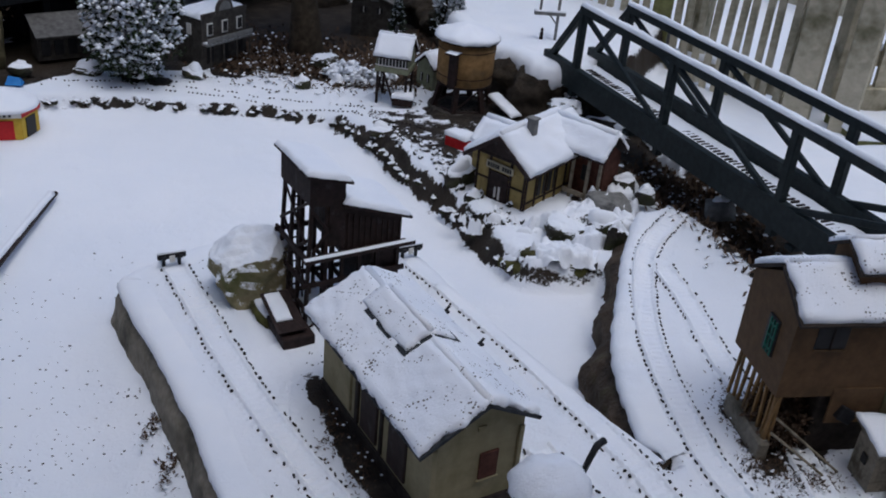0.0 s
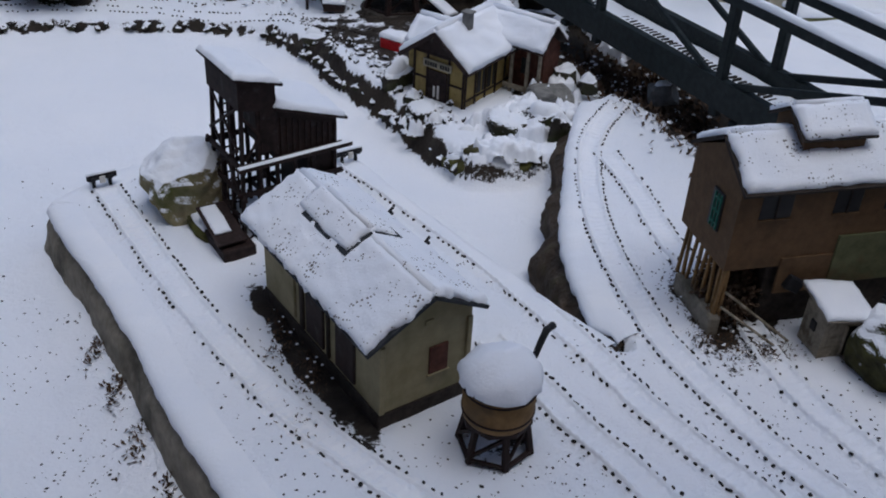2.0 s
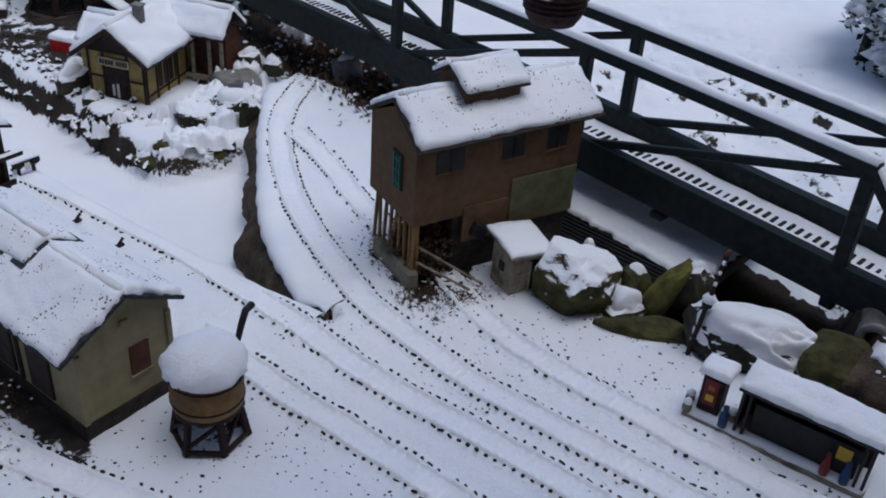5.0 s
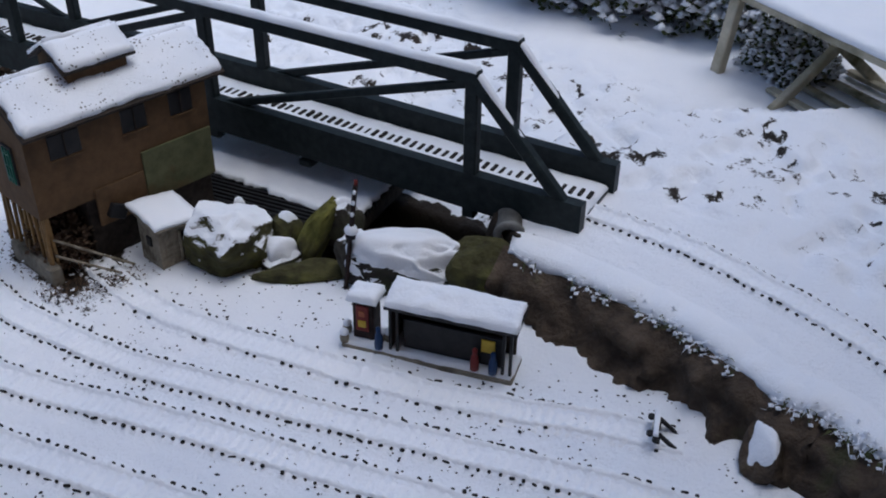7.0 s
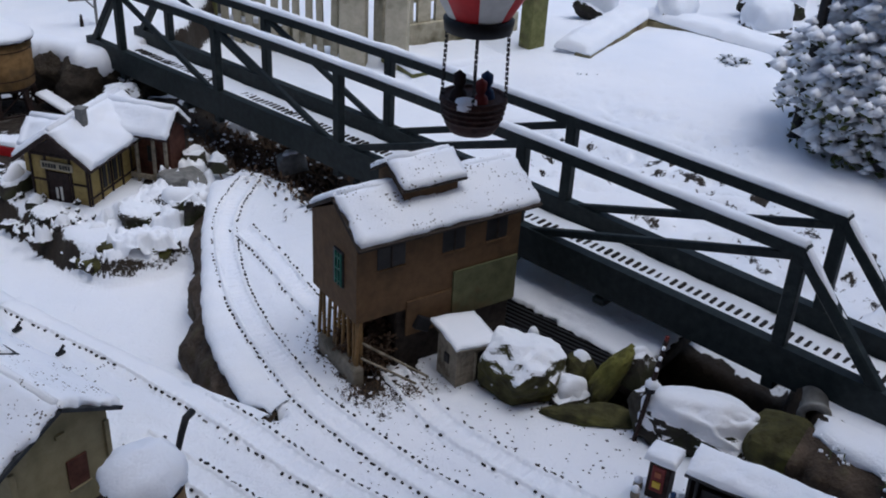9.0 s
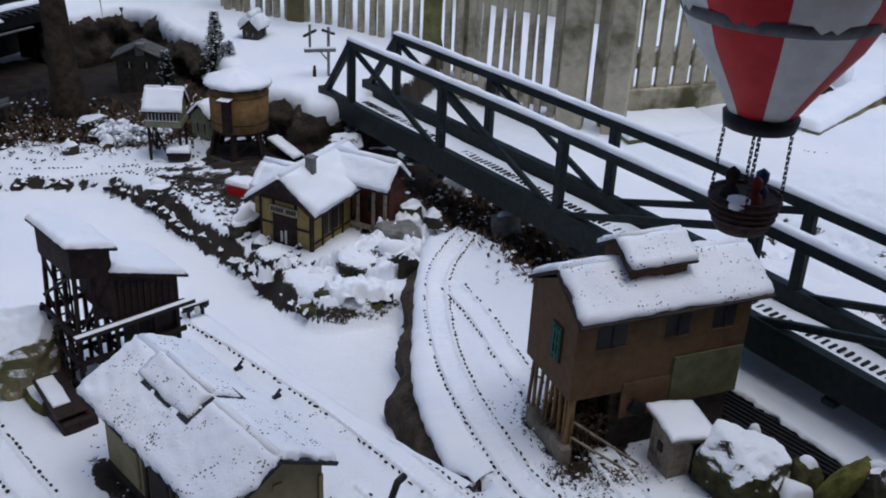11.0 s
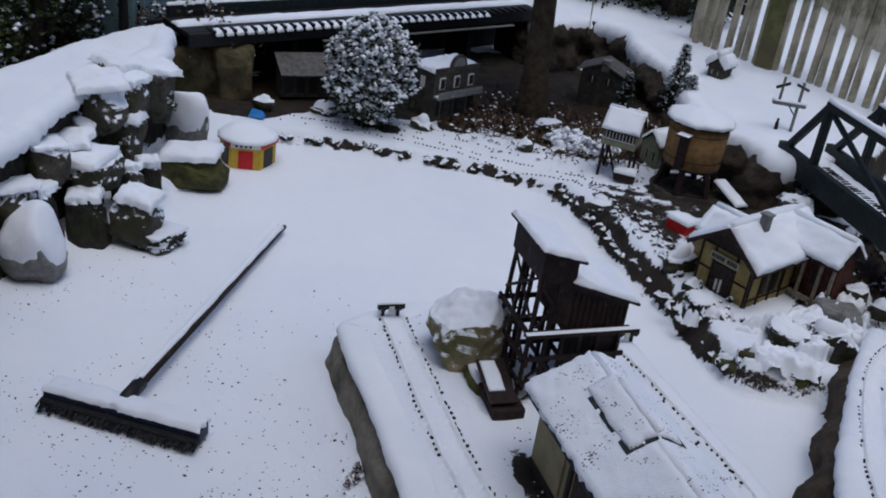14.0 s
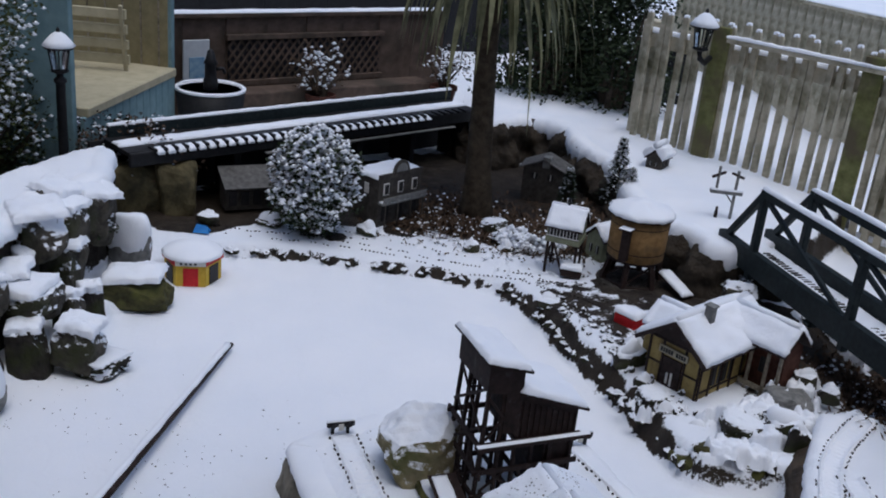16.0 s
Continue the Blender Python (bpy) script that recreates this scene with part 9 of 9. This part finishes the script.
for x, s in ((0.30, 1.0), (1.05, 0.8)):
    pot = thing("flower_pot", lat.matrix_world @ pose(0.50 + x, -0.30, 0.27), "brown clay pot holding a bare snowy plant", "plant pot", "clay pots")
    part("pot", Build().lathe([(0.0, 0), (0.05, 0), (0.07, 0.10), (0.076, 0.10), (0.076, 0.12), (0.064, 0.12), (0.06, 0.10), (0, 0.10)], 20), BRICK_RED, pot, "", True)
    shrub(lat.matrix_world @ pose(0.50 + x, -0.30, 0.37), (0.13 * s, 0.10, 0.26 * s), 420, int(20 + x * 10), TWIG, "sparse potted rose with snow on bare stems", 0.35, 0.016, blob=0.012, clumps=16)
ob = thing("pump_barrel", lat.matrix_world @ pose(0.225, -0.305, 0.25) @ Matrix.Scale(1.0, 4), "half barrel water feature with a black hand pump in snow", "water feature")
part("barrel", Build().lathe([(0.0, -0.10), (0.12, -0.10), (0.155, 0.20), (0.14, 0.20), (0.135, 0.16), (0.0, 0.16)], 28), BLACK, ob, "", True)
part("snow_rim", Build().lathe([(0.138, 0.198), (0.157, 0.198), (0.158, 0.206), (0.148, 0.212), (0.138, 0.206), (0.138, 0.198)], 28), SNOW, ob, "", True)
part("water", Build().lathe([(0.0, 0.165), (0.136, 0.165), (0.136, 0.168), (0.0, 0.168)], 24), DARK_FILL, ob, "dark water")
part("snow", Build().lathe([(0.0, 0.166), (0.07, 0.166), (0.06, 0.180), (0.0, 0.186)], 16, (-0.045, -0.02, 0)), SNOW, ob, "", True)
part("pump", Build().lathe([(0.035, 0.17), (0.032, 0.24), (0.026, 0.25), (0.026, 0.31), (0.032, 0.315), (0.022, 0.335), (0.014, 0.37), (0.0, 0.38)], 16), BLACK, ob, "", True)
part("spout", Build().tube([(0.02, -0.01, 0.29), (0.05, -0.02, 0.292), (0.058, -0.024, 0.27)], 0.009, 8), BLACK, ob, "", True)


def deck_corner():
    """The grey-blue summer-house deck with its slatted bench; local x runs along the deck's front towards its corner post."""
    p, q = Vector((-1.99, 3.25, 0.0)), Vector((-2.035, 3.986, 0.0))
    ob = thing("summer_house_deck", pose(q.x, q.y, 0.18, 0, 0, math.degrees(math.atan2(q.y - p.y, q.x - p.x))), "grey-blue timber deck with cream floor and corner post", "deck")
    for i in range(13):
        part("board", Build().box((-0.035 - i * 0.062, 0, 0.14), (0.060, 0.016, 0.30), 0.002), GREY_BLUE, ob)
    part("floor", Build().box((-0.39, 0.25, 0.305), (0.80, 0.53, 0.035), 0.004), CREAM_DECK, ob, "cream timber floor edge")
    part("corner_post", Build().box((0.022, 0.022, 0.6), (0.035, 0.035, 1.2), 0.004), GREY_BLUE, ob)
    part("back_wall", Build().box((0.012, 0.26, 0.75), (0.02, 0.48, 0.9), 0.003), TAN_WALL_SHADED, ob, "tan inner wall boards, toned darker for shade")
    for k in range(6):
        part("board_seam", Build().box((0.0, 0.06 + 0.08 * k, 0.75), (0.006, 0.006, 0.9)), PALE_WOOD, ob)
    part("side_wall", Build().box((-0.82, 0.21, 0.55), (0.03, 0.38, 1.1), 0.003), GREY_BLUE, ob)
    bench = thing("slatted_bench", ob.matrix_world @ pose(-0.16, 0.25, 0.322, 0, 0, 100), "cream slatted wooden bench on the deck", "bench")
    for i in range(4):
        part("slat", Build().box((0, 0.02 + 0.014 * i, 0.05 + 0.064 * i), (0.26, 0.016, 0.040), 0.003), CREAM_DECK, bench)
    for x in (-0.11, 0.11):
        part("leg", Build().beam((x, 0.012, 0), (x, 0.074, 0.28), 0.016, 0.016, 0.002), CREAM_DECK, bench)


# tan paint, darkened in its colour for the shade behind the bench
TAN_WALL_SHADED = mottled("shaded_tan_wall_paint", (0.19, 0.165, 0.09), (0.30, 0.26, 0.15), 14, 0.7, 0.2, 0.002)
CREAM_DECK = mottled("cream_deck_paint", (0.36, 0.32, 0.21), (0.50, 0.45, 0.31), 14, 0.7, 0.2, 0.002)
deck_corner()


def lantern_head(parent, z, s=1.0, y=0.0):
    part("lantern_base", Build().lathe([(0.012 * s, z), (0.03 * s, z + 0.008 * s), (0.03 * s, z + 0.014 * s), (0.02 * s, z + 0.016 * s)], 12, (0, y, 0)), BLACK, parent)
    for k in range(6):
        a = math.pi / 3 * k
        part("lantern_bar", Build().beam((0.026 * s * math.cos(a), y + 0.026 * s * math.sin(a), z + 0.012 * s), (0.04 * s * math.cos(a), y + 0.04 * s * math.sin(a), z + 0.09 * s), 0.004 * s, 0.004 * s), BLACK, parent)
    g = part("lantern_glass", Build().lathe([(0.024 * s, z + 0.016 * s), (0.037 * s, z + 0.088 * s)], 6, (0, y, 0)), GLASS, parent)
    part("lantern_roof", Build().lathe([(0.05 * s, z + 0.088 * s), (0.052 * s, z + 0.094 * s), (0.03 * s, z + 0.125 * s), (0.008 * s, z + 0.135 * s), (0.006 * s, z + 0.155 * s), (0.0, z + 0.162 * s)], 12, (0, y, 0)), BLACK, parent)
    part("snow_cap", Build().lathe([(0.05 * s, z + 0.094 * s), (0.056 * s, z + 0.098 * s), (0.043 * s, z + 0.114 * s), (0.024 * s, z + 0.135 * s), (0.010 * s, z + 0.144 * s), (0.0, z + 0.145 * s)], 20, (0, y, 0)), SNOW, parent, "", True)


GLASS, nt_, b_ = node_material("lantern_glass", 0.08)
b_.inputs["Transmission Weight"].default_value = 1.0
b_.inputs["Base Color"].default_value = (0.9, 0.92, 0.9, 1)
PLAN = VILLAGE
ob = thing("lamp_post", frame_at(-2.12, 3.26, 0.08, 0), "black garden lamp post with snow on its lantern", "lamp post")
part("pole", Build().lathe([(0.03, 0), (0.03, 0.02), (0.019, 0.03), (0.017, 0.49), (0.023, 0.495), (0.023, 0.505), (0.012, 0.515), (0.012, 0.53)], 14), BLACK, ob, "", True)
lantern_head(ob, 0.525, 1.05)
PLAN = Matrix()
ob = thing("fence_lantern", frame_at(0.162, 4.12, 0.79, -33), "black lantern bracket on the picket fence with snow", "lantern")
part("bracket", Build().tube([(0, 0.08, 0.02), (0, 0.04, 0.0), (0, 0.0, 0.02), (0, -0.01, 0.05)], 0.012, 8), BLACK, ob, "", True)
lantern_head(ob, 0.05, 1.05, -0.01)
ob = thing("lamp_post", frame_at(2.30, 2.22, 0.22, 0), "tall black garden lamp pole beside the bush", "lamp post")
part("pole", Build().lathe([(0.03, 0), (0.03, 0.03), (0.016, 0.05), (0.016, 1.5)], 12), BLACK, ob, "", True)
lantern_head(ob, 1.5, 1.4)


def garden_wall():
    """Low block walls round the far lawn with heaped snow behind."""
    for k, (p, q) in enumerate((((2.04, 3.13), (2.597, 3.575)), ((2.597, 3.575), (2.86, 2.86)))):
        p, q = Vector((*p, 0)), Vector((*q, 0))
        L = (q - p).length
        ob = thing("garden_wall", pose(p.x, p.y, 0.17, 0, 0, math.degrees(math.atan2(q.y - p.y, q.x - p.x))), "low buff stone garden wall topped with snow", "wall", "low garden walls")
        n = int(L / 0.16)
        for i in range(n):
            part("block", Build().box((L * (i + 0.5) / n, 0, 0.040), (L / n - 0.004, 0.07, 0.10), 0.006), TAN_STONE, ob)
        sn = Build()
        snow_patch(sn, (0, -0.036, 0.091), (L, -0.036, 0.091), (L, 0.12, 0.094), (0, 0.12, 0.094), 0.04, 24, 6, 3 + k, 0.01)
        part("snow", sn, SNOW, ob, "", True)
    for x, y, s, seed in ((2.72, 3.52, 0.20, 1), (2.98, 3.25, 0.22, 2), (2.45, 3.72, 0.2, 3), (3.25, 3.55, 0.25, 4)):
        boulder(frame_at(x, y, 0.27, seed * 40), (s * 0.6, s * 0.45, s * 0.30), 90 + seed, ROCK_DARK, "rockery mound buried in snow behind the wall", 0.06, 3, "snowy_mound", "rock", "mounds behind the wall", -0.1)


TAN_STONE = mottled("buff_stone_block", (0.19, 0.165, 0.09), (0.33, 0.29, 0.17), 24, 0.85, 0.4, 0.004, stain=(0.14, 0.10, 0.055), stain_scale=6)
garden_wall()


def garden_table():
    ob = thing("garden_table", frame_at(2.30, 1.16, 0.24, -100), "weathered trestle garden table covered with snow", "table")
    part("tabletop", Build().box((0.20, 0.17, 0.235), (0.78, 0.36, 0.018), 0.003), FENCE, ob)
    sn = Build()
    snow_patch(sn, (-0.19, -0.01, 0.244), (0.59, -0.01, 0.244), (0.59, 0.35, 0.244), (-0.19, 0.35, 0.244), 0.016, 24, 12, 3, 0.004)
    part("snow", sn, SNOW, ob, "", True)
    for x in (0.02, 0.26):
        part("leg", Build().beam((x, -0.03, 0.0), (x, 0.26, 0.23), 0.022, 0.026, 0.003), FENCE, ob)
        part("leg", Build().beam((x, 0.36, 0.0), (x, 0.06, 0.23), 0.022, 0.026, 0.003), FENCE, ob)
    for y in (0.03, 0.12, 0.21, 0.30):
        part("slat", Build().box((0.16, y, 0.03), (0.42, 0.026, 0.012), 0.002), FENCE, ob)
    part("side_post", Build().beam((-0.20, -0.02, -0.02), (-0.21, 0.05, 0.42), 0.035, 0.025, 0.003), FENCE, ob)


garden_table()

# hedges, far plants, outer fences and an added wall that blocks skylight
for x, y, sx, sz, seed in ((-0.50, 5.02, 0.34, 1.0, 31), (-0.17, 4.90, 0.24, 1.0, 32), (-0.30, 5.3, 0.3, 1.1, 33)):
    shrub(frame_at(x, y, 0.02, 0), (sx, 0.20, sz), 9000, seed, LEAF, "dense dark hedge dusted with snow", 0.018, 0.026, "hedge", 0.010, category="hedge", group="garden hedges", clumps=60)
plank_wall("dark_back_fence", (-0.62, 5.60), (0.25, 5.55), -0.1, 0.62, BLACK, "dark boarded fence behind the hedge", 0.16)
# made-up black backdrop stands for the dark background above the lattice
plank_wall("dark_backdrop", (-4.4, 5.4), (-0.5, 7.4), -0.1, 1.5, BLACK, "tall black backdrop added for the dark area behind the lattice", 0.2)
BLOCKER_BRICK = mottled("blocker_brick", (0.10, 0.055, 0.04), (0.20, 0.12, 0.09), 8, 0.85, 0.4, 0.004)
plank_wall("far_garden_fence", (3.4, 5.2), (5.8, 1.2), -0.1, 1.0, BROWN_FENCE, "far dark garden fence", 0.2)
plank_wall("side_garden_fence", (4.2, 1.6), (3.6, -2.0), -0.1, 1.1, BROWN_FENCE, "dark board fence beside the garden", 0.2)
# unseen wall added behind the camera to darken the near yard
ob = single("sky_blocker", Build().box((0, 0, 2.6), (9.0, 0.2, 5.4), 0.0), BLOCKER_BRICK, frame_at(0.0, -0.72, 0.0, 0), "plain unseen wall added behind the camera to block skylight", "wall", kind="structure")
plank_wall("left_garden_fence", (-3.6, 4.6), (-4.0, -3.2), -0.1, 1.7, BROWN_FENCE, "dark garden fence along the rockery side", 0.2)

shrub(frame_at(0.632, 1.455, YARD_Z - 0.01, 12), (0.042, 0.066, 0.105), 3600, 61, TWIG, "heap of dry brown leaves packed under the mill", 0.0, 0.010, "leaf_heap", trunk=False, category="leaves", clumps=30)
